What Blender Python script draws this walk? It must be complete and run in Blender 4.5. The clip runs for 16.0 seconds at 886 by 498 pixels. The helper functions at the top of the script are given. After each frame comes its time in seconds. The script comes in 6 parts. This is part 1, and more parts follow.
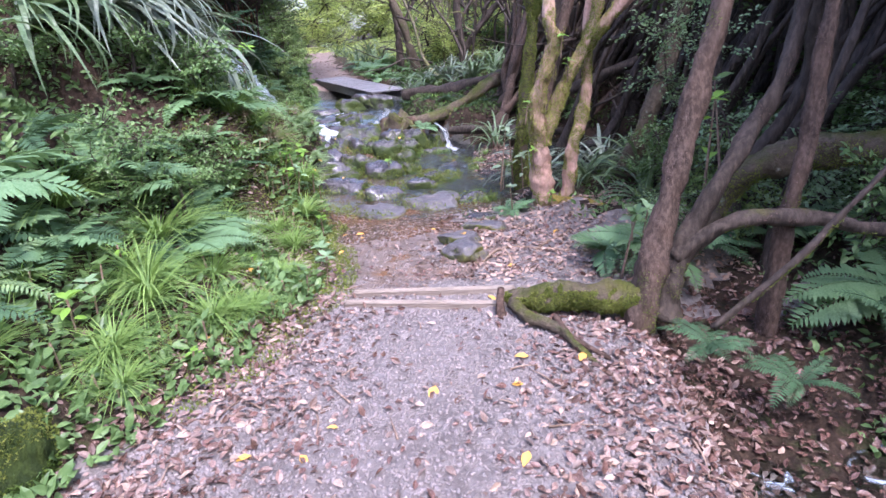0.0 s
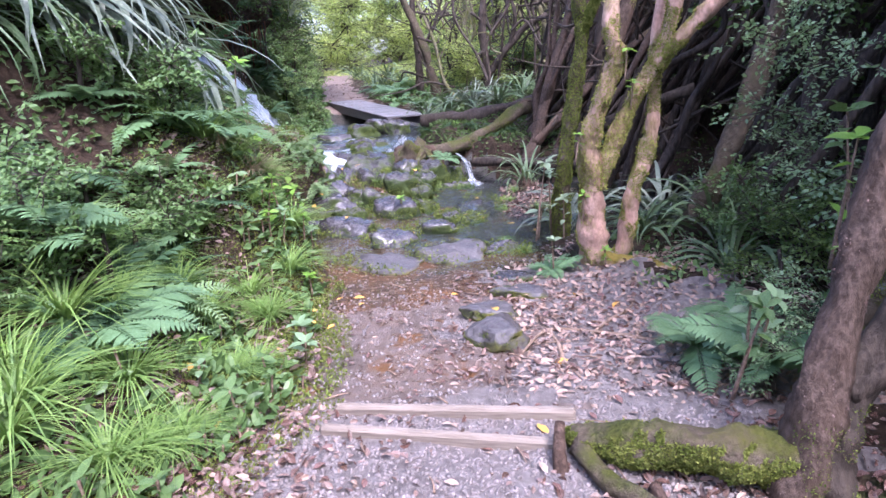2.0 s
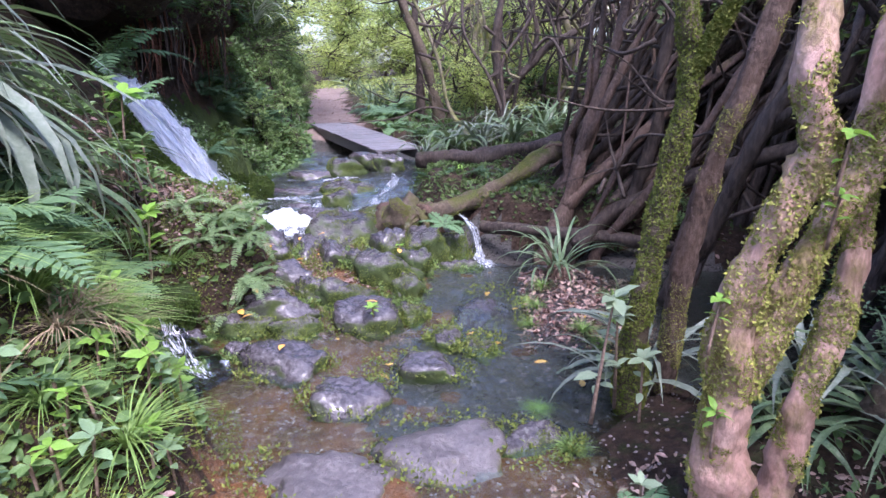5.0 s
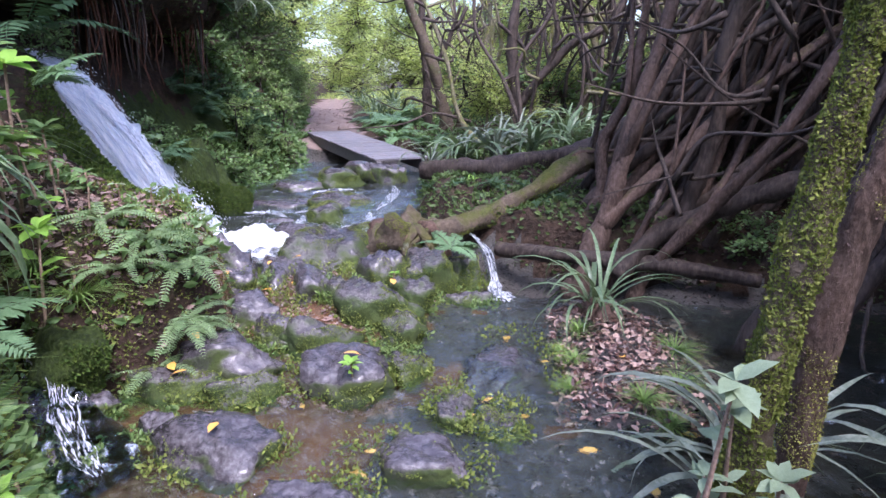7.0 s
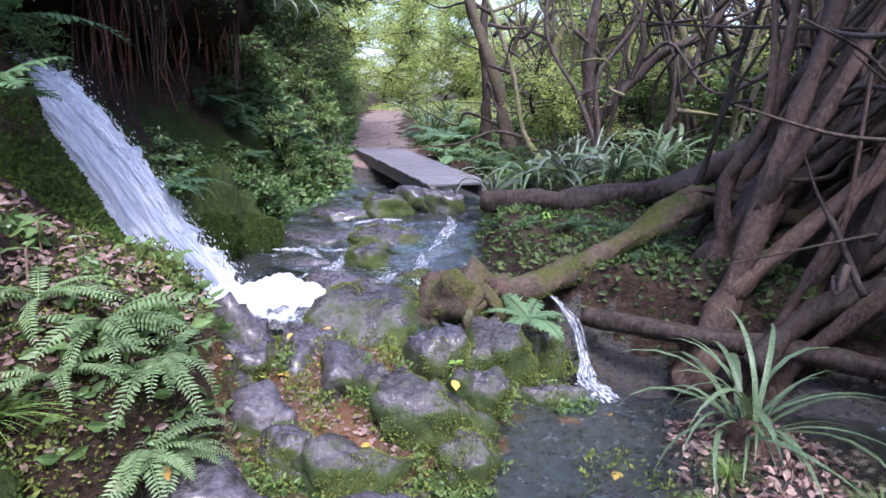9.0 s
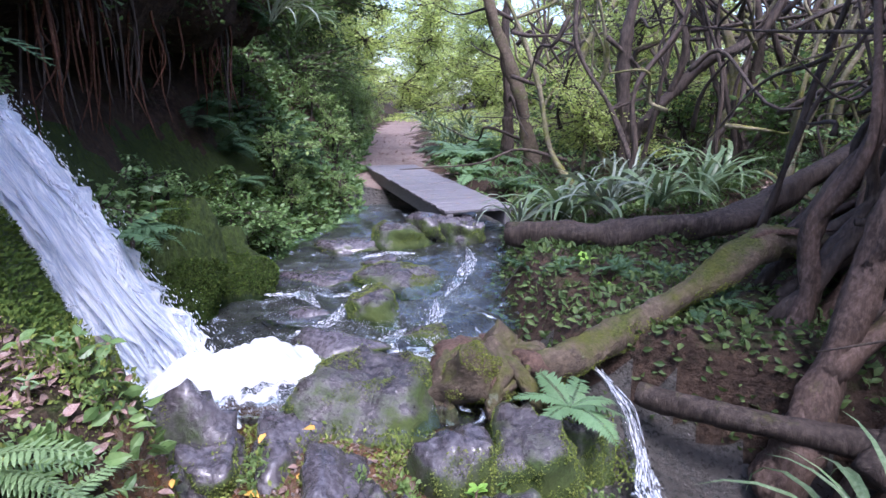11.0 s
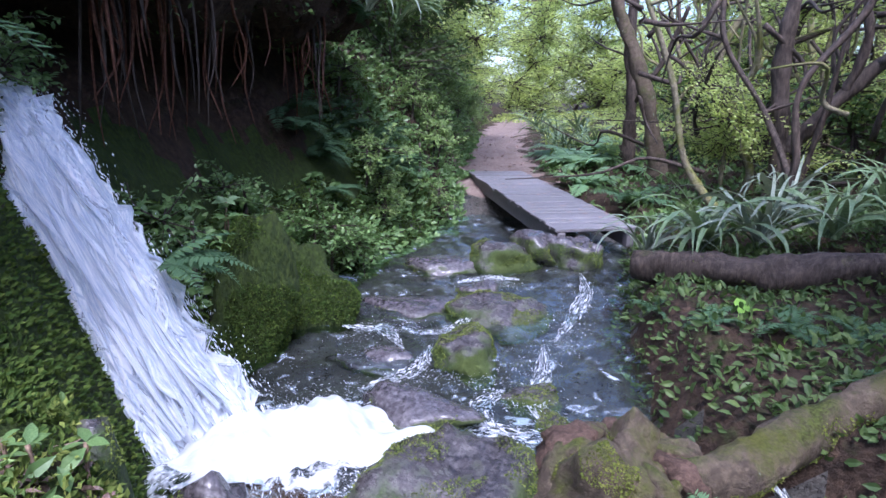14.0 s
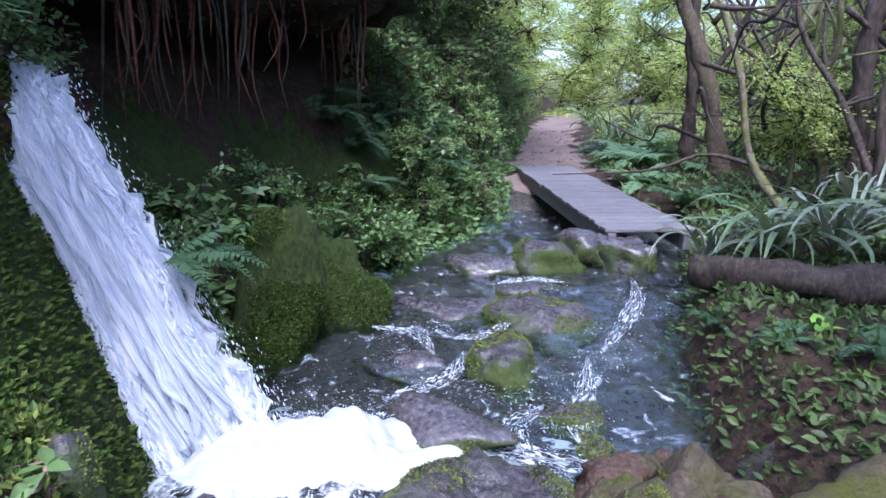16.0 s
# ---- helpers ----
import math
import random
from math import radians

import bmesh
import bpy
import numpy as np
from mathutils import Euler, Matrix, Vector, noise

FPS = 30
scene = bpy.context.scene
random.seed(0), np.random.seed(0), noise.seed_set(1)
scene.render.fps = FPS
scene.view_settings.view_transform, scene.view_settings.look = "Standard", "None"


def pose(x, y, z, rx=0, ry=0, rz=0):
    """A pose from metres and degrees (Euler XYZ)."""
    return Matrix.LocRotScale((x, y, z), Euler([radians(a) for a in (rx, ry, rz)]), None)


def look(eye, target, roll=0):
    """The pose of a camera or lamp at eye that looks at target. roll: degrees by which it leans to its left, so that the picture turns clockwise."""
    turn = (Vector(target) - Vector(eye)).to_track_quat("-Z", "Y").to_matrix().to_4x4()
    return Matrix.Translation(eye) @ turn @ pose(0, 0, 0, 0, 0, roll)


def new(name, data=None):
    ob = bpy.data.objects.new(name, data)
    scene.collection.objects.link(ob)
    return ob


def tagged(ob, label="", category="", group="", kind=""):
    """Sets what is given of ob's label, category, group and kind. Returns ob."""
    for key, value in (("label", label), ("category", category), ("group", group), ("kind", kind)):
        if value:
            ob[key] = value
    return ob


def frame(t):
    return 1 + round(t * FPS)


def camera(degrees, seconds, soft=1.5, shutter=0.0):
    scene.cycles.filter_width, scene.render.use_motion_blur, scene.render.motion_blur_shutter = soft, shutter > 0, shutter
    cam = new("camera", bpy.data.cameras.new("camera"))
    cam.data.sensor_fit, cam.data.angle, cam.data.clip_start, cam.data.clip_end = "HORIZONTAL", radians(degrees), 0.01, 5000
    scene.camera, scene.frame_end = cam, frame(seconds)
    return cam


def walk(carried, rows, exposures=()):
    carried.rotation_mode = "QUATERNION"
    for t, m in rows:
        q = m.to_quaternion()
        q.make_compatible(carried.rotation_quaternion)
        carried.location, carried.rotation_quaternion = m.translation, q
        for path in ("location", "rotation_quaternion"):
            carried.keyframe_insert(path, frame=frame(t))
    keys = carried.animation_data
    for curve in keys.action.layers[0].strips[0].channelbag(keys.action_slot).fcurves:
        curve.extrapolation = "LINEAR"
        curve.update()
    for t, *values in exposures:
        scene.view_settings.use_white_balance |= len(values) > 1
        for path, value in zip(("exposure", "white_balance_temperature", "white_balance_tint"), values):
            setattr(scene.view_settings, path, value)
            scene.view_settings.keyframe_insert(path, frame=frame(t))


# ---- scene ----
# ---- camera ----
cam = camera(73.1, 16.0)
PATH = [
    (0, (1.157, -0.621, 1.568), (0.992, 1.251, 0.885), -3.5),
    (0.5, (1.162, -0.436, 1.557), (1.001, 1.445, 0.897), -3.2),
    (1, (1.19, -0.167, 1.498), (1.007, 1.718, 0.855), -2.8),
    (1.5, (1.177, 0.228, 1.471), (0.97, 2.118, 0.848), -2.5),
    (2, (0.999, 0.637, 1.455), (0.787, 2.533, 0.853), -2.2),
    (2.5, (0.913, 1.196, 1.407), (0.705, 3.091, 0.802), -1.8),
    (3, (0.805, 1.709, 1.47), (0.603, 3.608, 0.876), -1.5),
    (3.5, (0.788, 2.079, 1.589), (0.582, 3.979, 0.999), -0.7),
    (4, (0.844, 2.439, 1.637), (0.638, 4.338, 1.042), -0.2),
    (4.5, (0.808, 2.785, 1.666), (0.595, 4.685, 1.079), -0.2),
    (4.7, (0.8, 2.897, 1.674), (0.588, 4.799, 1.092), -0.1),
    (7, (0.664, 4.229, 1.408), (0.426, 6.145, 0.888), 0.4),
    (7.5, (0.511, 4.463, 1.43), (0.229, 6.375, 0.914), 0.9),
    (8, (0.457, 4.753, 1.403), (0.113, 6.654, 0.886), 1.3),
    (8.5, (0.421, 5.159, 1.413), (0.036, 7.055, 0.906), 1.4),
    (9, (0.312, 5.425, 1.461), (-0.077, 7.325, 0.971), 1.3),
    (9.2, (0.286, 5.499, 1.474), (-0.122, 7.4, 1.007), 0.8),
    (11.3, (0.105, 6.381, 1.566), (-0.371, 8.266, 1.098), 0.9),
    (11.5, (0.077, 6.456, 1.566), (-0.428, 8.335, 1.104), 0.7),
    (12, (0.048, 6.527, 1.565), (-0.493, 8.396, 1.099), 1.1),
    (12.5, (0.045, 6.637, 1.534), (-0.557, 8.487, 1.072), 1.4),
    (13, (0.104, 6.829, 1.529), (-0.561, 8.658, 1.066), 1.6),
    (13.5, (-0.022, 6.962, 1.556), (-0.747, 8.766, 1.089), 1.3),
    (14, (-0.125, 7.064, 1.577), (-0.899, 8.846, 1.102), 1.0),
    (14.5, (-0.035, 7.021, 1.546), (-0.844, 8.785, 1.065), 1.3),
    (15, (-0.05, 7.023, 1.557), (-0.909, 8.763, 1.072), 1.3),
    (15.5, (-0.19, 7.154, 1.633), (-1.072, 8.883, 1.148), 1.3),
    (16, (-0.19, 7.353, 1.529), (-1.103, 9.062, 1.035), 1.4),
]
EXPOSURES = [(0, 2.05, 5650, 27), (2, 2.12, 5600, 29), (3, 2.05, 5550, 32), (5, 1.98, 5600, 31), (8, 1.88, 5600, 27), (12, 1.8, 5450, 26), (16, 1.74, 5250, 23)]
walk(cam, [(t, look(eye, target, roll)) for t, eye, target, roll in PATH], EXPOSURES)
# ---- world and sun ----
world = bpy.data.worlds.new("world")
scene.world = world
world.use_nodes = True
wn = world.node_tree.nodes
sky = wn.new("ShaderNodeTexSky")
sky.sky_type, sky.sun_disc = "NISHITA", False
sky.sun_elevation, sky.sun_rotation = radians(60), radians(149)
sky.air_density, sky.dust_density = 1.0, 3.0
wn["Background"].inputs["Strength"].default_value = 0.15
world.node_tree.links.new(sky.outputs[0], wn["Background"].inputs["Color"])
sun = new("sun", bpy.data.lights.new("sun", "SUN"))
sun.data.energy, sun.data.angle, sun.data.color = 1.5, radians(16), (1.0, 0.97, 0.92)
sun.matrix_world = look((9, -15, 30), (0, 0, 0))


# ---- materials ----
def material(name, colours, scale=6.0, rough=0.7, bump=0.3, bump_scale=60.0, island=0.0, thing=0.0, translucent=0.0,
             rough_var=0.15, spots=None, moss=None, clear=0.0, stretch=(1, 1, 1), depth=0.02):
    """Colours mixed by noise at two scales, with grain, relief, and variation by piece."""
    m = bpy.data.materials.new(name)
    m.use_nodes = True
    n, l = m.node_tree.nodes, m.node_tree.links
    b = n["Principled BSDF"]
    co = n.new("ShaderNodeTexCoord")
    mp = n.new("ShaderNodeMapping")
    mp.inputs["Scale"].default_value = stretch
    l.new(co.outputs["Object"], mp.inputs[0])

    def tex(s, detail=5.0, r=0.6):
        t = n.new("ShaderNodeTexNoise")
        t.inputs["Scale"].default_value, t.inputs["Detail"].default_value, t.inputs["Roughness"].default_value = s, detail, r
        l.new(mp.outputs[0], t.inputs["Vector"])
        return t.outputs["Fac"]

    def mix(f, a, c, kind="MIX"):
        x = n.new("ShaderNodeMix")
        x.data_type, x.blend_type = "RGBA", kind
        for sock, v in ((x.inputs[0], f), (x.inputs[6], a), (x.inputs[7], c)):
            if isinstance(v, bpy.types.NodeSocket):
                l.new(v, sock)
            else:
                sock.default_value = v if isinstance(v, float) else (*v, 1)
        return x.outputs[2]

    def ramp(f, lo, hi):
        r = n.new("ShaderNodeMapRange")
        r.inputs[1].default_value, r.inputs[2].default_value = lo, hi
        r.clamp = True
        l.new(f, r.inputs[0])
        return r.outputs[0]

    big, fine = tex(scale), tex(scale * 7)
    col = mix(ramp(big, 0.35, 0.65), colours[0], colours[1])
    col = mix(ramp(fine, 0.42, 0.75), col, colours[2])
    geo = n.new("ShaderNodeNewGeometry")
    if island:
        v = n.new("ShaderNodeHueSaturation")
        l.new(ramp(geo.outputs["Random Per Island"], 0, 1), v.inputs["Fac"])
        v.inputs["Value"].default_value, v.inputs["Hue"].default_value = 1 + island, 0.5 - 0.03 * min(island, 1)
        l.new(col, v.inputs["Color"])
        col = v.outputs[0]
    if thing:
        info = n.new("ShaderNodeObjectInfo")
        v = n.new("ShaderNodeHueSaturation")
        l.new(info.outputs["Random"], v.inputs["Fac"])
        v.inputs["Value"].default_value = 1 + thing
        l.new(col, v.inputs["Color"])
        col = v.outputs[0]
    if spots:
        col = mix(ramp(tex(spots[1], 3.0), spots[2], spots[2] + 0.06), col, spots[0])
    rgh = n.new("ShaderNodeMapRange")
    rgh.inputs[3].default_value, rgh.inputs[4].default_value = max(rough - rough_var, 0.03), min(rough + rough_var, 1)
    l.new(fine, rgh.inputs[0])
    rough_out = rgh.outputs[0]
    if moss:
        colour, side, top, amount = moss
        sep = n.new("ShaderNodeSeparateXYZ")
        l.new(geo.outputs["Normal"], sep.inputs[0])
        way = n.new("ShaderNodeMapRange")
        way.inputs[1].default_value, way.inputs[2].default_value = 0.2, 0.95
        way.inputs[3].default_value, way.inputs[4].default_value = side, top
        l.new(sep.outputs[2], way.inputs[0])
        add = n.new("ShaderNodeMath")
        l.new(way.outputs[0], add.inputs[0])
        l.new(tex(4.5, 6.0, 0.7), add.inputs[1])
        f = ramp(add.outputs[0], 1.0 - amount, 1.2 - amount)
        green = mix(ramp(tex(70.0, 2.0), 0.3, 0.7), tuple(c * 0.5 for c in colour), tuple(c * 1.7 for c in colour))
        green = mix(ramp(tex(3.0), 0.45, 0.7), green, (colour[0] * 1.7, colour[1] * 1.4, colour[2] * 1.1))
        col = mix(f, col, green)
        r2 = n.new("ShaderNodeMix")
        l.new(f, r2.inputs[0])
        l.new(rough_out, r2.inputs[2])
        r2.inputs[3].default_value = 0.9
        rough_out = r2.outputs[0]
    l.new(col, b.inputs["Base Color"])
    l.new(rough_out, b.inputs["Roughness"])
    b.inputs["Specular IOR Level"].default_value = 0.2 if rough >= 0.6 else 0.32 if translucent else 0.5
    if clear:
        b.inputs["Coat Weight"].default_value, b.inputs["Coat Roughness"].default_value = clear, 0.12
    bp = n.new("ShaderNodeBump")
    bp.inputs["Strength"].default_value, bp.inputs["Distance"].default_value = bump, depth
    add = n.new("ShaderNodeMath")
    l.new(tex(bump_scale, 6.0, 0.65), add.inputs[0])
    l.new(tex(bump_scale / 6), add.inputs[1])
    l.new(add.outputs[0], bp.inputs["Height"])
    l.new(bp.outputs[0], b.inputs["Normal"])
    if translucent:
        t, x = n.new("ShaderNodeBsdfTranslucent"), n.new("ShaderNodeMixShader")
        l.new(mix(0.35, col, (colours[2][0] * 1.9, colours[2][1] * 1.9, colours[2][2] * 0.8)), t.inputs["Color"])
        x.inputs[0].default_value = translucent
        l.new(b.outputs[0], x.inputs[1])
        l.new(t.outputs[0], x.inputs[2])
        l.new(x.outputs[0], n["Material Output"].inputs["Surface"])
    return m


MOSS = (0.03, 0.05, 0.01)
M = {
    "soil": material("dark_forest_soil", [(0.022, 0.015, 0.011), (0.05, 0.031, 0.021), (0.085, 0.055, 0.036)], 3, 0.8, 1.0, 30,
                     moss=((0.025, 0.045, 0.01), 0.1, 0.22, 0.27), depth=0.05),
    "gravel": material("damp_gravel", [(0.14, 0.117, 0.108), (0.22, 0.186, 0.174), (0.33, 0.29, 0.275)], 2.5, 0.55, 1.0, 110),
    "wetpath": material("wet_brown_path", [(0.09, 0.064, 0.054), (0.18, 0.115, 0.08), (0.27, 0.215, 0.195)], 1.6, 0.3, 1.0, 90, spots=((0.17, 0.075, 0.022), 3.0, 0.6)),
    "bed": material("wet_stream_gravel", [(0.05, 0.032, 0.02), (0.14, 0.06, 0.02), (0.15, 0.095, 0.06)], 2.5, 0.25, 0.9, 60),
    "darkbed": material("dark_wet_stream_bed", [(0.02, 0.02, 0.018), (0.04, 0.035, 0.028), (0.07, 0.06, 0.05)], 4, 0.3, 0.9, 40),
    "farpath": material("trodden_brown_earth", [(0.13, 0.09, 0.075), (0.19, 0.14, 0.12), (0.27, 0.22, 0.195)], 3, 0.8, 0.6, 50),
    "rock": material("wet_grey_rock", [(0.022, 0.019, 0.021), (0.055, 0.049, 0.054), (0.11, 0.1, 0.108)], 5, 0.16, 0.7, 15, thing=0.4, depth=0.03,
                     moss=(MOSS, 0.42, 0.0, 0.22), clear=0.3),
    "mossrock": material("mossy_wet_rock", [(0.022, 0.019, 0.02), (0.05, 0.043, 0.045), (0.1, 0.09, 0.09)], 5, 0.18, 0.7, 15, thing=0.4, depth=0.03,
                         moss=(MOSS, 0.5, 0.22, 0.27), clear=0.0),
    "bark": material("brown_bark", [(0.04, 0.027, 0.02), (0.085, 0.055, 0.04), (0.14, 0.1, 0.08)], 7, 0.75, 0.9, 40, thing=0.3,
                     moss=((0.08, 0.085, 0.02), 0.18, 0.3, 0.2), stretch=(1, 1, 0.5)),
    "pinkbark": material("flaking_pinkish_bark", [(0.5, 0.3, 0.235), (0.6, 0.41, 0.33), (0.3, 0.19, 0.14)], 7, 0.75, 0.8, 40,
                         moss=((0.13, 0.115, 0.03), 0.3, 0.45, 0.25), stretch=(1, 1, 0.5)),
    "mossbark": material("moss_covered_bark", [(0.06, 0.045, 0.034), (0.1, 0.076, 0.052), (0.15, 0.12, 0.085)], 4, 0.8, 1.0, 45,
                         moss=((0.05, 0.06, 0.014), 0.26, 0.42, 0.22), spots=((0.34, 0.36, 0.33), 9.0, 0.66)),
    "darkbark": material("dark_wet_bark", [(0.022, 0.017, 0.0135), (0.047, 0.036, 0.029), (0.09, 0.069, 0.056)], 5, 0.65, 0.9, 40,
                         thing=0.5, moss=((0.06, 0.07, 0.016), 0.15, 0.25, 0.18), stretch=(1, 1, 0.3)),
    "branch": material("yellow_mossed_bark", [(0.11, 0.095, 0.065), (0.18, 0.155, 0.1), (0.27, 0.24, 0.16)], 4, 0.85, 1.0, 45, thing=0.4,
                       moss=((0.11, 0.125, 0.03), 0.3, 0.45, 0.25)),
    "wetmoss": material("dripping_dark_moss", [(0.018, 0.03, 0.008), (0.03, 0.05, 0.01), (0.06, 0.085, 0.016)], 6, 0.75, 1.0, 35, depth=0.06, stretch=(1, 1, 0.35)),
    "hardfern": material("pale_hard_fern_green", [(0.09, 0.15, 0.06), (0.14, 0.21, 0.09), (0.2, 0.28, 0.14)], 9, 0.42, 0.15, 90, thing=0.5, translucent=0.2),
    "tanlitter": material("fallen_leaf_pale_tan", [(0.27, 0.19, 0.14), (0.37, 0.28, 0.22), (0.22, 0.13, 0.09)], 40, 0.45, 0.3, 60, island=0.4),
    "darklitter": material("fallen_leaf_wet_dark", [(0.05, 0.03, 0.022), (0.1, 0.06, 0.045), (0.15, 0.09, 0.065)], 40, 0.25, 0.3, 60, island=0.6),
    "flake": material("curling_bark_flake", [(0.05, 0.034, 0.026), (0.1, 0.07, 0.055), (0.17, 0.13, 0.11)], 9, 0.8, 0.3, 60, island=0.8),
    "fern": material("fern_green", [(0.07, 0.13, 0.055), (0.1, 0.18, 0.08), (0.15, 0.24, 0.12)], 9, 0.5, 0.15, 90, thing=0.5, translucent=0.25),
    "darkfern": material("dark_fern_green", [(0.025, 0.055, 0.025), (0.045, 0.09, 0.042), (0.075, 0.13, 0.065)], 9, 0.62, 0.15, 90, thing=0.4, translucent=0.2),
    "flax": material("grey_green_strap_leaf", [(0.06, 0.1, 0.045), (0.09, 0.14, 0.065), (0.15, 0.2, 0.11)], 7, 0.36, 0.15, 50, thing=0.5, translucent=0.18),
    "silver": material("silvery_strap_leaf", [(0.1, 0.13, 0.09), (0.15, 0.18, 0.135), (0.21, 0.24, 0.19)], 7, 0.36, 0.15, 50, thing=0.4, translucent=0.15),
    "grass": material("bright_grass", [(0.09, 0.18, 0.04), (0.13, 0.24, 0.06), (0.21, 0.3, 0.1)], 5, 0.5, 0.1, 60, island=0.7, translucent=0.3),
    "straw": material("dead_straw_grass", [(0.22, 0.17, 0.1), (0.3, 0.24, 0.15), (0.15, 0.13, 0.065)], 5, 0.8, 0.2, 60, island=0.4),
    "leaf": material("glossy_shrub_leaf", [(0.05, 0.1, 0.03), (0.08, 0.15, 0.05), (0.13, 0.21, 0.08)], 3, 0.36, 0.1, 60, island=0.6, translucent=0.25),
    "paleleaf": material("pale_green_leaf", [(0.095, 0.165, 0.075), (0.14, 0.22, 0.11), (0.2, 0.28, 0.165)], 8, 0.42, 0.1, 60, island=0.4, thing=0.3, translucent=0.25),
    "whiteleaf": material("whitish_green_leaf", [(0.15, 0.21, 0.115), (0.2, 0.265, 0.16), (0.28, 0.34, 0.23)], 8, 0.42, 0.1, 60, thing=0.2, translucent=0.2),
    "limeleaf": material("fresh_lime_leaf", [(0.1, 0.22, 0.03), (0.14, 0.28, 0.045), (0.2, 0.34, 0.07)], 8, 0.42, 0.1, 60, island=0.4, thing=0.3, translucent=0.35),
    "midleaf": material("fresh_bank_leaf", [(0.07, 0.125, 0.035), (0.1, 0.17, 0.05), (0.15, 0.225, 0.08)], 2, 0.45, 0.1, 60, island=0.7, translucent=0.35),
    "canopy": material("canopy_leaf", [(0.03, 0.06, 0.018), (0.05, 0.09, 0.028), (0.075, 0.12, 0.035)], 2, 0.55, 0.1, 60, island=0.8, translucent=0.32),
    # a far paler copy of the canopy leaf: sunlight painted into the colour
    "sunpainted": material("sunlit_canopy_leaf", [(0.18, 0.26, 0.075), (0.25, 0.33, 0.11), (0.35, 0.41, 0.17)], 2, 0.5, 0.1, 60, island=0.7, translucent=0.55),
    "mossleaf": material("moss_tuft", [(0.05, 0.085, 0.016), (0.085, 0.125, 0.026), (0.14, 0.17, 0.045)], 5, 0.85, 0.1, 60, island=0.9, translucent=0.2),
    "lichen": material("yellow_green_lichen", [(0.12, 0.14, 0.025), (0.19, 0.21, 0.045), (0.28, 0.28, 0.085)], 5, 0.9, 0.1, 60, island=0.6),
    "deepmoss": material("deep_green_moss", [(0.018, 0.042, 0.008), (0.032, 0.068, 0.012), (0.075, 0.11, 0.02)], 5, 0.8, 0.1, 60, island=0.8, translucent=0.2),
    "pathstone": material("worn_grey_stone", [(0.06, 0.052, 0.053), (0.095, 0.084, 0.086), (0.15, 0.136, 0.136)], 5, 0.36, 0.8, 22, moss=((0.08, 0.09, 0.02), 0.42, 0.1, 0.22)),
    "limemoss": material("yellow_green_moss", [(0.07, 0.1, 0.018), (0.105, 0.135, 0.026), (0.16, 0.18, 0.05)], 3, 0.85, 0.1, 60, island=0.7, translucent=0.25),
    "litter": material("fallen_leaf_brown", [(0.08, 0.05, 0.036), (0.165, 0.11, 0.086), (0.27, 0.2, 0.165)], 40, 0.4, 0.3, 60, island=0.6),
    "yellow": material("fallen_leaf_yellow", [(0.6, 0.32, 0.05), (0.65, 0.42, 0.09), (0.5, 0.2, 0.04)], 3, 0.5, 0.2, 60, thing=0.2),
    "pebble": material("pebble_grey", [(0.09, 0.076, 0.072), (0.15, 0.127, 0.12), (0.22, 0.19, 0.18)], 9, 0.5, 0.3, 80, island=0.6),
    "twig": material("dead_twig", [(0.12, 0.08, 0.055), (0.22, 0.15, 0.11), (0.3, 0.22, 0.17)], 9, 0.8, 0.4, 60, thing=0.5),
    "plank": material("weathered_grey_plank", [(0.075, 0.07, 0.075), (0.12, 0.112, 0.118), (0.17, 0.16, 0.165)], 5, 0.5, 0.5, 50, thing=0.35, stretch=(0.4, 3, 3)),
    "edging": material("pale_worn_timber", [(0.24, 0.195, 0.16), (0.33, 0.275, 0.23), (0.18, 0.14, 0.11)], 5, 0.75, 0.5, 50, stretch=(0.3, 3, 3)),
    "redroot": material("reddish_hanging_root", [(0.06, 0.024, 0.014), (0.12, 0.05, 0.028), (0.19, 0.09, 0.055)], 7, 0.75, 0.8, 60),
    "root": material("fibrous_brown_root", [(0.045, 0.028, 0.02), (0.09, 0.056, 0.042), (0.16, 0.105, 0.08)], 7, 0.8, 0.8, 60),
}


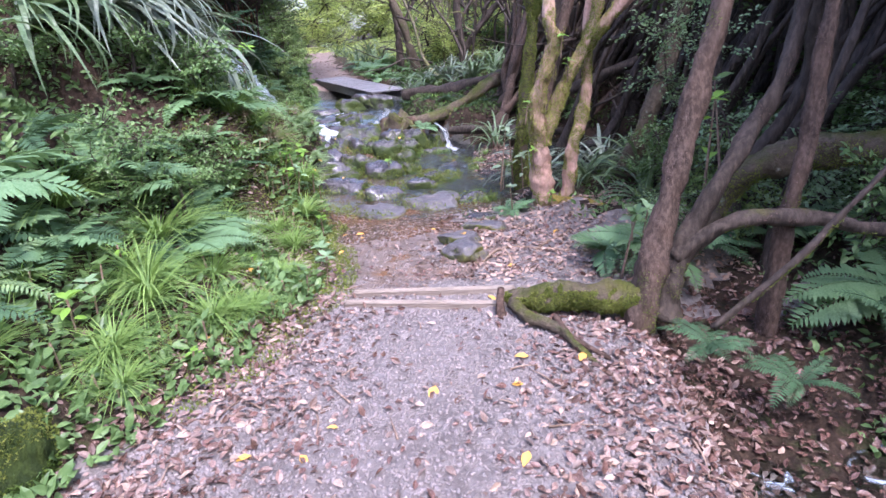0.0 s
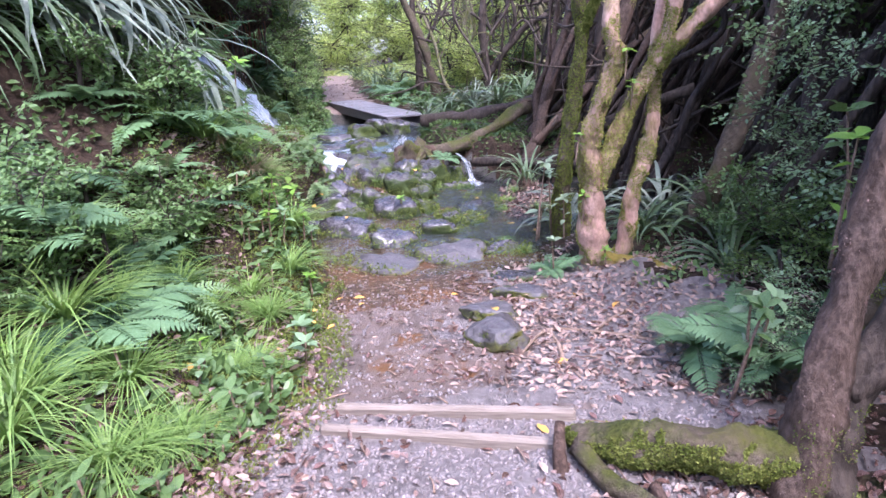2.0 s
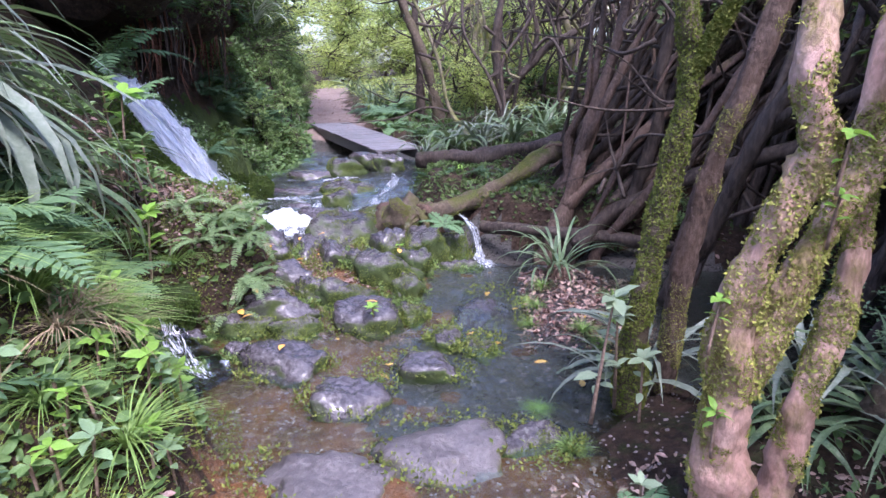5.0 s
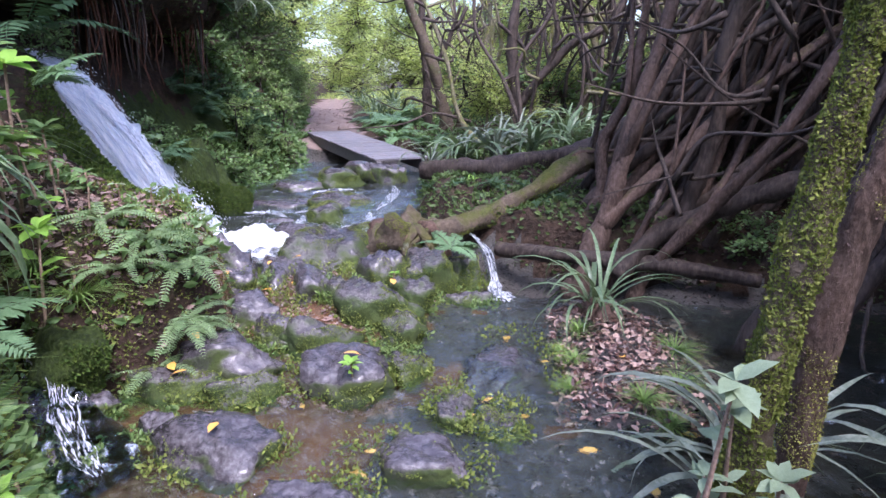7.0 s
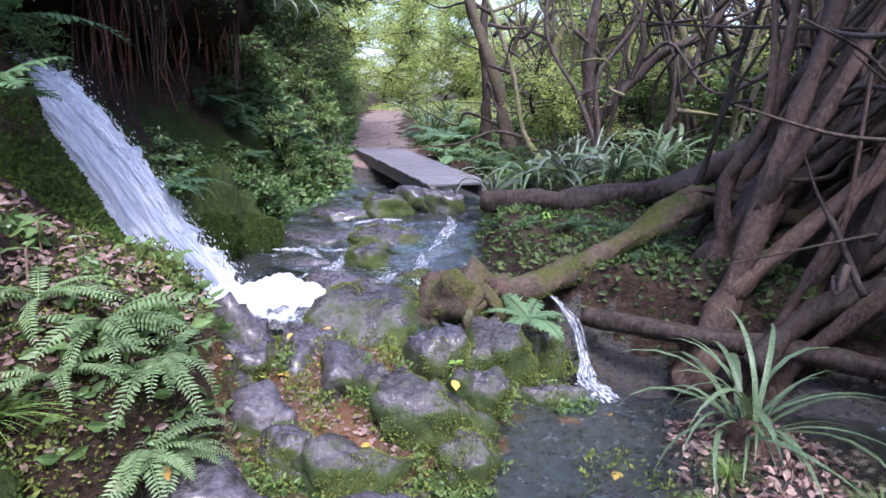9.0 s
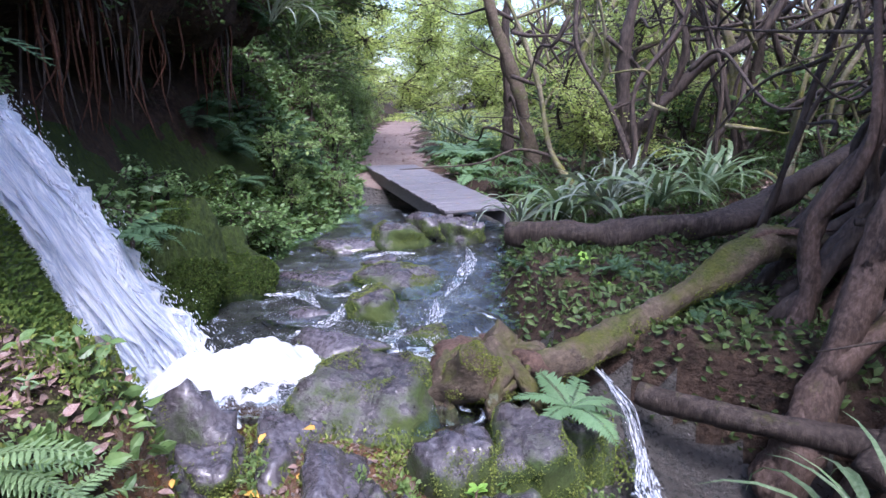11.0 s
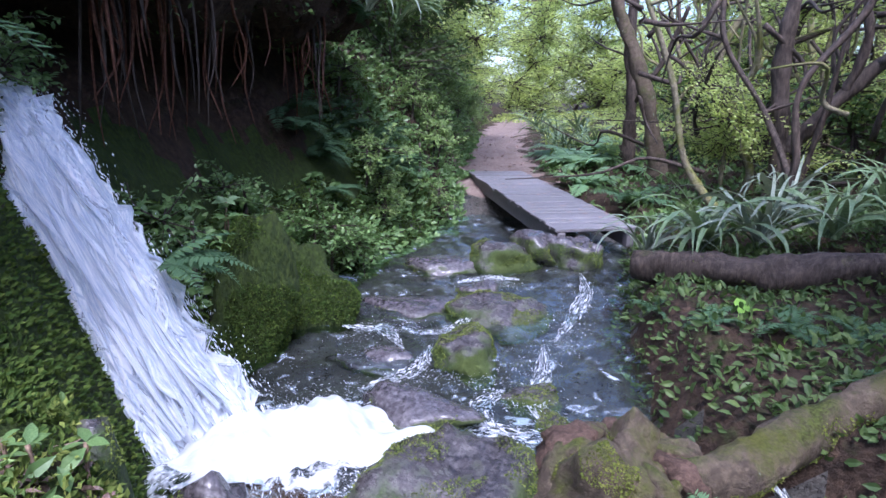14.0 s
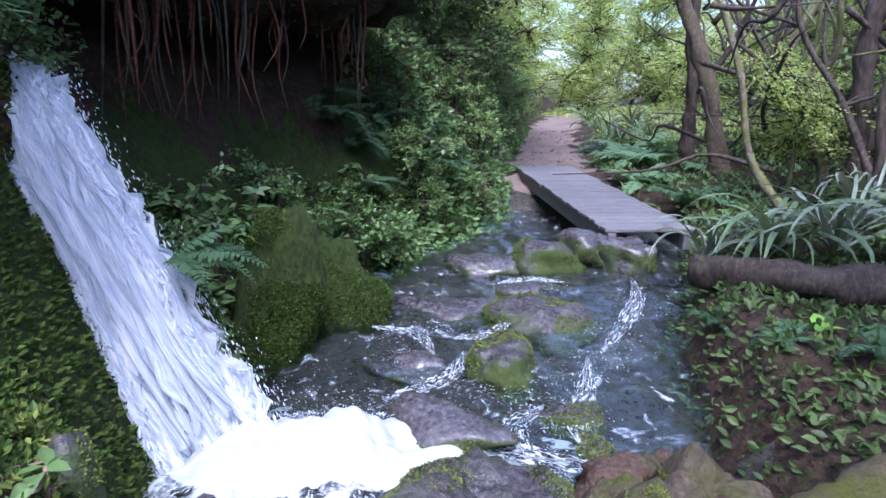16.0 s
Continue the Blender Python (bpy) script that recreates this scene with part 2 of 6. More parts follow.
def water_material(name, tint, scale, strength, white):
    """Clear rippled water; white: where churned streaks and painted sky reflections begin (1: nowhere)."""
    m = bpy.data.materials.new(name)
    m.use_nodes = True
    n, l = m.node_tree.nodes, m.node_tree.links
    b = n["Principled BSDF"]
    b.inputs["Base Color"].default_value = (*tint, 1)
    b.inputs["Roughness"].default_value, b.inputs["IOR"].default_value = 0.04, 1.45
    b.inputs["Transmission Weight"].default_value = 1.0
    b.inputs["Specular IOR Level"].default_value = 0.9
    co = n.new("ShaderNodeTexCoord")

    def tex(s, d, dist):
        t = n.new("ShaderNodeTexNoise")
        t.inputs["Scale"].default_value, t.inputs["Detail"].default_value, t.inputs["Distortion"].default_value = s, d, dist
        l.new(co.outputs["Object"], t.inputs["Vector"])
        return t.outputs["Fac"]

    bp = n.new("ShaderNodeBump")
    bp.inputs["Strength"].default_value, bp.inputs["Distance"].default_value = strength, 0.03
    l.new(tex(scale, 4, 0.8), bp.inputs["Height"])
    l.new(bp.outputs[0], b.inputs["Normal"])
    d, x, g = n.new("ShaderNodeBsdfDiffuse"), n.new("ShaderNodeMixShader"), n.new("ShaderNodeMapRange")
    # bluish white for churned water, with sky reflection painted in as well
    d.inputs["Color"].default_value = (0.62, 0.72, 0.85, 1)
    g.inputs[1].default_value, g.inputs[2].default_value, g.inputs[4].default_value = white, white + 0.22, 0.75
    l.new(tex(7.0, 6, 1.5), g.inputs[0])
    l.new(g.outputs[0], x.inputs[0])
    l.new(b.outputs[0], x.inputs[1])
    l.new(d.outputs[0], x.inputs[2])
    l.new(x.outputs[0], n["Material Output"].inputs["Surface"])
    return m


def foam_material(name, low, high, clear_at):
    """White aerated water, broken by clear gaps that follow the streaks."""
    m = bpy.data.materials.new(name)
    m.use_nodes = True
    n, l = m.node_tree.nodes, m.node_tree.links
    b = n["Principled BSDF"]
    co, mp = n.new("ShaderNodeTexCoord"), n.new("ShaderNodeMapping")
    mp.inputs["Scale"].default_value = (1, 1, 1)
    l.new(co.outputs["UV"], mp.inputs[0])
    t = n.new("ShaderNodeTexNoise")
    t.inputs["Scale"].default_value, t.inputs["Detail"].default_value, t.inputs["Roughness"].default_value = 1.0, 5, 0.6
    t.inputs["Distortion"].default_value = 0.6
    l.new(mp.outputs[0], t.inputs["Vector"])
    r = n.new("ShaderNodeValToRGB")
    r.color_ramp.elements[0].color, r.color_ramp.elements[1].color = (*low, 1), (*high, 1)
    r.color_ramp.elements[0].position, r.color_ramp.elements[1].position = 0.35, 0.6
    l.new(t.outputs["Fac"], r.inputs[0])
    l.new(r.outputs[0], b.inputs["Base Color"])
    b.inputs["Roughness"].default_value = 0.3
    b.inputs["Subsurface Weight"].default_value = 0.0
    bp = n.new("ShaderNodeBump")
    bp.inputs["Strength"].default_value, bp.inputs["Distance"].default_value = 0.5, 0.03
    l.new(t.outputs["Fac"], bp.inputs["Height"])
    l.new(bp.outputs[0], b.inputs["Normal"])
    tr, x = n.new("ShaderNodeBsdfTransparent"), n.new("ShaderNodeMixShader")
    g = n.new("ShaderNodeMapRange")
    g.inputs[1].default_value, g.inputs[2].default_value = clear_at, clear_at + 0.1
    l.new(t.outputs["Fac"], g.inputs[0])
    l.new(g.outputs[0], x.inputs[0])
    l.new(tr.outputs[0], x.inputs[1])
    tl, x2 = n.new("ShaderNodeBsdfTranslucent"), n.new("ShaderNodeMixShader")
    l.new(r.outputs[0], tl.inputs["Color"])
    x2.inputs[0].default_value = 0.5
    l.new(b.outputs[0], x2.inputs[1])
    l.new(tl.outputs[0], x2.inputs[2])
    l.new(x2.outputs[0], x.inputs[2])
    l.new(x.outputs[0], n["Material Output"].inputs["Surface"])
    return m


M["pool"] = water_material("clear_rippled_water", (0.55, 0.74, 0.7), 10, 1.0, 0.68)
M["rapid"] = water_material("running_water", (0.4, 0.54, 0.6), 6, 1.0, 0.6)
M["fall"] = foam_material("falling_white_water", (0.6, 0.68, 0.8), (0.96, 0.97, 0.99), 0.36)
M["strand"] = foam_material("white_water_strand", (0.56, 0.64, 0.77), (0.92, 0.95, 0.98), -0.5)
M["lace"] = foam_material("lacy_foam", (0.55, 0.64, 0.76), (0.86, 0.9, 0.95), 0.49)
M["foam"] = foam_material("churned_foam", (0.68, 0.75, 0.84), (0.93, 0.95, 0.97), 0.2)


# ---- mesh helpers ----
rng = np.random.default_rng(7)


def raw(name, verts, faces, mat, smooth=True, uv=None):
    me = bpy.data.meshes.new(name)
    verts = np.asarray(verts, float).reshape(-1, 3)
    if isinstance(faces, np.ndarray):
        k, cnt = faces.shape[1], len(faces)
        me.vertices.add(len(verts))
        me.vertices.foreach_set("co", verts.ravel())
        me.loops.add(faces.size)
        me.loops.foreach_set("vertex_index", faces.ravel().astype(np.int32))
        me.polygons.add(cnt)
        me.polygons.foreach_set("loop_start", np.arange(0, faces.size, k, dtype=np.int32))
        me.update(calc_edges=True)
    else:
        me.from_pydata(verts.tolist(), [], faces)
    me.polygons.foreach_set("use_smooth", np.full(len(me.polygons), smooth))
    if uv is not None:
        layer = me.uv_layers.new(name="uv")
        idx = np.zeros(len(me.loops), np.int32)
        me.loops.foreach_get("vertex_index", idx)
        layer.data.foreach_set("uv", np.asarray(uv, float)[idx].ravel())
    me.materials.append(mat)
    me.validate()
    return me


def part(name, me, parent=None, m=None, label=""):
    ob = new(name, me)
    if parent is not None:
        ob.parent = parent
    if m is not None:
        ob.matrix_basis = m
    return tagged(ob, label=label)


def spline(pts, n):
    """Catmull-Rom through the points, n samples."""
    p = np.asarray(pts, float)
    p = np.vstack([2 * p[0] - p[1], p, 2 * p[-1] - p[-2]])
    u = np.linspace(0, len(p) - 3 - 1e-6, n)
    i = u.astype(int)
    f = (u - i)[:, None]
    a, b, c, d = p[i], p[i + 1], p[i + 2], p[i + 3]
    return 0.5 * (2 * b + (c - a) * f + (2 * a - 5 * b + 4 * c - d) * f**2 + (3 * b - 3 * c + d - a) * f**3)


def tube(pts, radii, n=24, segs=10, rough=0.12, seed=0):
    """A knobbly tapered tube along the points: vertices and quads."""
    g = np.random.default_rng(seed)
    p = spline(pts, n)
    r = np.interp(np.linspace(0, 1, n), np.linspace(0, 1, len(radii)), radii)
    t = np.gradient(p, axis=0)
    t /= np.linalg.norm(t, axis=1)[:, None] + 1e-9
    up = np.array([0.31, 0.17, 0.93]) if abs(t[:, 2]).mean() < 0.8 else np.array([1.0, 0.2, 0.1])
    s = np.cross(t, up)
    s /= np.linalg.norm(s, axis=1)[:, None]
    w = np.cross(s, t)
    a = np.linspace(0, 2 * np.pi, segs, endpoint=False)
    ph = g.uniform(0, 6.28, 4)
    u = np.arange(n)[:, None]
    bump = 1 + rough * (np.sin(2 * a + ph[0] + 0.35 * u) + 0.6 * np.sin(3 * a + ph[1] - 0.6 * u) + 0.6 * np.sin(0.9 * u + ph[2])) \
        + rough * 0.5 * g.standard_normal((n, segs))
    v = p[:, None] + (r[:, None] * bump)[..., None] * (np.cos(a)[None, :, None] * s[:, None] + np.sin(a)[None, :, None] * w[:, None])
    v = np.concatenate([v.reshape(-1, 3), p[:1], p[-1:]])
    i, j = np.meshgrid(np.arange(n - 1), np.arange(segs), indexing="ij")
    k = (j + 1) % segs
    f = np.stack([i * segs + j, i * segs + k, (i + 1) * segs + k, (i + 1) * segs + j], -1).reshape(-1, 4)
    e = np.arange(segs)
    caps = np.concatenate([np.stack([(e + 1) % segs, e, 0 * e + n * segs, 0 * e + n * segs], -1),
                           np.stack([(n - 1) * segs + e, (n - 1) * segs + (e + 1) % segs, 0 * e + n * segs + 1, 0 * e + n * segs + 1], -1)])
    tris = np.concatenate([f[:, [0, 1, 2]], f[:, [0, 2, 3]], caps[:, :3]])
    return v, tris


def tube_mesh(name, pts, radii, mat, **kw):
    v, f = tube(pts, radii, **kw)
    return raw(name, v, f, mat)


def joined(bits):
    vs, fs, k = [], [], 0
    for v, f in bits:
        vs.append(v)
        fs.append(f + k)
        k += len(v)
    return np.concatenate(vs), np.concatenate(fs)


OVAL = (np.array([(0, 0, 0), (-0.24, 0.35, 0.05), (0, 0.4, -0.02), (0.24, 0.35, 0.05), (-0.2, 0.68, 0.02), (0, 0.7, -0.05), (0.2, 0.68, 0.02), (0, 1, -0.16)]),
        np.array([(0, 2, 1), (0, 3, 2), (1, 2, 5), (1, 5, 4), (2, 3, 6), (2, 6, 5), (4, 5, 7), (5, 6, 7)]))
SMALL = (np.array([(0, 0, 0), (-0.28, 0.45, 0.06), (0, 0.5, -0.03), (0.28, 0.45, 0.06), (0, 1, -0.08)]),
         np.array([(0, 2, 1), (0, 3, 2), (1, 2, 4), (2, 3, 4)]))


def spread(template, pos, way, normal, size):
    """Many copies of a leaf: at pos, pointing along way, facing normal."""
    tv, tf = template
    y = way / (np.linalg.norm(way, axis=1)[:, None] + 1e-9)
    x = np.cross(y, normal)
    x /= np.linalg.norm(x, axis=1)[:, None] + 1e-9
    z = np.cross(x, y)
    size = np.broadcast_to(np.asarray(size, float), (len(pos),))
    q = tv[None] * size[:, None, None]
    v = pos[:, None] + q[..., :1] * x[:, None] + q[..., 1:2] * y[:, None] + q[..., 2:] * z[:, None]
    f = tf[None] + (np.arange(len(pos)) * len(tv))[:, None, None]
    return v.reshape(-1, 3), f.reshape(-1, 3)


def unit(n, up=0.0):
    v = rng.standard_normal((n, 3))
    v[:, 2] += up
    return v / np.linalg.norm(v, axis=1)[:, None]


# ---- the lie of the land ----
# y, foot of the bank on the stream's far side (x), bed height, near edge of the bed (x), height beyond that edge
LAND = np.array([
    (-8.0, -0.7, 0.0, 2.0, -0.35), (1.0, -0.5, 0.0, 1.95, -0.52), (2.4, -0.1, 0.0, 1.85, -0.3), (3.0, 0.0, -0.03, 2.0, -0.15),
    (3.3, 0.0, -0.08, 2.0, -0.1), (4.7, -0.45, -0.15, 1.5, -0.07), (5.4, -0.64, -0.19, 1.3, -0.09), (5.9, -0.98, -0.23, 1.15, -0.1), (6.3, -1.35, -0.29, 1.2, -0.15),
    (6.65, -1.48, -0.32, 2.2, -0.25), (6.9, -1.28, -0.33, 2.9, -0.3), (7.2, -1.08, -0.33, 3.4, -0.3), (7.6, -1.12, -0.33, 3.65, -0.28), (7.95, -1.3, -0.32, 3.75, -0.26),
    (8.2, -1.62, -0.3, 3.8, -0.25), (8.5, -1.9, -0.25, 3.7, -0.2), (8.9, -2.2, -0.2, 3.4, -0.1), (9.4, -2.6, -0.15, 1.6, 0.1), (9.8, -2.75, -0.12, -0.2, 0.28),
    (11.0, -2.9, -0.1, -0.65, 0.36), (12.4, -3.0, 0.0, -0.75, 0.4), (13.4, -2.9, 0.1, -0.8, 0.42)])
FAR = np.array([(14.2, -3.1, 0.2, -1.2, 0.45), (15.5, -3.6, 0.46, -2.1, 0.5), (16.5, -4.0, 0.58, -2.75, 0.56), (20.0, -5.1, 0.74, -4.05, 0.74),
                (30.0, -8.3, 0.98, -7.2, 0.98), (60.0, -18.6, 1.2, -17.3, 1.2), (400.0, -130.0, 1.5, -128.0, 1.5)])
LAND = np.vstack([LAND, FAR])
BANK_D = np.array([0, 0.4, 1.0, 1.6, 2.5, 4.0, 8.0, 30.0, 400.0])
BANK_SOFT = np.array([0, 0.1, 0.4, 0.85, 1.7, 2.8, 4.2, 6.0, 9.0])
BANK_STEEP = np.array([0, 0.75, 1.7, 2.3, 2.9, 3.6, 4.8, 6.5, 9.0])
# the abrupt grassy bank beside the stepping stones, and the low mossy spur in front of the waterfall
NEAR_D = np.array([0, 0.12, 0.35, 0.8, 1.2, 1.8, 2.5, 4.0, 8.0, 30.0, 400.0])
NEAR_GRASS = np.array([0, 0.3, 0.62, 1.05, 1.35, 1.85, 2.4, 3.2, 4.6, 6.4, 9.0])
NEAR_SPUR = np.array([0, 0.62, 0.92, 1.08, 1.3, 1.9, 2.6, 3.4, 4.7, 6.5, 9.0])


def wobble(x, y, f, seed):
    g = np.random.default_rng(seed)
    out = 0 * x
    for _ in range(7):
        k, ph = g.uniform(0.5, 1.6, 2) * f * g.choice([-1, 1], 2), g.uniform(0, 6.28)
        out = out + np.sin(k[0] * x + k[1] * y + ph)
    return out / 3.5


def height(x, y):
    x, y = np.asarray(x, float), np.asarray(y, float)
    foot, bed, edge, beyond = (np.interp(y, LAND[:, 0], LAND[:, k]) for k in (1, 2, 3, 4))
    steep = np.clip((y - 4.2) / 2.4, 0, 1) * np.clip((40 - y) / 20, 0.25, 1)
    foot = foot + 0.1 * wobble(x * 0, y, 2.5, 3)
    d = np.maximum(foot - x, 0)
    bank = (1 - steep) * np.interp(d, BANK_D, BANK_SOFT) + steep * np.interp(d, BANK_D, BANK_STEEP)
    grassy, spur = np.clip((y - 4.0) / 0.9, 0, 1) * np.clip((7.2 - y) / 0.5, 0, 1), np.clip((y - 6.7) / 0.5, 0, 1) * np.clip((8.5 - y) / 0.4, 0, 1)
    bank = bank + grassy * (np.interp(d, NEAR_D, NEAR_GRASS) - bank)
    bank = bank + spur * (np.interp(d, NEAR_D, NEAR_SPUR) - bank)
    r = np.maximum(x - edge, 0)
    drop = np.clip(r / 0.45, 0, 1)
    drop = drop * drop * (3 - 2 * drop)
    z = bed + bank + (beyond - bed) * drop + np.interp(r, [0, 2, 6, 20, 100, 400], [0, 0.02, 0.7, 2.2, 5, 8])
    z = z + 0.26 * np.exp(-((x + 0.75) / 0.75) ** 4 - ((y - 8.25) / 0.62) ** 4) + 0.14 * np.exp(-((x + 1.0) / 0.4) ** 2 - ((y - 7.2) / 0.4) ** 2)
    z = z - 0.2 * np.exp(-((x - 2.4) / 0.9) ** 4 - ((y - 8.0) / 1.0) ** 4) - 0.25 * np.exp(-((x - 1.1) / 0.7) ** 4 - ((y - 9.2) / 0.4) ** 4)
    z = z + 0.24 * np.exp(-((x - 1.45) / 0.52) ** 4 - ((y - 7.7) / 0.95) ** 4)
    z = z - 0.35 * np.exp(-((x + 2.2) / 0.8) ** 4 - ((y - 14.0) / 0.75) ** 4)
    away = np.clip(np.maximum(d, r) / 0.5, 0, 1)
    return z + away * np.where((y > 6.6) & (y < 8.6), 0.5, 1.0) * (0.07 * wobble(x, y, 3.0, 5) + 0.04 * wobble(x, y, 9.0, 6)) + 0.012 * wobble(x, y, 7.0, 9)


def slope(x, y):
    e = 0.05
    n = np.stack([(height(x - e, y) - height(x + e, y)) / (2 * e), (height(x, y - e) - height(x, y + e)) / (2 * e), np.ones_like(np.asarray(x, float))], -1)
    return n / np.linalg.norm(n, axis=-1)[..., None]


def graded(lo, hi, fine_lo, fine_hi, step, n):
    a = np.arange(fine_lo, fine_hi, step)
    left = fine_lo - np.geomspace(step, fine_lo - lo, n)[::-1]
    right = a[-1] + np.geomspace(step, hi - a[-1], n)
    return np.concatenate([left, a, right])


gx, gy = graded(-350, 350, -6, 6, 0.06, 40), graded(-350, 400, -3, 18, 0.06, 40)
X, Y = np.meshgrid(gx, gy, indexing="ij")
Z = height(X, Y)
idx = np.arange(X.size).reshape(X.shape)
quads = np.stack([idx[:-1, :-1], idx[1:, :-1], idx[1:, 1:], idx[:-1, 1:]], -1).reshape(-1, 4)
ground_me = raw("ground", np.stack([X, Y, Z], -1).reshape(-1, 3), quads, M["soil"])
ground_me.materials.append(M["gravel"])
ground_me.materials.append(M["bed"])
ground_me.materials.append(M["darkbed"])
ground_me.materials.append(M["farpath"])
ground_me.materials.append(M["wetpath"])
ground_me.materials.append(M["wetmoss"])
cx, cy = X[:-1, :-1].ravel() + 0.03, Y[:-1, :-1].ravel() + 0.03
foot_c, edge_c = np.interp(cy, LAND[:, 0], LAND[:, 1]), np.interp(cy, LAND[:, 0], LAND[:, 3])
ragged = 0.16 * wobble(cx, cy, 5, 11) + 0.08 * wobble(cx, cy, 17, 12)
inside = (cx > foot_c + ragged) & (cx < edge_c + 0.1 + ragged)
which = np.where(inside & (cy > 14.9), 4, 0) + np.where(inside & (cy < 4.3 + 2 * ragged), 1, np.where(inside & (cy > 14.9), 0, np.where(inside & (cy > 8.95), 3, np.where(inside & ((cx < 0.05 + 3 * ragged) | (cy < 5.7 + ragged)), 2, np.where(inside, 3, 0)))))
which = np.where((which == 1) & (cy > 2.95 + 0.5 * ragged) & (cx < 1.0 + 3 * ragged), 5, which)
which = np.where((cx < edge_c + 0.8 + 2 * ragged) & (cx > 0.95 + 3 * ragged) & (cy > 2.9) & (cy < 5.3 + ragged), 1, which)
mid_z = Z[:-1, :-1].ravel()
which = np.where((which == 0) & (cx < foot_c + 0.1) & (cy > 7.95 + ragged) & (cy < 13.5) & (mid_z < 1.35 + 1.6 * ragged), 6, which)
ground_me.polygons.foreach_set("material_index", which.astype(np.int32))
ground = tagged(new("ground", ground_me), "damp gravel path and dark leaf-strewn forest soil", "ground", kind="structure")


# ---- water ----
def sheet(name, corners, z, mat, label, nx=60, ny=60, amp=0.006, f=9.0, kind="structure"):
    """A rippled water surface over a quadrilateral; z may fall from the far to the near side."""
    c = np.asarray(corners, float)
    u, v = np.meshgrid(np.linspace(0, 1, nx), np.linspace(0, 1, ny), indexing="ij")
    p = ((1 - u) * (1 - v))[..., None] * c[0] + (u * (1 - v))[..., None] * c[1] + (u * v)[..., None] * c[2] + ((1 - u) * v)[..., None] * c[3]
    zz = z[0] * (1 - v) + z[1] * v + amp * wobble(p[..., 0], p[..., 1], f, 21) + amp * 0.6 * wobble(p[..., 0], p[..., 1], f * 2.7, 22)
    i = np.arange(nx * ny).reshape(nx, ny)
    q = np.stack([i[:-1, :-1], i[1:, :-1], i[1:, 1:], i[:-1, 1:]], -1).reshape(-1, 4)
    ob = new(name, raw(name, np.dstack([p, zz]).reshape(-1, 3), q, mat))
    ob.visible_shadow = False
    return tagged(ob, label, "water", kind=kind)


sheet("water", [(-2.2, 4.3), (4.5, 4.3), (4.5, 8.75), (-2.2, 8.75)], (-0.185, -0.185), M["pool"], "clear shallow stream pool over brown gravel", 140, 100, 0.009, 13)
sheet("water", [(-3.4, 8.52), (-0.2, 8.75), (-0.4, 14.5), (-3.4, 14.5)], (0.03, 0.13), M["rapid"], "rippling bluish stream water among mossy rocks", 110, 160, 0.014, 8)
sheet("water", [(2.1, -4.0), (7.0, -4.0), (7.0, 3.4), (2.1, 3.4)], (-0.42, -0.4), M["rapid"], "dark side stream beside the path", 40, 60, 0.01, 8)


def ribbon(name, pts, widths, across, mat, parent, n=60, m=20, sag=0.12, seed=0, label=""):
    """A ragged streaked sheet of falling water."""
    g = np.random.default_rng(seed)
    p = spline(pts, n)
    w = np.interp(np.linspace(0, 1, n), np.linspace(0, 1, len(widths)), widths)
    w = w * (1 + 0.12 * np.interp(np.arange(n), np.arange(0, n, 3), g.standard_normal(len(range(0, n, 3)))))
    a = np.asarray(across, float) / np.linalg.norm(across)
    t = np.gradient(p, axis=0)
    t /= np.linalg.norm(t, axis=1)[:, None]
    nn = np.cross(a, t)
    nn /= np.linalg.norm(nn, axis=1)[:, None]
    s = np.linspace(-0.5, 0.5, m)
    fit = min(1.0, float(np.max(w)) / 0.34)
    along, over = np.meshgrid(np.linspace(0, 1, n) * 16 + 9 * seed, s * 30, indexing="ij")
    lump = fit * (0.02 * wobble(along, over * 0.6, 1.3, 23) + 0.012 * wobble(along * 2, over * 1.5, 1.5, 24))
    v = p[:, None] + (w[:, None] * s)[..., None] * a + ((sag * (0.25 - s**2) * 4 * 0.5)[None, :] + lump)[..., None] * nn[:, None]
    i = np.arange(n * m).reshape(n, m)
    q = np.stack([i[:-1, :-1], i[1:, :-1], i[1:, 1:], i[:-1, 1:]], -1).reshape(-1, 4)
    uv = np.stack(np.meshgrid(np.linspace(0, 16, n), np.linspace(0, 11, m), indexing="ij"), -1).reshape(-1, 2) + g.uniform(0, 50)
    return part(name, raw(name, v.reshape(-1, 3), q, mat, uv=uv), parent, label=label)


fall = tagged(new("waterfall"), "white waterfall spout plunging from the mossy bank into foam", "waterfall")
FALL = np.array([(-3.75, 8.97, 1.62), (-3.24, 8.88, 1.5), (-2.88, 8.8, 1.26), (-2.55, 8.8, 0.84), (-2.28, 8.82, 0.42), (-2.0, 8.85, 0.04)])
WIDE = np.array([0.3, 0.33, 0.36, 0.4, 0.46, 0.54])
ACROSS = np.array([0.5, 0.62, 0.55]) / np.linalg.norm([0.5, 0.62, 0.55])
for k, (wd, lift) in enumerate(((0.92, 0.0), (0.98, 0.02), (0.8, 0.045), (1.06, -0.015))):
    ribbon("water_sheet", FALL + (0, -0.6 * lift, lift), WIDE * wd, ACROSS, M["fall"], fall, seed=k, n=110, m=34)
fg = np.random.default_rng(77)
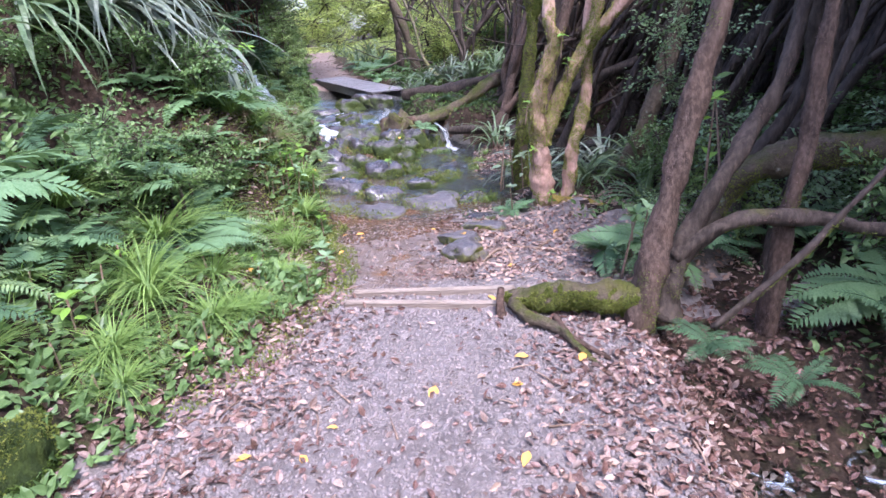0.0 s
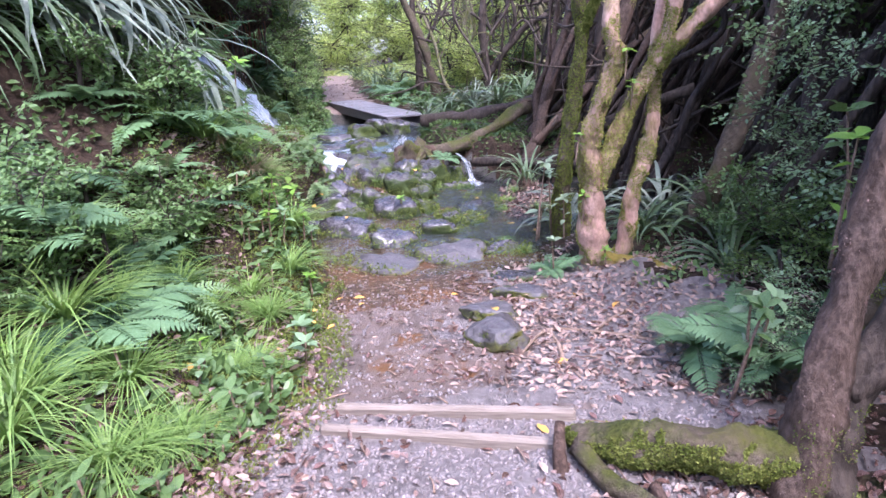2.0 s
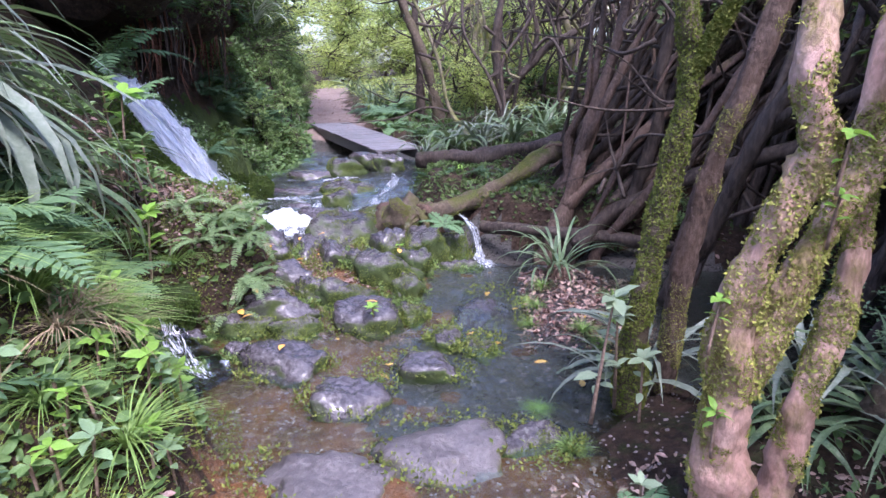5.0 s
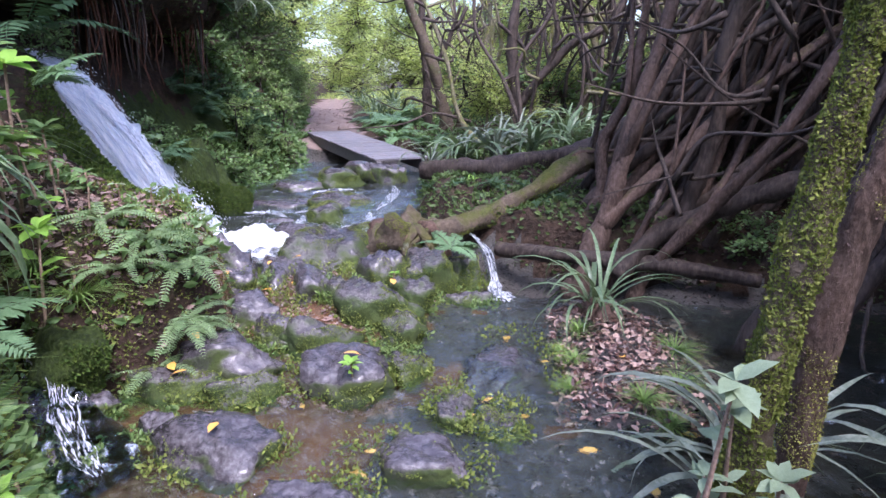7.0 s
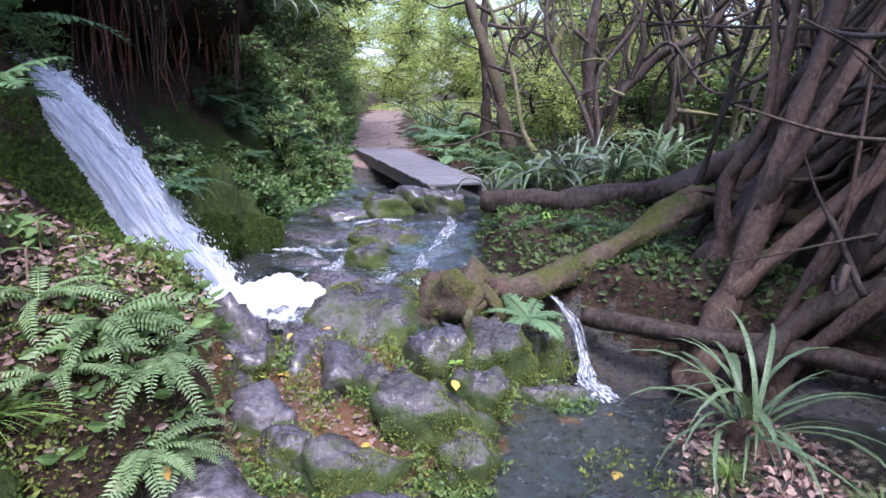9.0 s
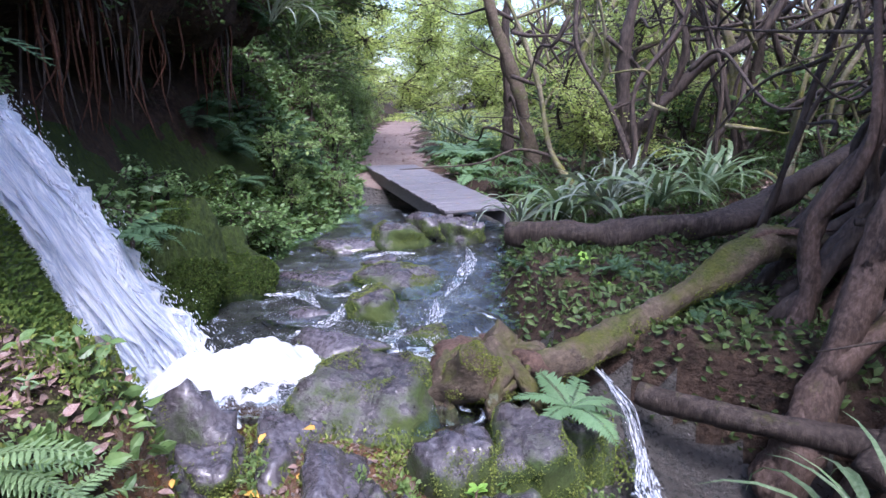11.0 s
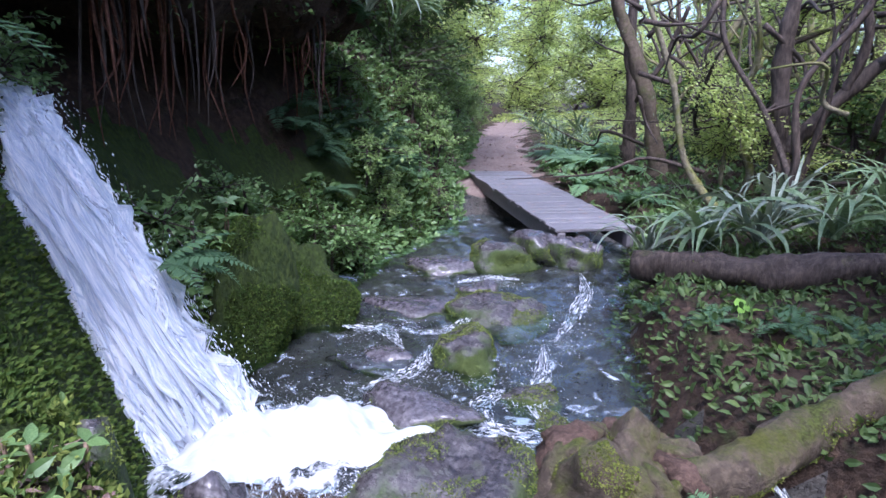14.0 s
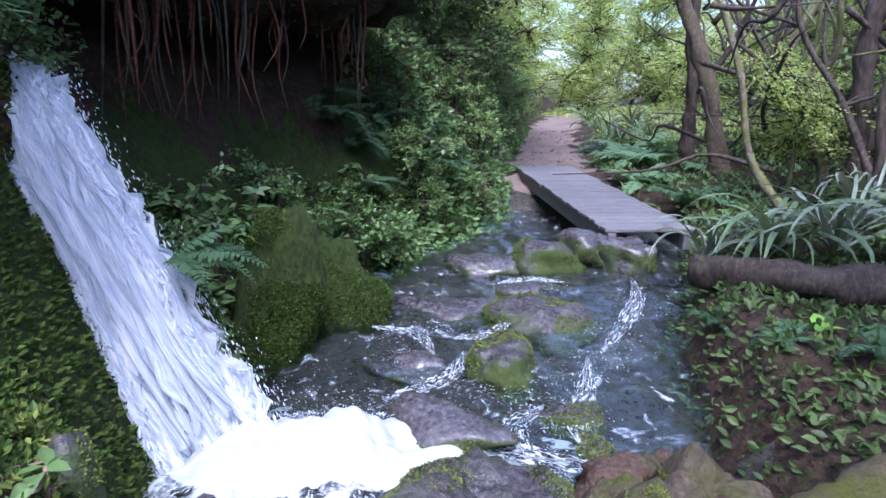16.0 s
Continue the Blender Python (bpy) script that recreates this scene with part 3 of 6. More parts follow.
for k in range(50):
    s = fg.uniform(-0.52, 0.52)
    line = spline(FALL + (s * WIDE)[:, None] * ACROSS, 60) + (0, -0.02, 0.05 * (0.3 - s * s) * 2)
    a = int(fg.uniform(0, 32)) if k % 3 else 0
    b = int(min(59, a + fg.uniform(16, 40))) if k % 3 else 59
    seg = line[a:b + 1: max(1, (b - a) // 7)] + fg.normal(0, 0.016, (len(line[a:b + 1: max(1, (b - a) // 7)]), 3))
    w = fg.uniform(0.03, 0.1)
    ribbon("water_strand", seg, [w * 0.3, w, w, w * 1.2, w * 0.3], ACROSS, M["strand"], fall, n=30, m=6, sag=w * 0.8, seed=k)
cl = spline(FALL, 60)
fine_cl = spline(FALL, 3000)
flow = np.gradient(cl, axis=0)


def flakes(name, pos, way, nor, size, parent, label, mat="strand", loose=0.5, slim=1.0):
    n = len(pos)
    CLOT = (CLOT_SHAPE[0] * (slim, 1, 1), CLOT_SHAPE[1])
    v, f = spread(CLOT, pos, way + 0.25 * fg.standard_normal((n, 3)) * np.linalg.norm(way, axis=1)[:, None], nor + loose * fg.standard_normal((n, 3)), size)
    uv = np.repeat(fg.uniform(0, 60, (n, 2)), len(CLOT[0]), 0) + 0.6 * np.tile(CLOT[0][:, :2], (n, 1))
    return tagged(part(name, raw(name, v, f, M[mat], uv=uv), parent, label=label), kind="stuff")


CLOT_SHAPE = (np.array([(0, 0, 0), (-0.17, 0.3, 0.02), (0, 0.4, 0.06), (0.17, 0.3, 0.02), (-0.14, 0.7, 0.02), (0.14, 0.7, 0.02), (0, 1, 0)]), np.array([(0, 2, 1), (0, 3, 2), (1, 2, 4), (2, 3, 5), (4, 2, 6), (2, 5, 6)]))
up_fall = np.cross(ACROSS, flow / np.linalg.norm(flow, axis=1)[:, None])
n = 1500
uf = fg.uniform(0, 1, n) ** 0.85
u, s = (uf * 59).astype(int), fg.choice([-1, 1], n) * fg.uniform(0.3, 0.62, n)
at = fine_cl[(uf * 2999).astype(int)] + (s * np.interp(u / 59, np.linspace(0, 1, 6), WIDE))[:, None] * ACROSS + (0.06 * np.clip(0.3 - s * s, -0.05, 1) * 2 + fg.uniform(0, 0.03, n))[:, None] * up_fall[u] * np.sign(up_fall[u][:, 2:] + 1e-6)
flakes("broken_water", at, flow[u] / np.linalg.norm(flow[u], axis=1)[:, None], up_fall[u] * np.sign(up_fall[u][:, 2:]), fg.uniform(0.03, 0.1, n) * np.clip(1.25 - 1.4 * np.abs(s), 0.15, 1), fall, "broken white streaks of falling water", loose=0.12, slim=0.42)
n = 1100
u = fg.uniform(0, 1, n)
drops = fine_cl[(u * 2999).astype(int)] + (fg.choice([-1, 1], n) * (0.5 + np.abs(fg.normal(0, 0.13, n))) * np.interp(u, np.linspace(0, 1, 6), WIDE))[:, None] * ACROSS + fg.normal(0, 0.025, (n, 3))
flakes("spray", drops, np.tile((0.5, 0, -1.0), (n, 1)), fg.standard_normal((n, 3)), fg.uniform(0.006, 0.022, n), fall, "flying water drops")
# foam drifting away on the stream
bits = []
for line, m, w in ((((-1.5, 9.25), (-1.05, 9.42), (-0.7, 9.5), (-0.4, 9.62)), 1300, 0.1), (((-1.3, 9.1), (-1.0, 9.25), (-0.6, 9.36)), 900, 0.08), (((-1.7, 9.5), (-1.45, 9.9), (-1.1, 9.95), (-0.8, 9.75)), 900, 0.09),
                   (((-1.0, 11.2), (-0.85, 10.6), (-0.95, 10.15), (-0.7, 9.75)), 900, 0.1), (((-1.9, 9.9), (-2.1, 10.4), (-1.75, 10.6)), 500, 0.1), (((-2.0, 11.6), (-1.7, 11.8), (-1.5, 11.6)), 400, 0.1), (((-0.9, 12.0), (-0.85, 11.5), (-0.9, 11.0)), 400, 0.1)):
    c = spline(np.array([(*p, 0) for p in line]), 50)[fg.integers(0, 50, m)]
    bits.append(c + np.stack([fg.normal(0, w, m), fg.normal(0, w, m), 0 * c[:, 0]], -1))
bits.append(np.stack([-1.62 + 0.62 * fg.normal(0, 0.6, 4200), 9.12 + 0.42 * fg.normal(0, 0.6, 4200), np.zeros(4200)], -1))
bits = np.concatenate(bits)
bits = bits[~((bits[:, 1] < 8.75) | (bits[:, 0] < -2.3))]
bits[:, 2] = np.interp(bits[:, 1], [8.8, 14.5], [0.03, 0.13]) + 0.008 + fg.uniform(0, 0.012, len(bits))
flakes("drifting_foam", bits, np.stack([fg.normal(1, 0.5, len(bits)), fg.normal(0, 0.6, len(bits)), 0 * bits[:, 0]], -1), np.tile((0, 0, 2.0), (len(bits), 1)), 0.004 + 0.014 * fg.uniform(0, 1, len(bits)) ** 2.5, fall, "white foam flecks drifting on the water")
# white riffles between the stream rocks
for k, line in enumerate([((-1.4, 9.2), (-1.0, 9.32), (-0.65, 9.35), (-0.35, 9.45)), ((-1.35, 9.45), (-1.05, 9.5), (-0.75, 9.55), (-0.4, 9.6)), ((-0.95, 10.6), (-0.85, 10.2), (-0.8, 9.85), (-0.6, 9.6)), ((-1.7, 9.6), (-1.55, 9.95), (-1.6, 10.3)),
                          ((-1.05, 12.3), (-0.9, 11.8), (-0.88, 11.2), (-0.9, 10.7)), ((-1.75, 10.45), (-1.6, 10.6), (-1.55, 10.9)), ((-1.95, 11.6), (-1.75, 11.85), (-1.5, 11.9)), ((-2.3, 10.35), (-2.0, 10.4), (-1.75, 10.2)), ((-1.0, 9.95), (-1.05, 9.7), (-0.9, 9.5))]):
    p = np.array([(a, b, np.interp(b, [8.8, 14.5], [0.03, 0.13]) + 0.016) for a, b in line])
    d = p[-1] - p[0]
    ribbon("riffle", p, [0.02, 0.1, 0.13, 0.1, 0.02], (-d[1], d[0], 0), M["lace"], fall, n=50, m=14, sag=0.01, seed=k + 120)
# foam heaped where the spout lands
fu, fv = np.meshgrid(np.linspace(-1.15, 1.15, 130), np.linspace(-1.15, 1.15, 130), indexing="ij")
fx, fy = -1.68 + 0.62 * fu + 0.28 * fv, 9.08 + 0.5 * fv + 0.12 * fu
rad = np.sqrt(fu**2 + fv**2)
rad = rad * (1 + 0.16 * wobble(fx, fy, 6, 36) + 0.08 * wobble(fx, fy, 15, 37))
fz = 0.02 + 0.2 * np.clip(1 - rad, -0.5, 1) * (1 + 0.3 * wobble(fx, fy, 8, 31) + 0.15 * wobble(fx, fy, 19, 34)) + 0.03 * wobble(fx, fy, 5, 33) * np.clip(rad, 0, 1) + 0.012 * wobble(fx, fy, 17, 35) + 0.012 * wobble(fx, fy, 34, 32)
fi = np.arange(fu.size).reshape(fu.shape)
fq = np.stack([fi[:-1, :-1], fi[1:, :-1], fi[1:, 1:], fi[:-1, 1:]], -1).reshape(-1, 4)
keep = rad[:-1, :-1].ravel() < 1.25
foam_me = raw("foam", np.stack([fx, fy, fz], -1).reshape(-1, 3), fq[keep], M["foam"], uv=np.stack([fu * 4, fv * 4], -1).reshape(-1, 2))
foam_me.materials.append(M["lace"])
foam_me.polygons.foreach_set("material_index", (rad[:-1, :-1].ravel()[keep] > 0.8).astype(np.int32))
part("foam", foam_me, fall, label="bright churned white foam")
n = 2600
fa, fr = fg.uniform(0, 6.283, n), 0.8 + 0.5 * fg.uniform(0, 1, n)
du, dv = fr * np.cos(fa), fr * np.sin(fa)
splash = np.stack([-1.68 + 0.62 * du + 0.28 * dv, 9.08 + 0.5 * dv + 0.12 * du, 0.03 + 0.2 * np.clip(1 - fr, 0, 1) * fg.uniform(0.8, 1.35, n) + 0.012 * fg.uniform(0, 1, n)], -1)
flakes("splash", splash, np.stack([np.cos(fa), np.sin(fa), fg.normal(0, 0.3, n)], -1), np.tile((0, 0, 1.5), (n, 1)), fg.uniform(0.012, 0.05, n) * (1.5 - fr), fall, "tossed white flecks over the foam", loose=0.2, slim=0.7)
spill = tagged(new("small_cascade"), "thin white cascade slipping past the fern stump", "waterfall")
ribbon("water_sheet", [(0.28, 9.5, 0.12), (0.42, 9.25, 0.02), (0.5, 9.0, -0.2), (0.52, 8.8, -0.25)], [0.06, 0.07, 0.1, 0.18], (0.9, 0.3, 0), M["rapid"], spill, seed=5, n=30, m=12, sag=0.04)
for k in range(2):
    run_down = np.array([(0.28, 9.5, 0.125), (0.42, 9.25, 0.03), (0.5, 9.02, -0.14), (0.52, 8.84, -0.17), (0.6, 8.6, -0.172)]) + fg.normal(0, 0.02, (5, 3)) * (1, 1, 0.3) + (0, 0, 0.01)
    ribbon("water_strand", run_down, [0.03, 0.04, 0.06, 0.12, 0.16], (0.9, 0.3, 0), M["lace"], spill, n=30, m=10, sag=0.02, seed=k + 60)
spill2 = tagged(new("small_cascade"), "small foaming run of water over pebbles", "waterfall")
ribbon("water_sheet", [(-1.8, 6.66, 0.12), (-1.58, 6.58, 0.05), (-1.4, 6.48, -0.08), (-1.15, 6.32, -0.14), (-0.95, 6.15, -0.17)], [0.14, 0.2, 0.26, 0.32, 0.36], (0.3, 0.9, 0), M["rapid"], spill2, seed=6, n=30, m=12, sag=0.03)
for k in range(1):
    run_down = np.array([(-1.75, 6.64, 0.11), (-1.58, 6.58, 0.05), (-1.4, 6.48, -0.07), (-1.15, 6.32, -0.14), (-1.0, 6.2, -0.165)]) + fg.normal(0, 0.03, (5, 3)) * (1, 1, 0.2) + (0, 0, 0.012)
    ribbon("water_strand", run_down, [0.05, 0.09, 0.12, 0.12, 0.06], (0.3, 0.9, 0), M["lace"], spill2, n=30, m=14, sag=0.02, seed=k + 80)


# ---- rocks ----
def rock_mesh(name, half, seed, mat, box=0.55, peak=0.0, lump=0.46, sub=4, hard=20):
    """A worn boulder: a rounded meeting of random planes, roughened."""
    g = np.random.default_rng(seed + 4000)
    bm = bmesh.new()
    bmesh.ops.create_icosphere(bm, subdivisions=sub, radius=1)
    v = np.array([w.co[:] for w in bm.verts])
    d = v / np.linalg.norm(v, axis=1)[:, None]
    planes = g.standard_normal((13, 3)) * (1, 1, 0.7)
    planes /= np.linalg.norm(planes, axis=1)[:, None]
    dist = g.uniform(0.6, 1.05, 13)
    if peak <= 0:
        planes, dist = np.vstack([planes, (g.normal(0, 0.08), g.normal(0, 0.08), 1)]), np.append(dist, 0.72)
    k = (np.maximum(d @ planes.T, 0) / dist) ** hard
    p = d * ((k.sum(1) + 0.05) ** (-1 / hard))[:, None]
    for n, w in enumerate(bm.verts):
        q = Vector(p[n])
        o = Vector((seed * 3.1, seed * 1.7, seed * 0.9))
        e = 1 + lump * (0.5 * noise.noise(q * 1.3 + o) + 0.3 * noise.noise(q * 3.1 + o) + 0.22 * noise.noise(q * 6 + o) + 0.14 * noise.noise(q * 13 + o))
        w.co = Vector((q.x * half[0], q.y * half[1], q.z * half[2] * (1 + peak * max(0, 1 - math.hypot(q.x, q.y))))) * e
    me = bpy.data.meshes.new(name)
    bm.to_mesh(me)
    bm.free()
    me.polygons.foreach_set("use_smooth", np.full(len(me.polygons), True))
    me.materials.append(mat)
    return me


def moss_on(ob, n, size, side=0.5, top=0.2, thr=0.55, seed=0, label="soft green moss", mat="mossleaf", freq=7.0):
    """Moss tufts over the patches of a mesh that noise and slope choose."""
    g = np.random.default_rng(seed + 800)
    me = ob.data
    me.calc_loop_triangles()
    v = np.array([w.co[:] for w in me.vertices])
    t = np.array([q.vertices[:] for q in me.loop_triangles])
    a, b, c = v[t[:, 0]], v[t[:, 1]], v[t[:, 2]]
    nor = np.cross(b - a, c - a)
    area = np.linalg.norm(nor, axis=1)
    if area.sum() <= 0:
        return None
    pick = g.choice(len(t), n, p=area / area.sum())
    u = g.uniform(0, 1, (n, 2))
    u = np.where((u.sum(1) > 1)[:, None], 1 - u, u)
    p = a[pick] + u[:, :1] * (b - a)[pick] + u[:, 1:] * (c - a)[pick]
    nn = nor[pick] / (area[pick][:, None] + 1e-12)
    f = 0.5 + 0.35 * wobble(p[:, 0] + 3.1 * seed, p[:, 1] + 0.7 * p[:, 2], freq, 51) + 0.25 * wobble(p[:, 2] * 1.3 + seed, p[:, 0] - p[:, 1], freq * 2, 52)
    up = np.clip(nn[:, 2], -0.2, 1)
    keep = f + side + (top - side) * np.clip(up, 0, 1) > thr + 0.5
    keep &= nn[:, 2] > -0.5
    p, nn = p[keep], nn[keep]
    if len(p) < 5:
        return None
    way = nn + 0.8 * g.standard_normal(p.shape)
    w, f = spread(SMALL, p - nn * 0.004, way, g.standard_normal(p.shape), size * g.uniform(0.5, 1.3, len(p)))
    m = part("moss", raw("moss", w, f, M[mat], smooth=False), ob if ob.parent is None or ob.parent.parent is None else ob.parent, label=label)
    return tagged(m, kind="stuff")


ROCKS = []


def rock(x, y, top, hx, hy, hz, turn, seed, mat, label, group, peak=0.0, tilt=(0, 0), box=0.55, hard=20):
    me = rock_mesh("rock", (hx, hy, hz), seed, mat, box, peak, hard=hard)
    zs = max(v.co.z for v in me.vertices)
    ob = new("rock", me)
    ob.matrix_basis = pose(x, y, top - zs, tilt[0], tilt[1], turn)
    ROCKS.append((x, y, top, hx, hy))
    tagged(ob, label, "rock", group)
    mossy = mat is not M["rock"] and mat is not M["pathstone"]
    moss_on(ob, int(26000 * (hx * hy + hx * hz + hy * hz) * (4.0 if mossy else 2.6)), 0.02 if mat is M["wetmoss"] else 0.013, 0.62, 0.4 if mossy else 0.02, 0.5 if mossy else 0.62, seed, mat="deepmoss" if mat is M["wetmoss"] else "mossleaf")
    return ob


STEPPING = [(0.01, 5.38, -0.12, 0.36, 0.26, 0.15, 5), (0.54, 5.66, -0.08, 0.38, 0.26, 0.18, -8), (-0.11, 6.1, -0.05, 0.24, 0.19, 0.2, 20),
            (-0.62, 6.45, -0.05, 0.26, 0.22, 0.22, 0), (0.25, 6.5, -0.09, 0.27, 0.18, 0.2, 3), (-0.29, 7.25, 0.0, 0.28, 0.26, 0.24, -12),
            (0.63, 7.5, -0.16, 0.27, 0.46, 0.2, -8), (-1.02, 7.25, 0.04, 0.4, 0.19, 0.2, 12)]
for k, r in enumerate(STEPPING):
    rock(*r, k + 1, M["pathstone" if k < 2 else "rock"], "smooth wet grey stepping stone with mossy sides in the stream", "stepping stones", tilt=(6 if k == 5 else 2, 0))
EDGE = [(0.95, 5.78, -0.12, 0.2, 0.15, 0.15, 10), (1.08, 5.05, -0.13, 0.26, 0.13, 0.1, 5), (0.09, 7.35, -0.06, 0.1, 0.14, 0.15, 0), (-0.72, 6.95, -0.06, 0.2, 0.12, 0.16, 30),
        (-1.12, 6.98, -0.06, 0.26, 0.13, 0.16, 15), (0.38, 6.95, -0.12, 0.12, 0.16, 0.16, 0), (0.62, 6.9, -0.16, 0.16, 0.14, 0.16, 40)]
for k, r in enumerate(EDGE):
    rock(*r, k + 20, M["mossrock"], "small mossy rock at the water's edge", "small mossy rocks")
rock(0.93, 3.8, 0.03, 0.2, 0.19, 0.12, 40, 30, M["pathstone"], "half-buried mossy stone in the wet path", "", box=0.3, tilt=(-4, 0))
for k, r in enumerate([(0.86, 4.15, -0.03, 0.17, 0.12, 0.07, 5), (1.12, 4.62, -0.08, 0.24, 0.1, 0.08, -4)]):
    rock(*r, k + 35, M["pathstone"], "flat worn slab sunk into the wet path", "path slabs")
rock(-1.52, 6.76, 0.24, 0.17, 0.16, 0.22, 0, 38, M["wetmoss"], "round cushion of wet green moss over a bank rock", "")
litter_rock = rock(-0.72, 1.2, 0.26, 0.2, 0.22, 0.24, 20, 31, M["wetmoss"], "moss-covered rock beside the leaf litter", "", hard=6)
moss_on(litter_rock, 16000, 0.014, 0.5, 0.6, 0.5, seed=33, mat="limemoss", label="yellow-green moss cushions")
DAM = [(-0.82, 8.95, 0.25, 0.36, 0.34, 0.34, 10), (-0.3, 8.0, 0.15, 0.25, 0.22, 0.3, -5), (-0.82, 8.35, 0.16, 0.24, 0.26, 0.3, 25), (-1.15, 7.85, 0.05, 0.3, 0.2, 0.25, 5),
       (-0.55, 7.65, 0.0, 0.22, 0.18, 0.22, 15), (-0.35, 8.55, 0.2, 0.26, 0.24, 0.34, 0), (-0.05, 8.75, 0.14, 0.25, 0.25, 0.34, 0), (-1.15, 8.5, 0.12, 0.2, 0.24, 0.3, 10),
       (0.2, 9.05, 0.05, 0.22, 0.2, 0.34, 0), (-1.5, 8.0, 0.06, 0.22, 0.22, 0.3, 0)]
for k, r in enumerate(DAM):
    rock(r[0], r[1], r[2], r[3] * (1.1 + 0.18 * math.sin(k * 2.1)), r[4] * (1.12 + 0.15 * math.cos(k * 3.3)), *r[5:], k + 40, M["rock" if k in (2, 3, 5, 7) else "mossrock"], "dark glistening wet rock below the waterfall with moss", "rocks below the waterfall", tilt=(17 * math.sin(k * 2.3), 15 * math.cos(k * 1.7)))
rock(-1.55, 8.4, 0.35, 0.3, 0.27, 0.34, 30, 55, M["rock"], "pointed wet rock standing at the foaming pool's edge", "rocks below the waterfall", peak=0.3)
rock(-1.62, 8.0, 0.66, 0.17, 0.22, 0.5, -20, 56, M["mossrock"], "upright mossy bank rock with an orange edge", "rocks below the waterfall", peak=0.4, tilt=(0, -14))
POOL = [(-1.33, 10.25, 0.24, 0.2, 0.2, 0.22, 0), (-1.3, 11.15, 0.19, 0.36, 0.32, 0.26, 10), (-2.15, 10.95, 0.12, 0.42, 0.28, 0.2, 5), (-1.86, 12.25, 0.35, 0.3, 0.24, 0.32, 15),
        (-1.6, 12.62, 0.4, 0.28, 0.2, 0.25, 5), (-1.12, 12.72, 0.38, 0.24, 0.22, 0.3, 0), (-2.35, 12.0, 0.18, 0.32, 0.22, 0.2, 0), (-1.36, 9.58, 0.17, 0.27, 0.17, 0.17, -10),
        (-0.85, 9.95, 0.1, 0.15, 0.12, 0.12, 0), (-0.68, 9.75, 0.08, 0.1, 0.1, 0.1, 0), (-1.85, 10.05, 0.09, 0.28, 0.16, 0.13, 0), (-1.75, 11.5, 0.16, 0.16, 0.14, 0.15, 0)]
for k, r in enumerate(POOL):
    rock(r[0], r[1], r[2], r[3] * 1.2, r[4] * 1.2, *r[5:], k + 60, M["mossrock" if k in (0, 1, 3, 8, 9) else "rock"], "rounded rock with moss standing in the running stream", "stream rocks", hard=8)
BANKROCK = [(-2.62, 9.85, 0.92, 0.26, 0.28, 0.6, 0), (-2.75, 10.35, 0.6, 0.3, 0.3, 0.5, 0), (-3.3, 9.75, 1.2, 0.4, 0.35, 0.6, 0), (-2.95, 8.55, 0.7, 0.45, 0.3, 0.6, 0), (-2.28, 8.4, 0.5, 0.28, 0.22, 0.5, 0), (-2.58, 8.46, 0.92, 0.3, 0.2, 0.55, 0)]
for k, r in enumerate(BANKROCK):
    rock(*r, k + 80, M["wetmoss"], "bank boulder wholly wrapped in dripping green moss", "mossy bank boulders", peak=0.2, box=0.3, hard=5)


# ---- plants ----
def strap_leaf(name, length, width, droop, mat, seed):
    """An arching strap leaf along +y, folded along its midrib."""
    n = 9
    u = np.linspace(0, 1, n)
    ang = 1.25 - droop * u**1.3
    y = np.concatenate([[0], np.cumsum(np.cos(ang[:-1]))]) / (n - 1) * length
    z = np.concatenate([[0], np.cumsum(np.sin(ang[:-1]))]) / (n - 1) * length
    w = width * np.minimum(1, 0.55 + 1.6 * u) * np.clip((1 - u) * 2.4, 0.02, 1)
    tw = 0.5 * math.sin(seed) * u
    v = np.concatenate([np.stack([-w * np.cos(tw), y, z + w * 0.35 - w * np.sin(tw)], -1), np.stack([0 * u, y, z], -1), np.stack([w * np.cos(tw), y, z + w * 0.35 + w * np.sin(tw)], -1)])
    i = np.arange(n - 1)
    f = np.concatenate([np.stack([i, i + n, i + n + 1, i + 1], -1), np.stack([i + n, i + 2 * n, i + 2 * n + 1, i + n + 1], -1)])
    return raw(name, v, f, mat)


STRAPS = {kind: [strap_leaf("leaf", 1.0, wd * (0.8 + 0.1 * k), 1.5 + 0.32 * k, M[mat], k) for k in range(5)]
          for kind, mat, wd in (("flax", "flax", 0.018), ("silver", "silver", 0.022), ("wide", "flax", 0.026))}


def strap_tuft(x, y, z, size, n, kind, label, name="flax_plant", lean=None, seed=0, group="flax plants", pitch=(-35, 12)):
    g = np.random.default_rng(seed)
    root = tagged(new(name), label, "plant", group)
    root.matrix_basis = pose(x, y, z)
    for k in range(n):
        az = g.uniform(0, 360) if lean is None else g.normal(lean[0], lean[1])
        s = size * g.uniform(0.6, 1.1)
        m = pose(*(g.normal(0, 0.03 * size, 2)), -0.02, 0, 0, az) @ pose(0, 0, 0, g.uniform(*pitch), g.normal(0, 14), 0) @ Matrix.Diagonal((s * g.uniform(0.8, 1.2), s, s, 1))
        part("leaf", STRAPS[kind][int(g.integers(5))], root, m)
    return root


def frond(name, mat, pairs, width, droop, seed, steps=2):
    """A fern frond along +y: a thin rib and two rows of tapering leaflets with toothed edges."""
    g = np.random.default_rng(seed)
    u = np.linspace(0.06, 1, pairs)
    ang = 0.75 - droop * u
    y = np.cumsum(np.cos(ang)) / pairs
    z = np.cumsum(np.sin(ang)) / pairs
    p = np.stack([0 * u, y, z], -1)
    bits = [tube(np.concatenate([[(0, 0, 0)], p[:: max(1, pairs // 5)]]), [0.008, 0.003], n=10, segs=4, rough=0, seed=seed)]
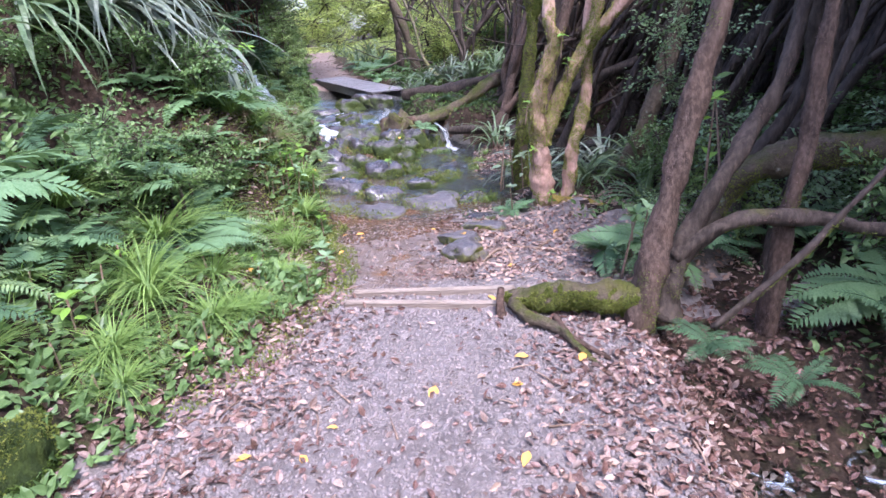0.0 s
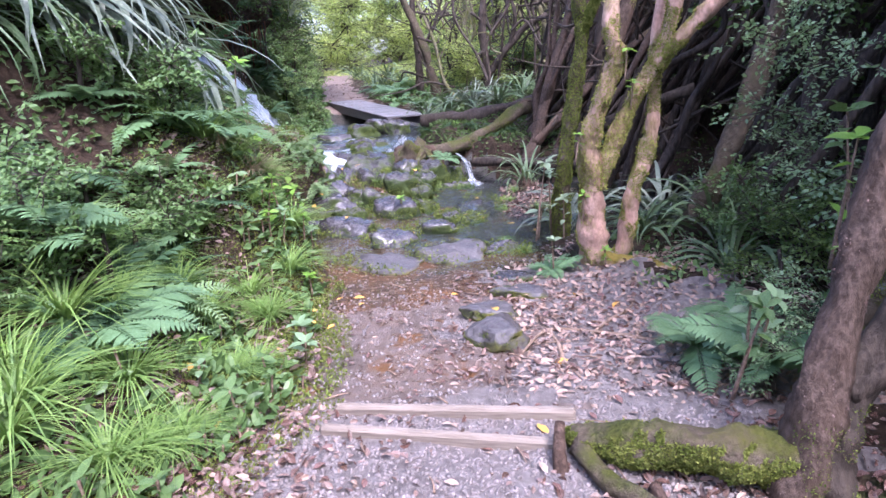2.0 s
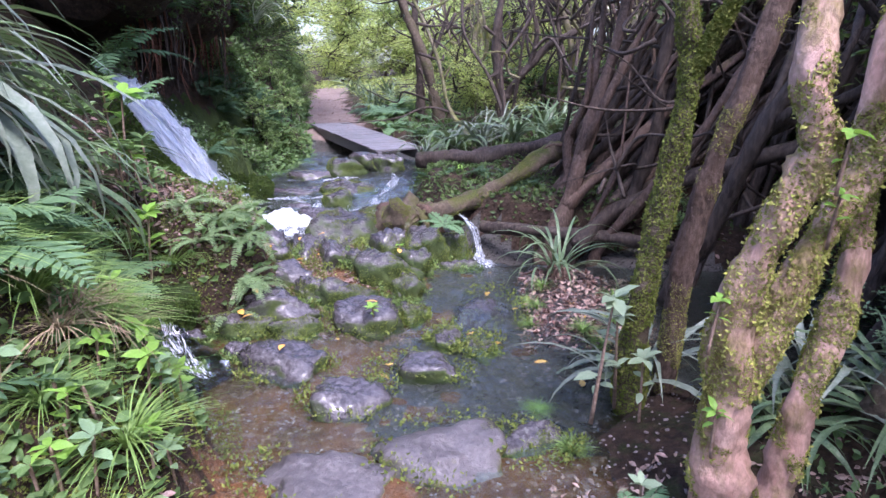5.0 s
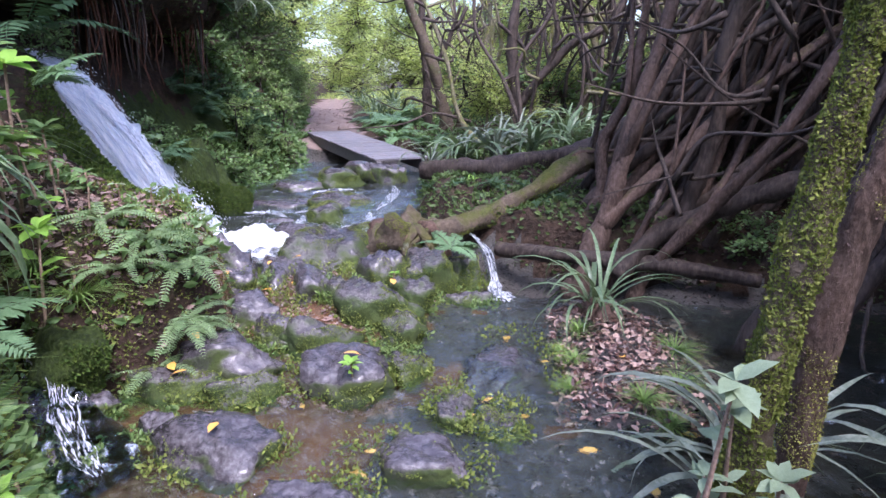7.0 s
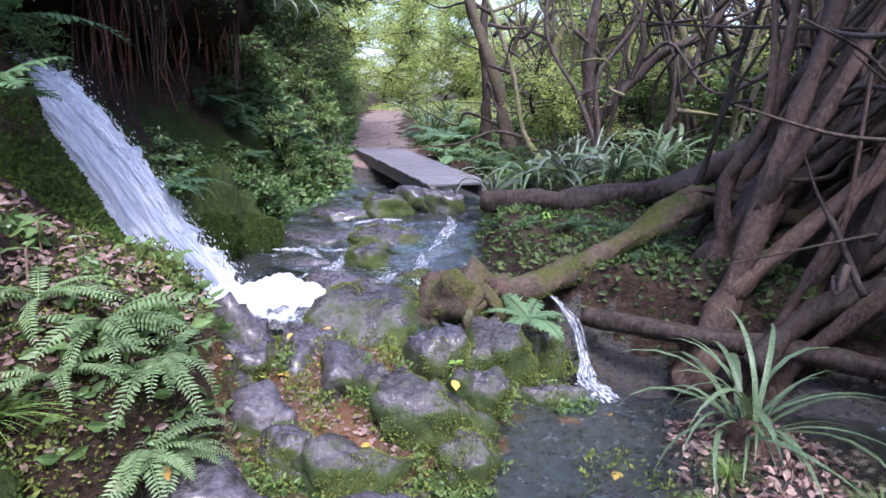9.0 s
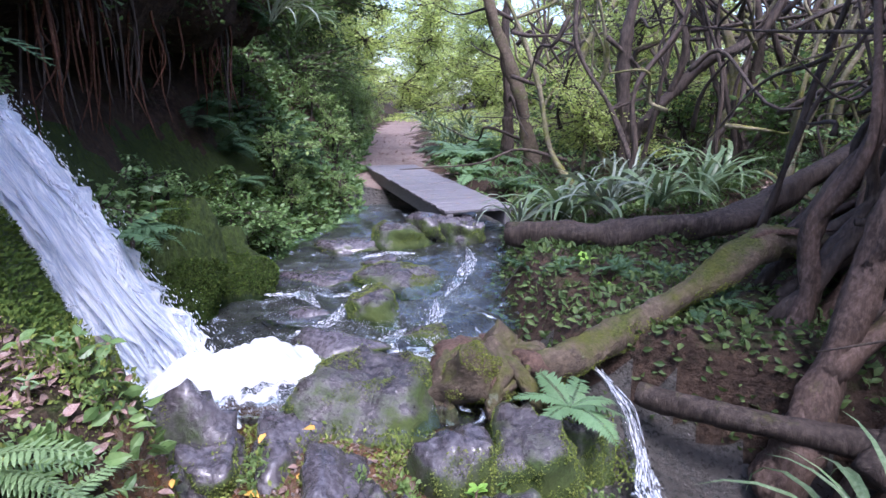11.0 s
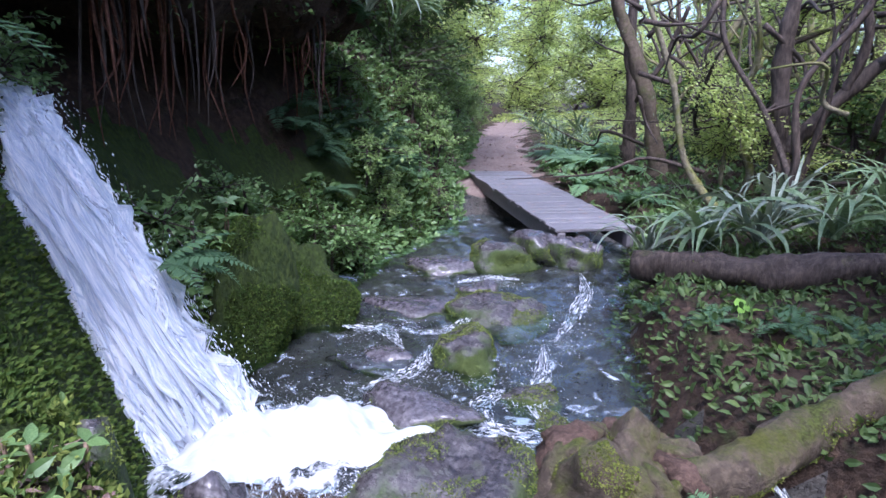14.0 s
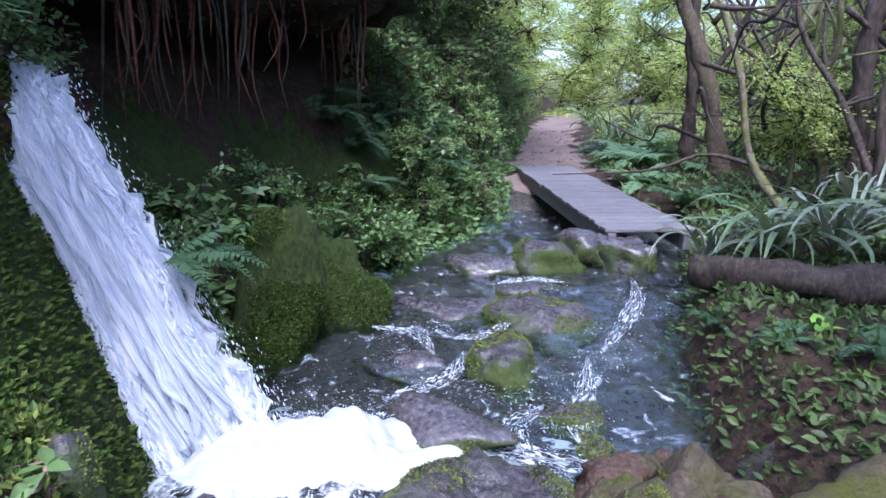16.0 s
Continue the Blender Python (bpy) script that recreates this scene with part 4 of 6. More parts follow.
    wid = width * np.sin(np.pi * np.clip(u, 0, 1) ** 0.75) ** 0.8 + 0.015
    tem = (np.array([(0, 0, 0), (-0.11, 0.25, 0.0), (0.11, 0.25, 0), (-0.12, 0.5, -0.01), (0.12, 0.5, -0.01), (-0.07, 0.8, -0.05), (0.07, 0.8, -0.05), (0, 1, -0.1)]),
           np.array([(0, 2, 1), (1, 2, 4), (1, 4, 3), (3, 4, 6), (3, 6, 5), (5, 6, 7)]))
    for s in (-1, 1):
        way = np.stack([np.full(pairs, s * 1.0), 0.35 + 0.35 * u, 0.12 * g.standard_normal(pairs) - 0.12], -1)
        nor = np.stack([0 * u, -np.sin(ang), np.cos(ang)], -1)
        bits.append(spread(tem, p, way, nor, wid * g.uniform(0.85, 1.1, pairs)))
    return raw(name, *joined(bits), mat)


FRONDS = {"fern": [frond("frond", M["fern"], 26, 0.24, 1.0 + 0.3 * k, k) for k in range(3)],
          "dark": [frond("frond", M["darkfern"], 22, 0.17, 1.1 + 0.3 * k, k + 5) for k in range(3)],
          "narrow": [frond("frond", M["hardfern"], 24, 0.1, 1.3 + 0.3 * k, k + 9) for k in range(3)]}


def fern(x, y, z, size, n, kind, label, seed=0, facing=None, group="ferns", name="fern"):
    g = np.random.default_rng(seed + 100)
    root = tagged(new(name), label, "fern", group)
    root.matrix_basis = pose(x, y, z)
    for k in range(n):
        az = 360 * k / n + g.uniform(-20, 20) if facing is None else g.normal(facing[0], facing[1])
        s = size * g.uniform(0.7, 1.1)
        part("frond", FRONDS[kind][int(g.integers(3))], root, pose(0, 0, -0.01, 0, 0, az) @ pose(0, 0, 0, g.uniform(-12, 16), g.normal(0, 12), 0) @ Matrix.Diagonal((s, s, s, 1)))
    return root


def tuft_mesh(mat, n, seed, spreadr=0.06, up=0.9):
    g = np.random.default_rng(seed)
    az = g.uniform(0, 6.28, n)
    out = np.stack([np.cos(az), np.sin(az)], -1)
    pos = np.concatenate([out * g.uniform(0, spreadr, n)[:, None], np.full((n, 1), -0.02)], 1)
    way = np.concatenate([out * g.uniform(0.15, 0.9, n)[:, None], np.full((n, 1), up)], 1)
    # blades bend over outwards
    u = np.linspace(0, 1, 7)
    L = g.uniform(0.5, 1.0, n)
    bend = g.uniform(0.6, 1.7, n)
    y = way / np.linalg.norm(way, axis=1)[:, None]
    down = np.concatenate([out * 0.9, np.full((n, 1), -0.9)], 1)
    c = pos[:, None] + L[:, None, None] * (u[None, :, None] * y[:, None] + (bend[:, None] * u**2.2 * 0.5)[..., None] * down[:, None])
    side = np.cross(y, np.array([0, 0, 1.0]))
    side /= np.linalg.norm(side, axis=1)[:, None]
    w = 0.009 * (1 - u**2) + 0.0008
    a, b = c - side[:, None] * w[None, :, None], c + side[:, None] * w[None, :, None]
    v = np.stack([a, b], 2).reshape(-1, 3)
    i = np.arange(6) * 2
    q = np.stack([i, i + 1, i + 3, i + 2], -1)
    f = (q[None] + (np.arange(n) * 14)[:, None, None]).reshape(-1, 4)
    return raw("grass_tuft", v, f, M[mat])


TUFTS = {"grass": [tuft_mesh("grass", 150, k) for k in range(3)], "straw": [tuft_mesh("straw", 110, k + 9, 0.09, 0.5) for k in range(2)]}


def grass_tuft(x, y, z, size, kind, label, seed=0):
    g = np.random.default_rng(seed + 50)
    ob = new("grass_tuft", TUFTS[kind][seed % len(TUFTS[kind])])
    ob.matrix_basis = pose(x, y, z, 0, 0, g.uniform(0, 360)) @ Matrix.Diagonal((size, size, size, 1))
    return tagged(ob, label, "grass", "grass tufts")


LEAF1 = {k: raw("leaf", *OVAL, M[k]) for k in ("leaf", "paleleaf", "limeleaf", "whiteleaf")}


def seedling(x, y, z, size, n, kind, label, seed=0, leaf=0.5, name="broadleaf_seedling"):
    """A small plant: a stem and whorled oval leaves, each a piece of its own."""
    g = np.random.default_rng(seed + 300)
    root = tagged(new(name), label, "plant", "broadleaf seedlings")
    root.matrix_basis = pose(x, y, z)
    lean = g.normal(0, 0.12, 2)
    part("stem", tube_mesh("stem", [(0, 0, -0.04), (lean[0] * 0.5 * size, lean[1] * 0.5 * size, 0.5 * size), (lean[0] * size, lean[1] * size, size)], [0.014 * size ** 0.5, 0.006], M["twig"], n=8, segs=5), root)
    for k in range(n):
        h = g.uniform(0.35, 1.0) if k > n // 2 else 1.0
        s = leaf * size * g.uniform(0.7, 1.15)
        part("leaf", LEAF1[kind], root, pose(lean[0] * h * size, lean[1] * h * size, h * size, 0, 0, 137.5 * k + g.uniform(-15, 15)) @ pose(0, 0, 0, g.uniform(-15, 40), g.normal(0, 15), 0) @ Matrix.Diagonal((s, s, s, 1)))
    return root


def leafy(name, n, radius, mat, leaf, template=SMALL, flat=0.6, twigs=14, seed=0):
    """A leafy spray: fine twigs with leaves clustered along them."""
    g = np.random.default_rng(seed + 700)
    bits, pos, way = [], [], []
    for k in range(twigs):
        d = g.standard_normal(3) * (1, 1, flat)
        d /= np.linalg.norm(d)
        end = d * radius * g.uniform(0.6, 1.15)
        mid = end * 0.5 + g.standard_normal(3) * radius * 0.12
        line = spline([(0, 0, 0), mid, end], 12)
        bits.append(tube([(0, 0, 0), mid, end], [0.02 * radius, 0.005 * radius], n=7, segs=4, rough=0.05, seed=k))
        m = n // twigs
        i = g.uniform(2.5, 11, m)
        q = np.stack([np.interp(i, np.arange(12), line[:, c]) for c in range(3)], -1)
        pos.append(q + g.standard_normal((m, 3)) * radius * 0.07)
        way.append(g.standard_normal((m, 3)) + d * 0.9)
    pos, way = np.concatenate(pos), np.concatenate(way)
    nor = g.standard_normal((len(pos), 3)) * 0.55 + (0, 0, 1)
    tw = raw(name + "_twigs", *joined(bits), M["darkbark"])
    lv = raw(name, *spread(template, pos, way, nor, leaf * g.uniform(0.6, 1.2, len(pos))), M[mat])
    return tw, lv


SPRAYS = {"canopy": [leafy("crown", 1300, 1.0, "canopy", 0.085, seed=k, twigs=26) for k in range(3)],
          "bright": [leafy("crown", 1300, 1.0, "sunpainted", 0.085, seed=k + 5, twigs=26) for k in range(2)],
          "shrub": [leafy("crown", 420, 0.5, "leaf", 0.075, OVAL, seed=k + 9) for k in range(3)],
          "mid": [leafy("crown", 420, 0.5, "midleaf", 0.07, OVAL, seed=k + 21) for k in range(2)],
          "grey": [leafy("crown", 420, 0.5, "paleleaf", 0.05, OVAL, 0.8, seed=k + 15) for k in range(2)]}


def spray(x, y, z, size, kind, parent, seed=0, flat=0.7):
    g = np.random.default_rng(seed + 900)
    tw, lv = SPRAYS[kind][seed % len(SPRAYS[kind])]
    m = pose(x, y, z, g.uniform(-25, 25), g.uniform(-25, 25), g.uniform(0, 360)) @ Matrix.Diagonal((size, size, size * flat, 1))
    tagged(part("branchwork", tw, parent, m), kind="stuff")
    return part("crown", lv, parent, m)


def shrub(x, y, z, size, kind, label, seed=0, n=2):
    g = np.random.default_rng(seed + 1300)
    root = tagged(new("shrub"), label, "shrub", "understorey shrubs")
    root.matrix_basis = pose(x, y, z)
    part("stem", tube_mesh("stem", [(0, 0, -0.1), (0.02, 0.03, size * 0.3), (0, 0.05, size * 0.6)], [0.018, 0.01], M["darkbark"], n=8, segs=6, seed=seed), root)
    for k in range(n):
        spray(*(g.normal(0, 0.2 * size, 2)), size * (0.35 + 0.25 * k), size, kind, root, seed * 3 + k)
    return root


def tree(limbs, label, mat, crowns=(), crown_kind="canopy", category="tree", name="tree", group="", segs=12):
    """limbs: (points, radii); the first is the trunk. crowns: (x, y, z, size)."""
    root = tagged(new(name), label, category, group)
    base = Vector(limbs[0][0][0])
    root.matrix_basis = Matrix.Translation(base)
    for k, (pts, radii) in enumerate(limbs):
        p = np.asarray(pts, float) - np.array(base)
        part("trunk" if k == 0 else "limb", tube_mesh("trunk" if k == 0 else "limb", p, radii, M[mat], n=max(14, int(len(pts) * 9)), segs=segs, seed=k * 7 + int(abs(base.x * 31 + base.y * 17))), root)
    for k, c in enumerate(crowns):
        spray(c[0] - base.x, c[1] - base.y, c[2] - base.z, c[3], crown_kind, root, k + int(abs(base.x * 10)))
    return root


def zz(x, y):
    return float(height(x, y))


# ---- trees beside the path ----
tree([([(1.95, 2.42, -0.05), (2.02, 2.48, 0.3), (2.12, 2.6, 0.65), (2.24, 2.7, 1.14), (2.38, 2.8, 1.64), (2.55, 2.95, 2.6), (2.6, 3.1, 4.2)], [0.095, 0.076, 0.068, 0.064, 0.06, 0.054, 0.042]),
      ([(2.55, 2.95, 2.6), (2.9, 2.9, 3.2), (3.3, 3.1, 3.8)], [0.05, 0.03]), ([(2.55, 2.98, 3.0), (2.2, 3.2, 3.6), (2.0, 3.5, 4.2)], [0.04, 0.025])],
     "leaning brown-barked tree rising beside the path", "bark", [(4.3, 4.6, 4.9, 1.0), (4.6, 3.4, 4.5, 1.0)])
# its unseen crowns stand off the trunk, placed to shade the ground at right
tree([([(2.12, 2.5, -0.05), (2.17, 2.6, 0.22), (2.36, 2.7, 0.58), (2.64, 2.9, 0.95), (2.83, 3.0, 1.27), (3.0, 3.2, 2.0), (3.2, 3.4, 3.4)], [0.09, 0.066, 0.058, 0.05, 0.045, 0.04, 0.03]),
      ([(2.17, 2.6, 0.3), (2.5, 2.62, 0.5), (2.92, 2.6, 0.5), (3.25, 2.5, 0.46), (3.7, 2.4, 0.6)], [0.05, 0.045, 0.038, 0.03]),
      ([(2.3, 2.28, 0.02), (2.66, 2.3, 0.36), (2.88, 2.3, 0.64), (3.03, 2.3, 0.84), (3.4, 2.4, 1.3)], [0.02, 0.017, 0.014, 0.01])],
     "dark lichen-spotted leaning trunk with low crooked limbs", "darkbark", [(4.1, 2.6, 3.8, 1.2), (4.2, 1.0, 3.8, 1.2)])
tree([([(2.78, 2.72, -0.3), (2.8, 2.7, 0.43), (2.88, 2.75, 0.9), (2.92, 2.8, 1.39), (3.05, 2.9, 2.4), (3.3, 3.0, 3.6)], [0.065, 0.05, 0.046, 0.043, 0.04, 0.03])],
     "reddish-brown crooked tree stem in the thicket", "bark", [(3.5, 2.6, 3.9, 1.2), (4.1, 2.2, 3.4, 1.1)])
for o in [o for o in bpy.data.objects if o.name.startswith(("trunk", "limb"))]:
    moss_on(o, 9000, 0.011, 0.3, 0.3, 0.45, seed=len(o.name) + len(o.data.vertices), mat="flake", label="curling bark flakes", freq=11.0)
    moss_on(o, 12000, 0.01, 0.15, 0.5, 0.45, seed=3 + len(o.data.vertices), label="scattered moss tufts", freq=5.0)
log1 = tagged(new("fallen_log"), "fallen trunk thick with bright moss in the thicket", "log")
part("trunk", tube_mesh("trunk", [(2.6, 3.45, 0.2), (2.83, 3.4, 0.56), (3.22, 3.4, 0.69), (3.61, 3.3, 0.73), (4.4, 3.1, 0.9)], [0.08, 0.1, 0.11, 0.11], M["mossbark"], n=40, segs=14), log1)
root1 = tagged(new("mossy_root"), "thick moss-covered root curling across the path edge", "root")
part("root", tube_mesh("root", [(1.98, 2.46, 0.1), (1.75, 2.5, 0.12), (1.5, 2.55, 0.1), (1.3, 2.66, 0.04), (1.22, 2.72, -0.03)], [0.09, 0.088, 0.078, 0.06, 0.035], M["mossbark"], n=40, segs=14), root1)
part("root", tube_mesh("root", [(1.27, 2.62, 0.03), (1.34, 2.45, 0.03), (1.5, 2.3, 0.02), (1.58, 2.1, 0.02), (1.68, 1.95, -0.02)], [0.045, 0.035, 0.03, 0.02, 0.012], M["mossbark"], n=30, segs=8, seed=4), root1)
part("root", tube_mesh("root", [(1.5, 2.4, 0.03), (1.55, 2.2, 0.03), (1.72, 2.02, 0.0)], [0.03, 0.018, 0.01], M["root"], n=20, segs=8, seed=5), root1)

path_root = tagged(new("tree_root"), "thin pale forked root crossing the wet path", "root")
for pts in ([(1.08, 3.62), (1.25, 3.91), (1.64, 3.92), (1.84, 3.83), (2.2, 3.95)], [(1.25, 3.9), (1.29, 3.74), (1.3, 3.55), (1.36, 3.3)], [(1.5, 3.92), (1.62, 4.1), (1.8, 4.35), (1.9, 4.6)]):
    part("root", tube_mesh("root", [(a, b, zz(a, b) + 0.006) for a, b in pts], [0.009, 0.013, 0.011, 0.006], M["twig"], n=24, segs=7, seed=len(pts)), path_root)

# the pinkish multi-stemmed tree beyond the wet path
tree([([(1.72, 5.22, -0.2), (1.66, 5.2, 0.1), (1.64, 5.2, 0.46), (1.61, 5.15, 0.84), (1.7, 5.1, 1.22), (1.77, 5.1, 1.43), (1.71, 5.1, 1.66), (1.75, 5.2, 2.2), (1.7, 5.3, 3.4)], [0.125, 0.108, 0.092, 0.072, 0.062, 0.064, 0.055, 0.046, 0.034]),
      ([(1.68, 5.2, 0.5), (1.77, 5.2, 0.77), (1.97, 5.3, 1.2), (2.1, 5.3, 1.42), (2.18, 5.3, 1.76), (2.3, 5.4, 2.6), (2.4, 5.5, 3.4)], [0.066, 0.06, 0.053, 0.05, 0.044, 0.034]),
      ([(2.08, 5.3, 1.36), (2.29, 5.2, 1.63), (2.6, 5.1, 1.95), (3.0, 5.0, 2.4)], [0.056, 0.05, 0.034]),
      ([(1.9, 5.3, -0.15), (1.94, 5.3, 0.1), (1.97, 5.3, 0.43), (2.06, 5.35, 0.7), (2.11, 5.4, 1.04), (2.12, 5.5, 1.6), (2.3, 5.6, 2.6)], [0.075, 0.066, 0.058, 0.06, 0.05, 0.042, 0.03]),
      ([(1.74, 5.15, -0.1), (1.95, 5.0, -0.06), (2.2, 4.78, -0.06), (2.6, 4.6, -0.1)], [0.09, 0.07, 0.055, 0.035])],
     "pinkish flaking-barked tree with several mossy stems", "pinkbark", [(3.4, 6.5, 4.7, 0.8)])
for o in [o for o in bpy.data.objects if o.parent and o.parent.get("label", "").startswith("pinkish") and o.name.startswith(("trunk", "limb"))]:
    if len(o.data.vertices) > 200 and not o.name.startswith("limb.0001"):
        moss_on(o, 32000, 0.017, 0.52, 0.6, 0.42, seed=len(o.data.vertices), mat="lichen", label="yellow-green lichen and moss")
tree([([(1.5, 6.2, -0.3), (1.53, 6.2, 0.5), (1.6, 6.2, 1.09), (1.65, 6.2, 1.62), (1.6, 6.2, 1.96), (1.5, 6.3, 2.8), (1.6, 6.4, 4.0)], [0.088, 0.068, 0.058, 0.05, 0.045, 0.035]),
      ([(1.64, 6.2, 1.6), (1.75, 6.1, 1.9), (1.95, 6.0, 2.4)], [0.035, 0.03, 0.02])], "slim tree stem furred with green moss", "mossbark", [(2.5, 8.2, 4.7, 0.8)])
for o in [o for o in bpy.data.objects if o.parent and o.parent.get("label", "").startswith("slim tree stem") and o.name.startswith(("trunk", "limb"))]:
    moss_on(o, 60000, 0.017, 0.62, 0.8, 0.38, seed=9, mat="limemoss", label="thick furry green moss")
tree([([(1.75, 6.4, -0.3), (1.78, 6.4, 0.54), (1.88, 6.4, 1.18), (2.04, 6.4, 1.76), (2.3, 6.5, 2.8), (2.4, 6.6, 3.8)], [0.075, 0.062, 0.057, 0.052, 0.035])],
     "leaning brown tree stem beside the stream", "bark", [(3.6, 7.6, 4.5, 0.9)])
for o in [o for o in bpy.data.objects if o.parent and o.parent.get("label", "").startswith(("leaning brown tree stem", "mottled")) and o.name.startswith("trunk")]:
    moss_on(o, 26000, 0.011, 0.4, 0.6, 0.5, seed=12, mat="lichen", label="yellow-green lichen and moss")
    moss_on(o, 9000, 0.012, 0.35, 0.35, 0.45, seed=13, mat="flake", label="curling bark flakes", freq=11.0)
tree([([(2.55, 5.9, -0.25), (2.63, 5.8, 0.1), (2.8, 5.8, 0.6), (3.0, 5.8, 1.31), (3.2, 5.9, 2.2), (3.4, 6.0, 3.4)], [0.12, 0.1, 0.085, 0.075, 0.05])],
     "mottled lichen-covered leaning trunk in the thicket", "mossbark", [(3.5, 6.2, 3.7, 1.3)])

# ---- the dark thicket of leaning stems ----
g = np.random.default_rng(5)
tree([([(1.2, 9.35, -0.35), (1.27, 9.3, -0.1), (1.44, 9.5, 0.34), (1.62, 9.6, 1.07), (1.84, 9.8, 1.85), (2.1, 10.0, 3.0)], [0.15, 0.11, 0.085, 0.075, 0.06, 0.03]),
      ([(1.4, 9.45, 0.25), (1.9, 9.6, 0.75), (2.5, 9.6, 1.35), (3.2, 9.7, 1.9)], [0.07, 0.055, 0.04]),
      ([(1.55, 9.55, 0.8), (1.75, 9.4, 1.4), (2.15, 9.6, 2.2)], [0.05, 0.03])], "dark shaggy leaning tree over the shaded hollow", "bark", [(2.2, 10.0, 3.4, 1.4), (3.3, 9.8, 2.6, 1.1)])
for k in range(70):
    x = g.uniform(1.9, 5.5)
    y = g.uniform(7.6, 11.5) if k < 44 else g.uniform(3.2, 7.5)
    if k >= 44:
        x = max(x, 3.0)
    z, lean, hgt = zz(x, y) - 0.1, g.uniform(0.15, 0.75), g.uniform(2.6, 4.4)
    side = g.normal(0, 0.25)
    pts = [(x, y, z)] + [(x + lean * hgt * u**1.2 + g.normal(0, 0.06), y + side * hgt * u + g.normal(0, 0.06), z + hgt * u * (1 - 0.12 * lean)) for u in (0.15, 0.35, 0.55, 0.78, 1.0)]
    r = g.uniform(0.03, 0.075)
    mid = pts[3]
    limbs = [(pts, [r * 1.3, r, r * 0.8, r * 0.45])]
    limbs += [([mid, (mid[0] + g.normal(0.2, 0.2), mid[1] + g.normal(0, 0.25), mid[2] + 0.5), (mid[0] + g.normal(0.4, 0.4), mid[1] + g.normal(0, 0.5), mid[2] + 1.3)], [r * 0.6, r * 0.3]) for _ in range(2)]
    e = pts[-1]
    tree(limbs, "dark crooked slender stem in the tangled thicket", "darkbark", [(e[0], e[1], e[2], g.uniform(1.0, 1.4))] if k % 3 == 0 or x > 3.4 else (), group="thicket stems", segs=8)
gf = np.random.default_rng(15)
for k in range(64):
    x, y = gf.uniform(1.25, 3.4), gf.uniform(9.2, 12.2)
    z, lean, hgt, side = zz(x, y) - 0.1, gf.uniform(0.2, 1.0), gf.uniform(2.4, 3.8), gf.normal(0.05, 0.2)
    pts = [(x, y, z)] + [(x + lean * hgt * u**1.1 + gf.normal(0, 0.05), y + side * hgt * u + gf.normal(0, 0.05), z + hgt * u * (1 - 0.2 * lean)) for u in (0.12, 0.3, 0.5, 0.75, 1.0)]
    r, mid = gf.uniform(0.025, 0.06), pts[2]
    fork = ([mid, (mid[0] + gf.normal(0.15, 0.12), mid[1] + gf.normal(0, 0.15), mid[2] + 0.5), (mid[0] + gf.normal(0.3, 0.3), mid[1] + gf.normal(0, 0.3), mid[2] + 1.4)], [r * 0.7, r * 0.35])
    tree([(pts, [r * 1.3, r, r * 0.8, r * 0.4]), fork], "slender brown stem fanning out over the shaded hollow", "darkbark" if k % 3 else "bark", group="fanning stems", segs=7)
# thin tangled branches through the thicket
for k in range(80):
    x, y, z = g.uniform(1.5, 4.5), g.uniform(8.4, 12.5), g.uniform(0.3, 2.6)
    d = g.standard_normal(3) * (0.6, 0.5, 0.35) + (0.3, 0, 0.25)
    b = tagged(new("bare_branch"), "thin bare twisting branch in the thicket", "branch", "bare branches")
    part("branch", tube_mesh("branch", [(x, y, z), tuple(np.array((x, y, z)) + d * 0.5 + g.normal(0, 0.1, 3)), tuple(np.array((x, y, z)) + d * 1.1 + g.normal(0, 0.12, 3)), tuple(np.array((x, y, z)) + d * 1.7)], [0.022, 0.017, 0.01, 0.004], M["darkbark"], n=16, segs=6, seed=k), b)

# ---- logs and the old stump ----
arch = tagged(new("fallen_log"), "arched mossy fallen limb with a broken splintered end", "log")
part("trunk", tube_mesh("trunk", [(-0.15, 9.3, 0.12), (0.1, 9.4, 0.2), (0.42, 9.8, 0.26), (0.76, 10.1, 0.4), (1.23, 10.4, 0.68), (1.45, 10.5, 0.72), (2.0, 10.6, 0.62), (2.5, 10.6, 0.4)], [0.13, 0.1, 0.085, 0.09, 0.11, 0.1, 0.09, 0.07], M["mossbark"], n=60, segs=14), arch)
for k in range(6):
    part("splinter", tube_mesh("splinter", [(1.2 + 0.03 * k, 10.38 + 0.02 * k, 0.74), (1.3 + 0.04 * k, 10.38 + 0.02 * k, 0.8), (1.5 + 0.05 * k, 10.4 + 0.02 * k, 0.79 + 0.006 * k)], [0.025, 0.02, 0.004], M["root"], n=8, segs=5, seed=k), arch, label="pale splintered wood" if k == 0 else "")
log2 = tagged(new("fallen_log"), "long dark fallen trunk lying beside the flax", "log")
part("trunk", tube_mesh("trunk", [(-0.55, 11.7, 0.4), (0.1, 11.6, 0.46), (0.56, 11.6, 0.5), (1.36, 11.65, 0.66), (1.9, 11.9, 0.95), (2.4, 12.2, 1.25)], [0.1, 0.12, 0.125, 0.12, 0.1, 0.08], M["darkbark"], n=50, segs=14), log2)
log3 = tagged(new("fallen_log"), "dark rotting log in the wet hollow", "log")
part("trunk", tube_mesh("trunk", [(0.5, 9.5, 0.0), (1.0, 9.3, 0.02), (1.8, 9.2, 0.0), (2.6, 9.0, -0.05)], [0.06, 0.07, 0.07, 0.06], M["darkbark"], n=30, segs=10), log3)
log4 = tagged(new("fallen_log"), "dark leaning trunk across the shaded hollow", "log")
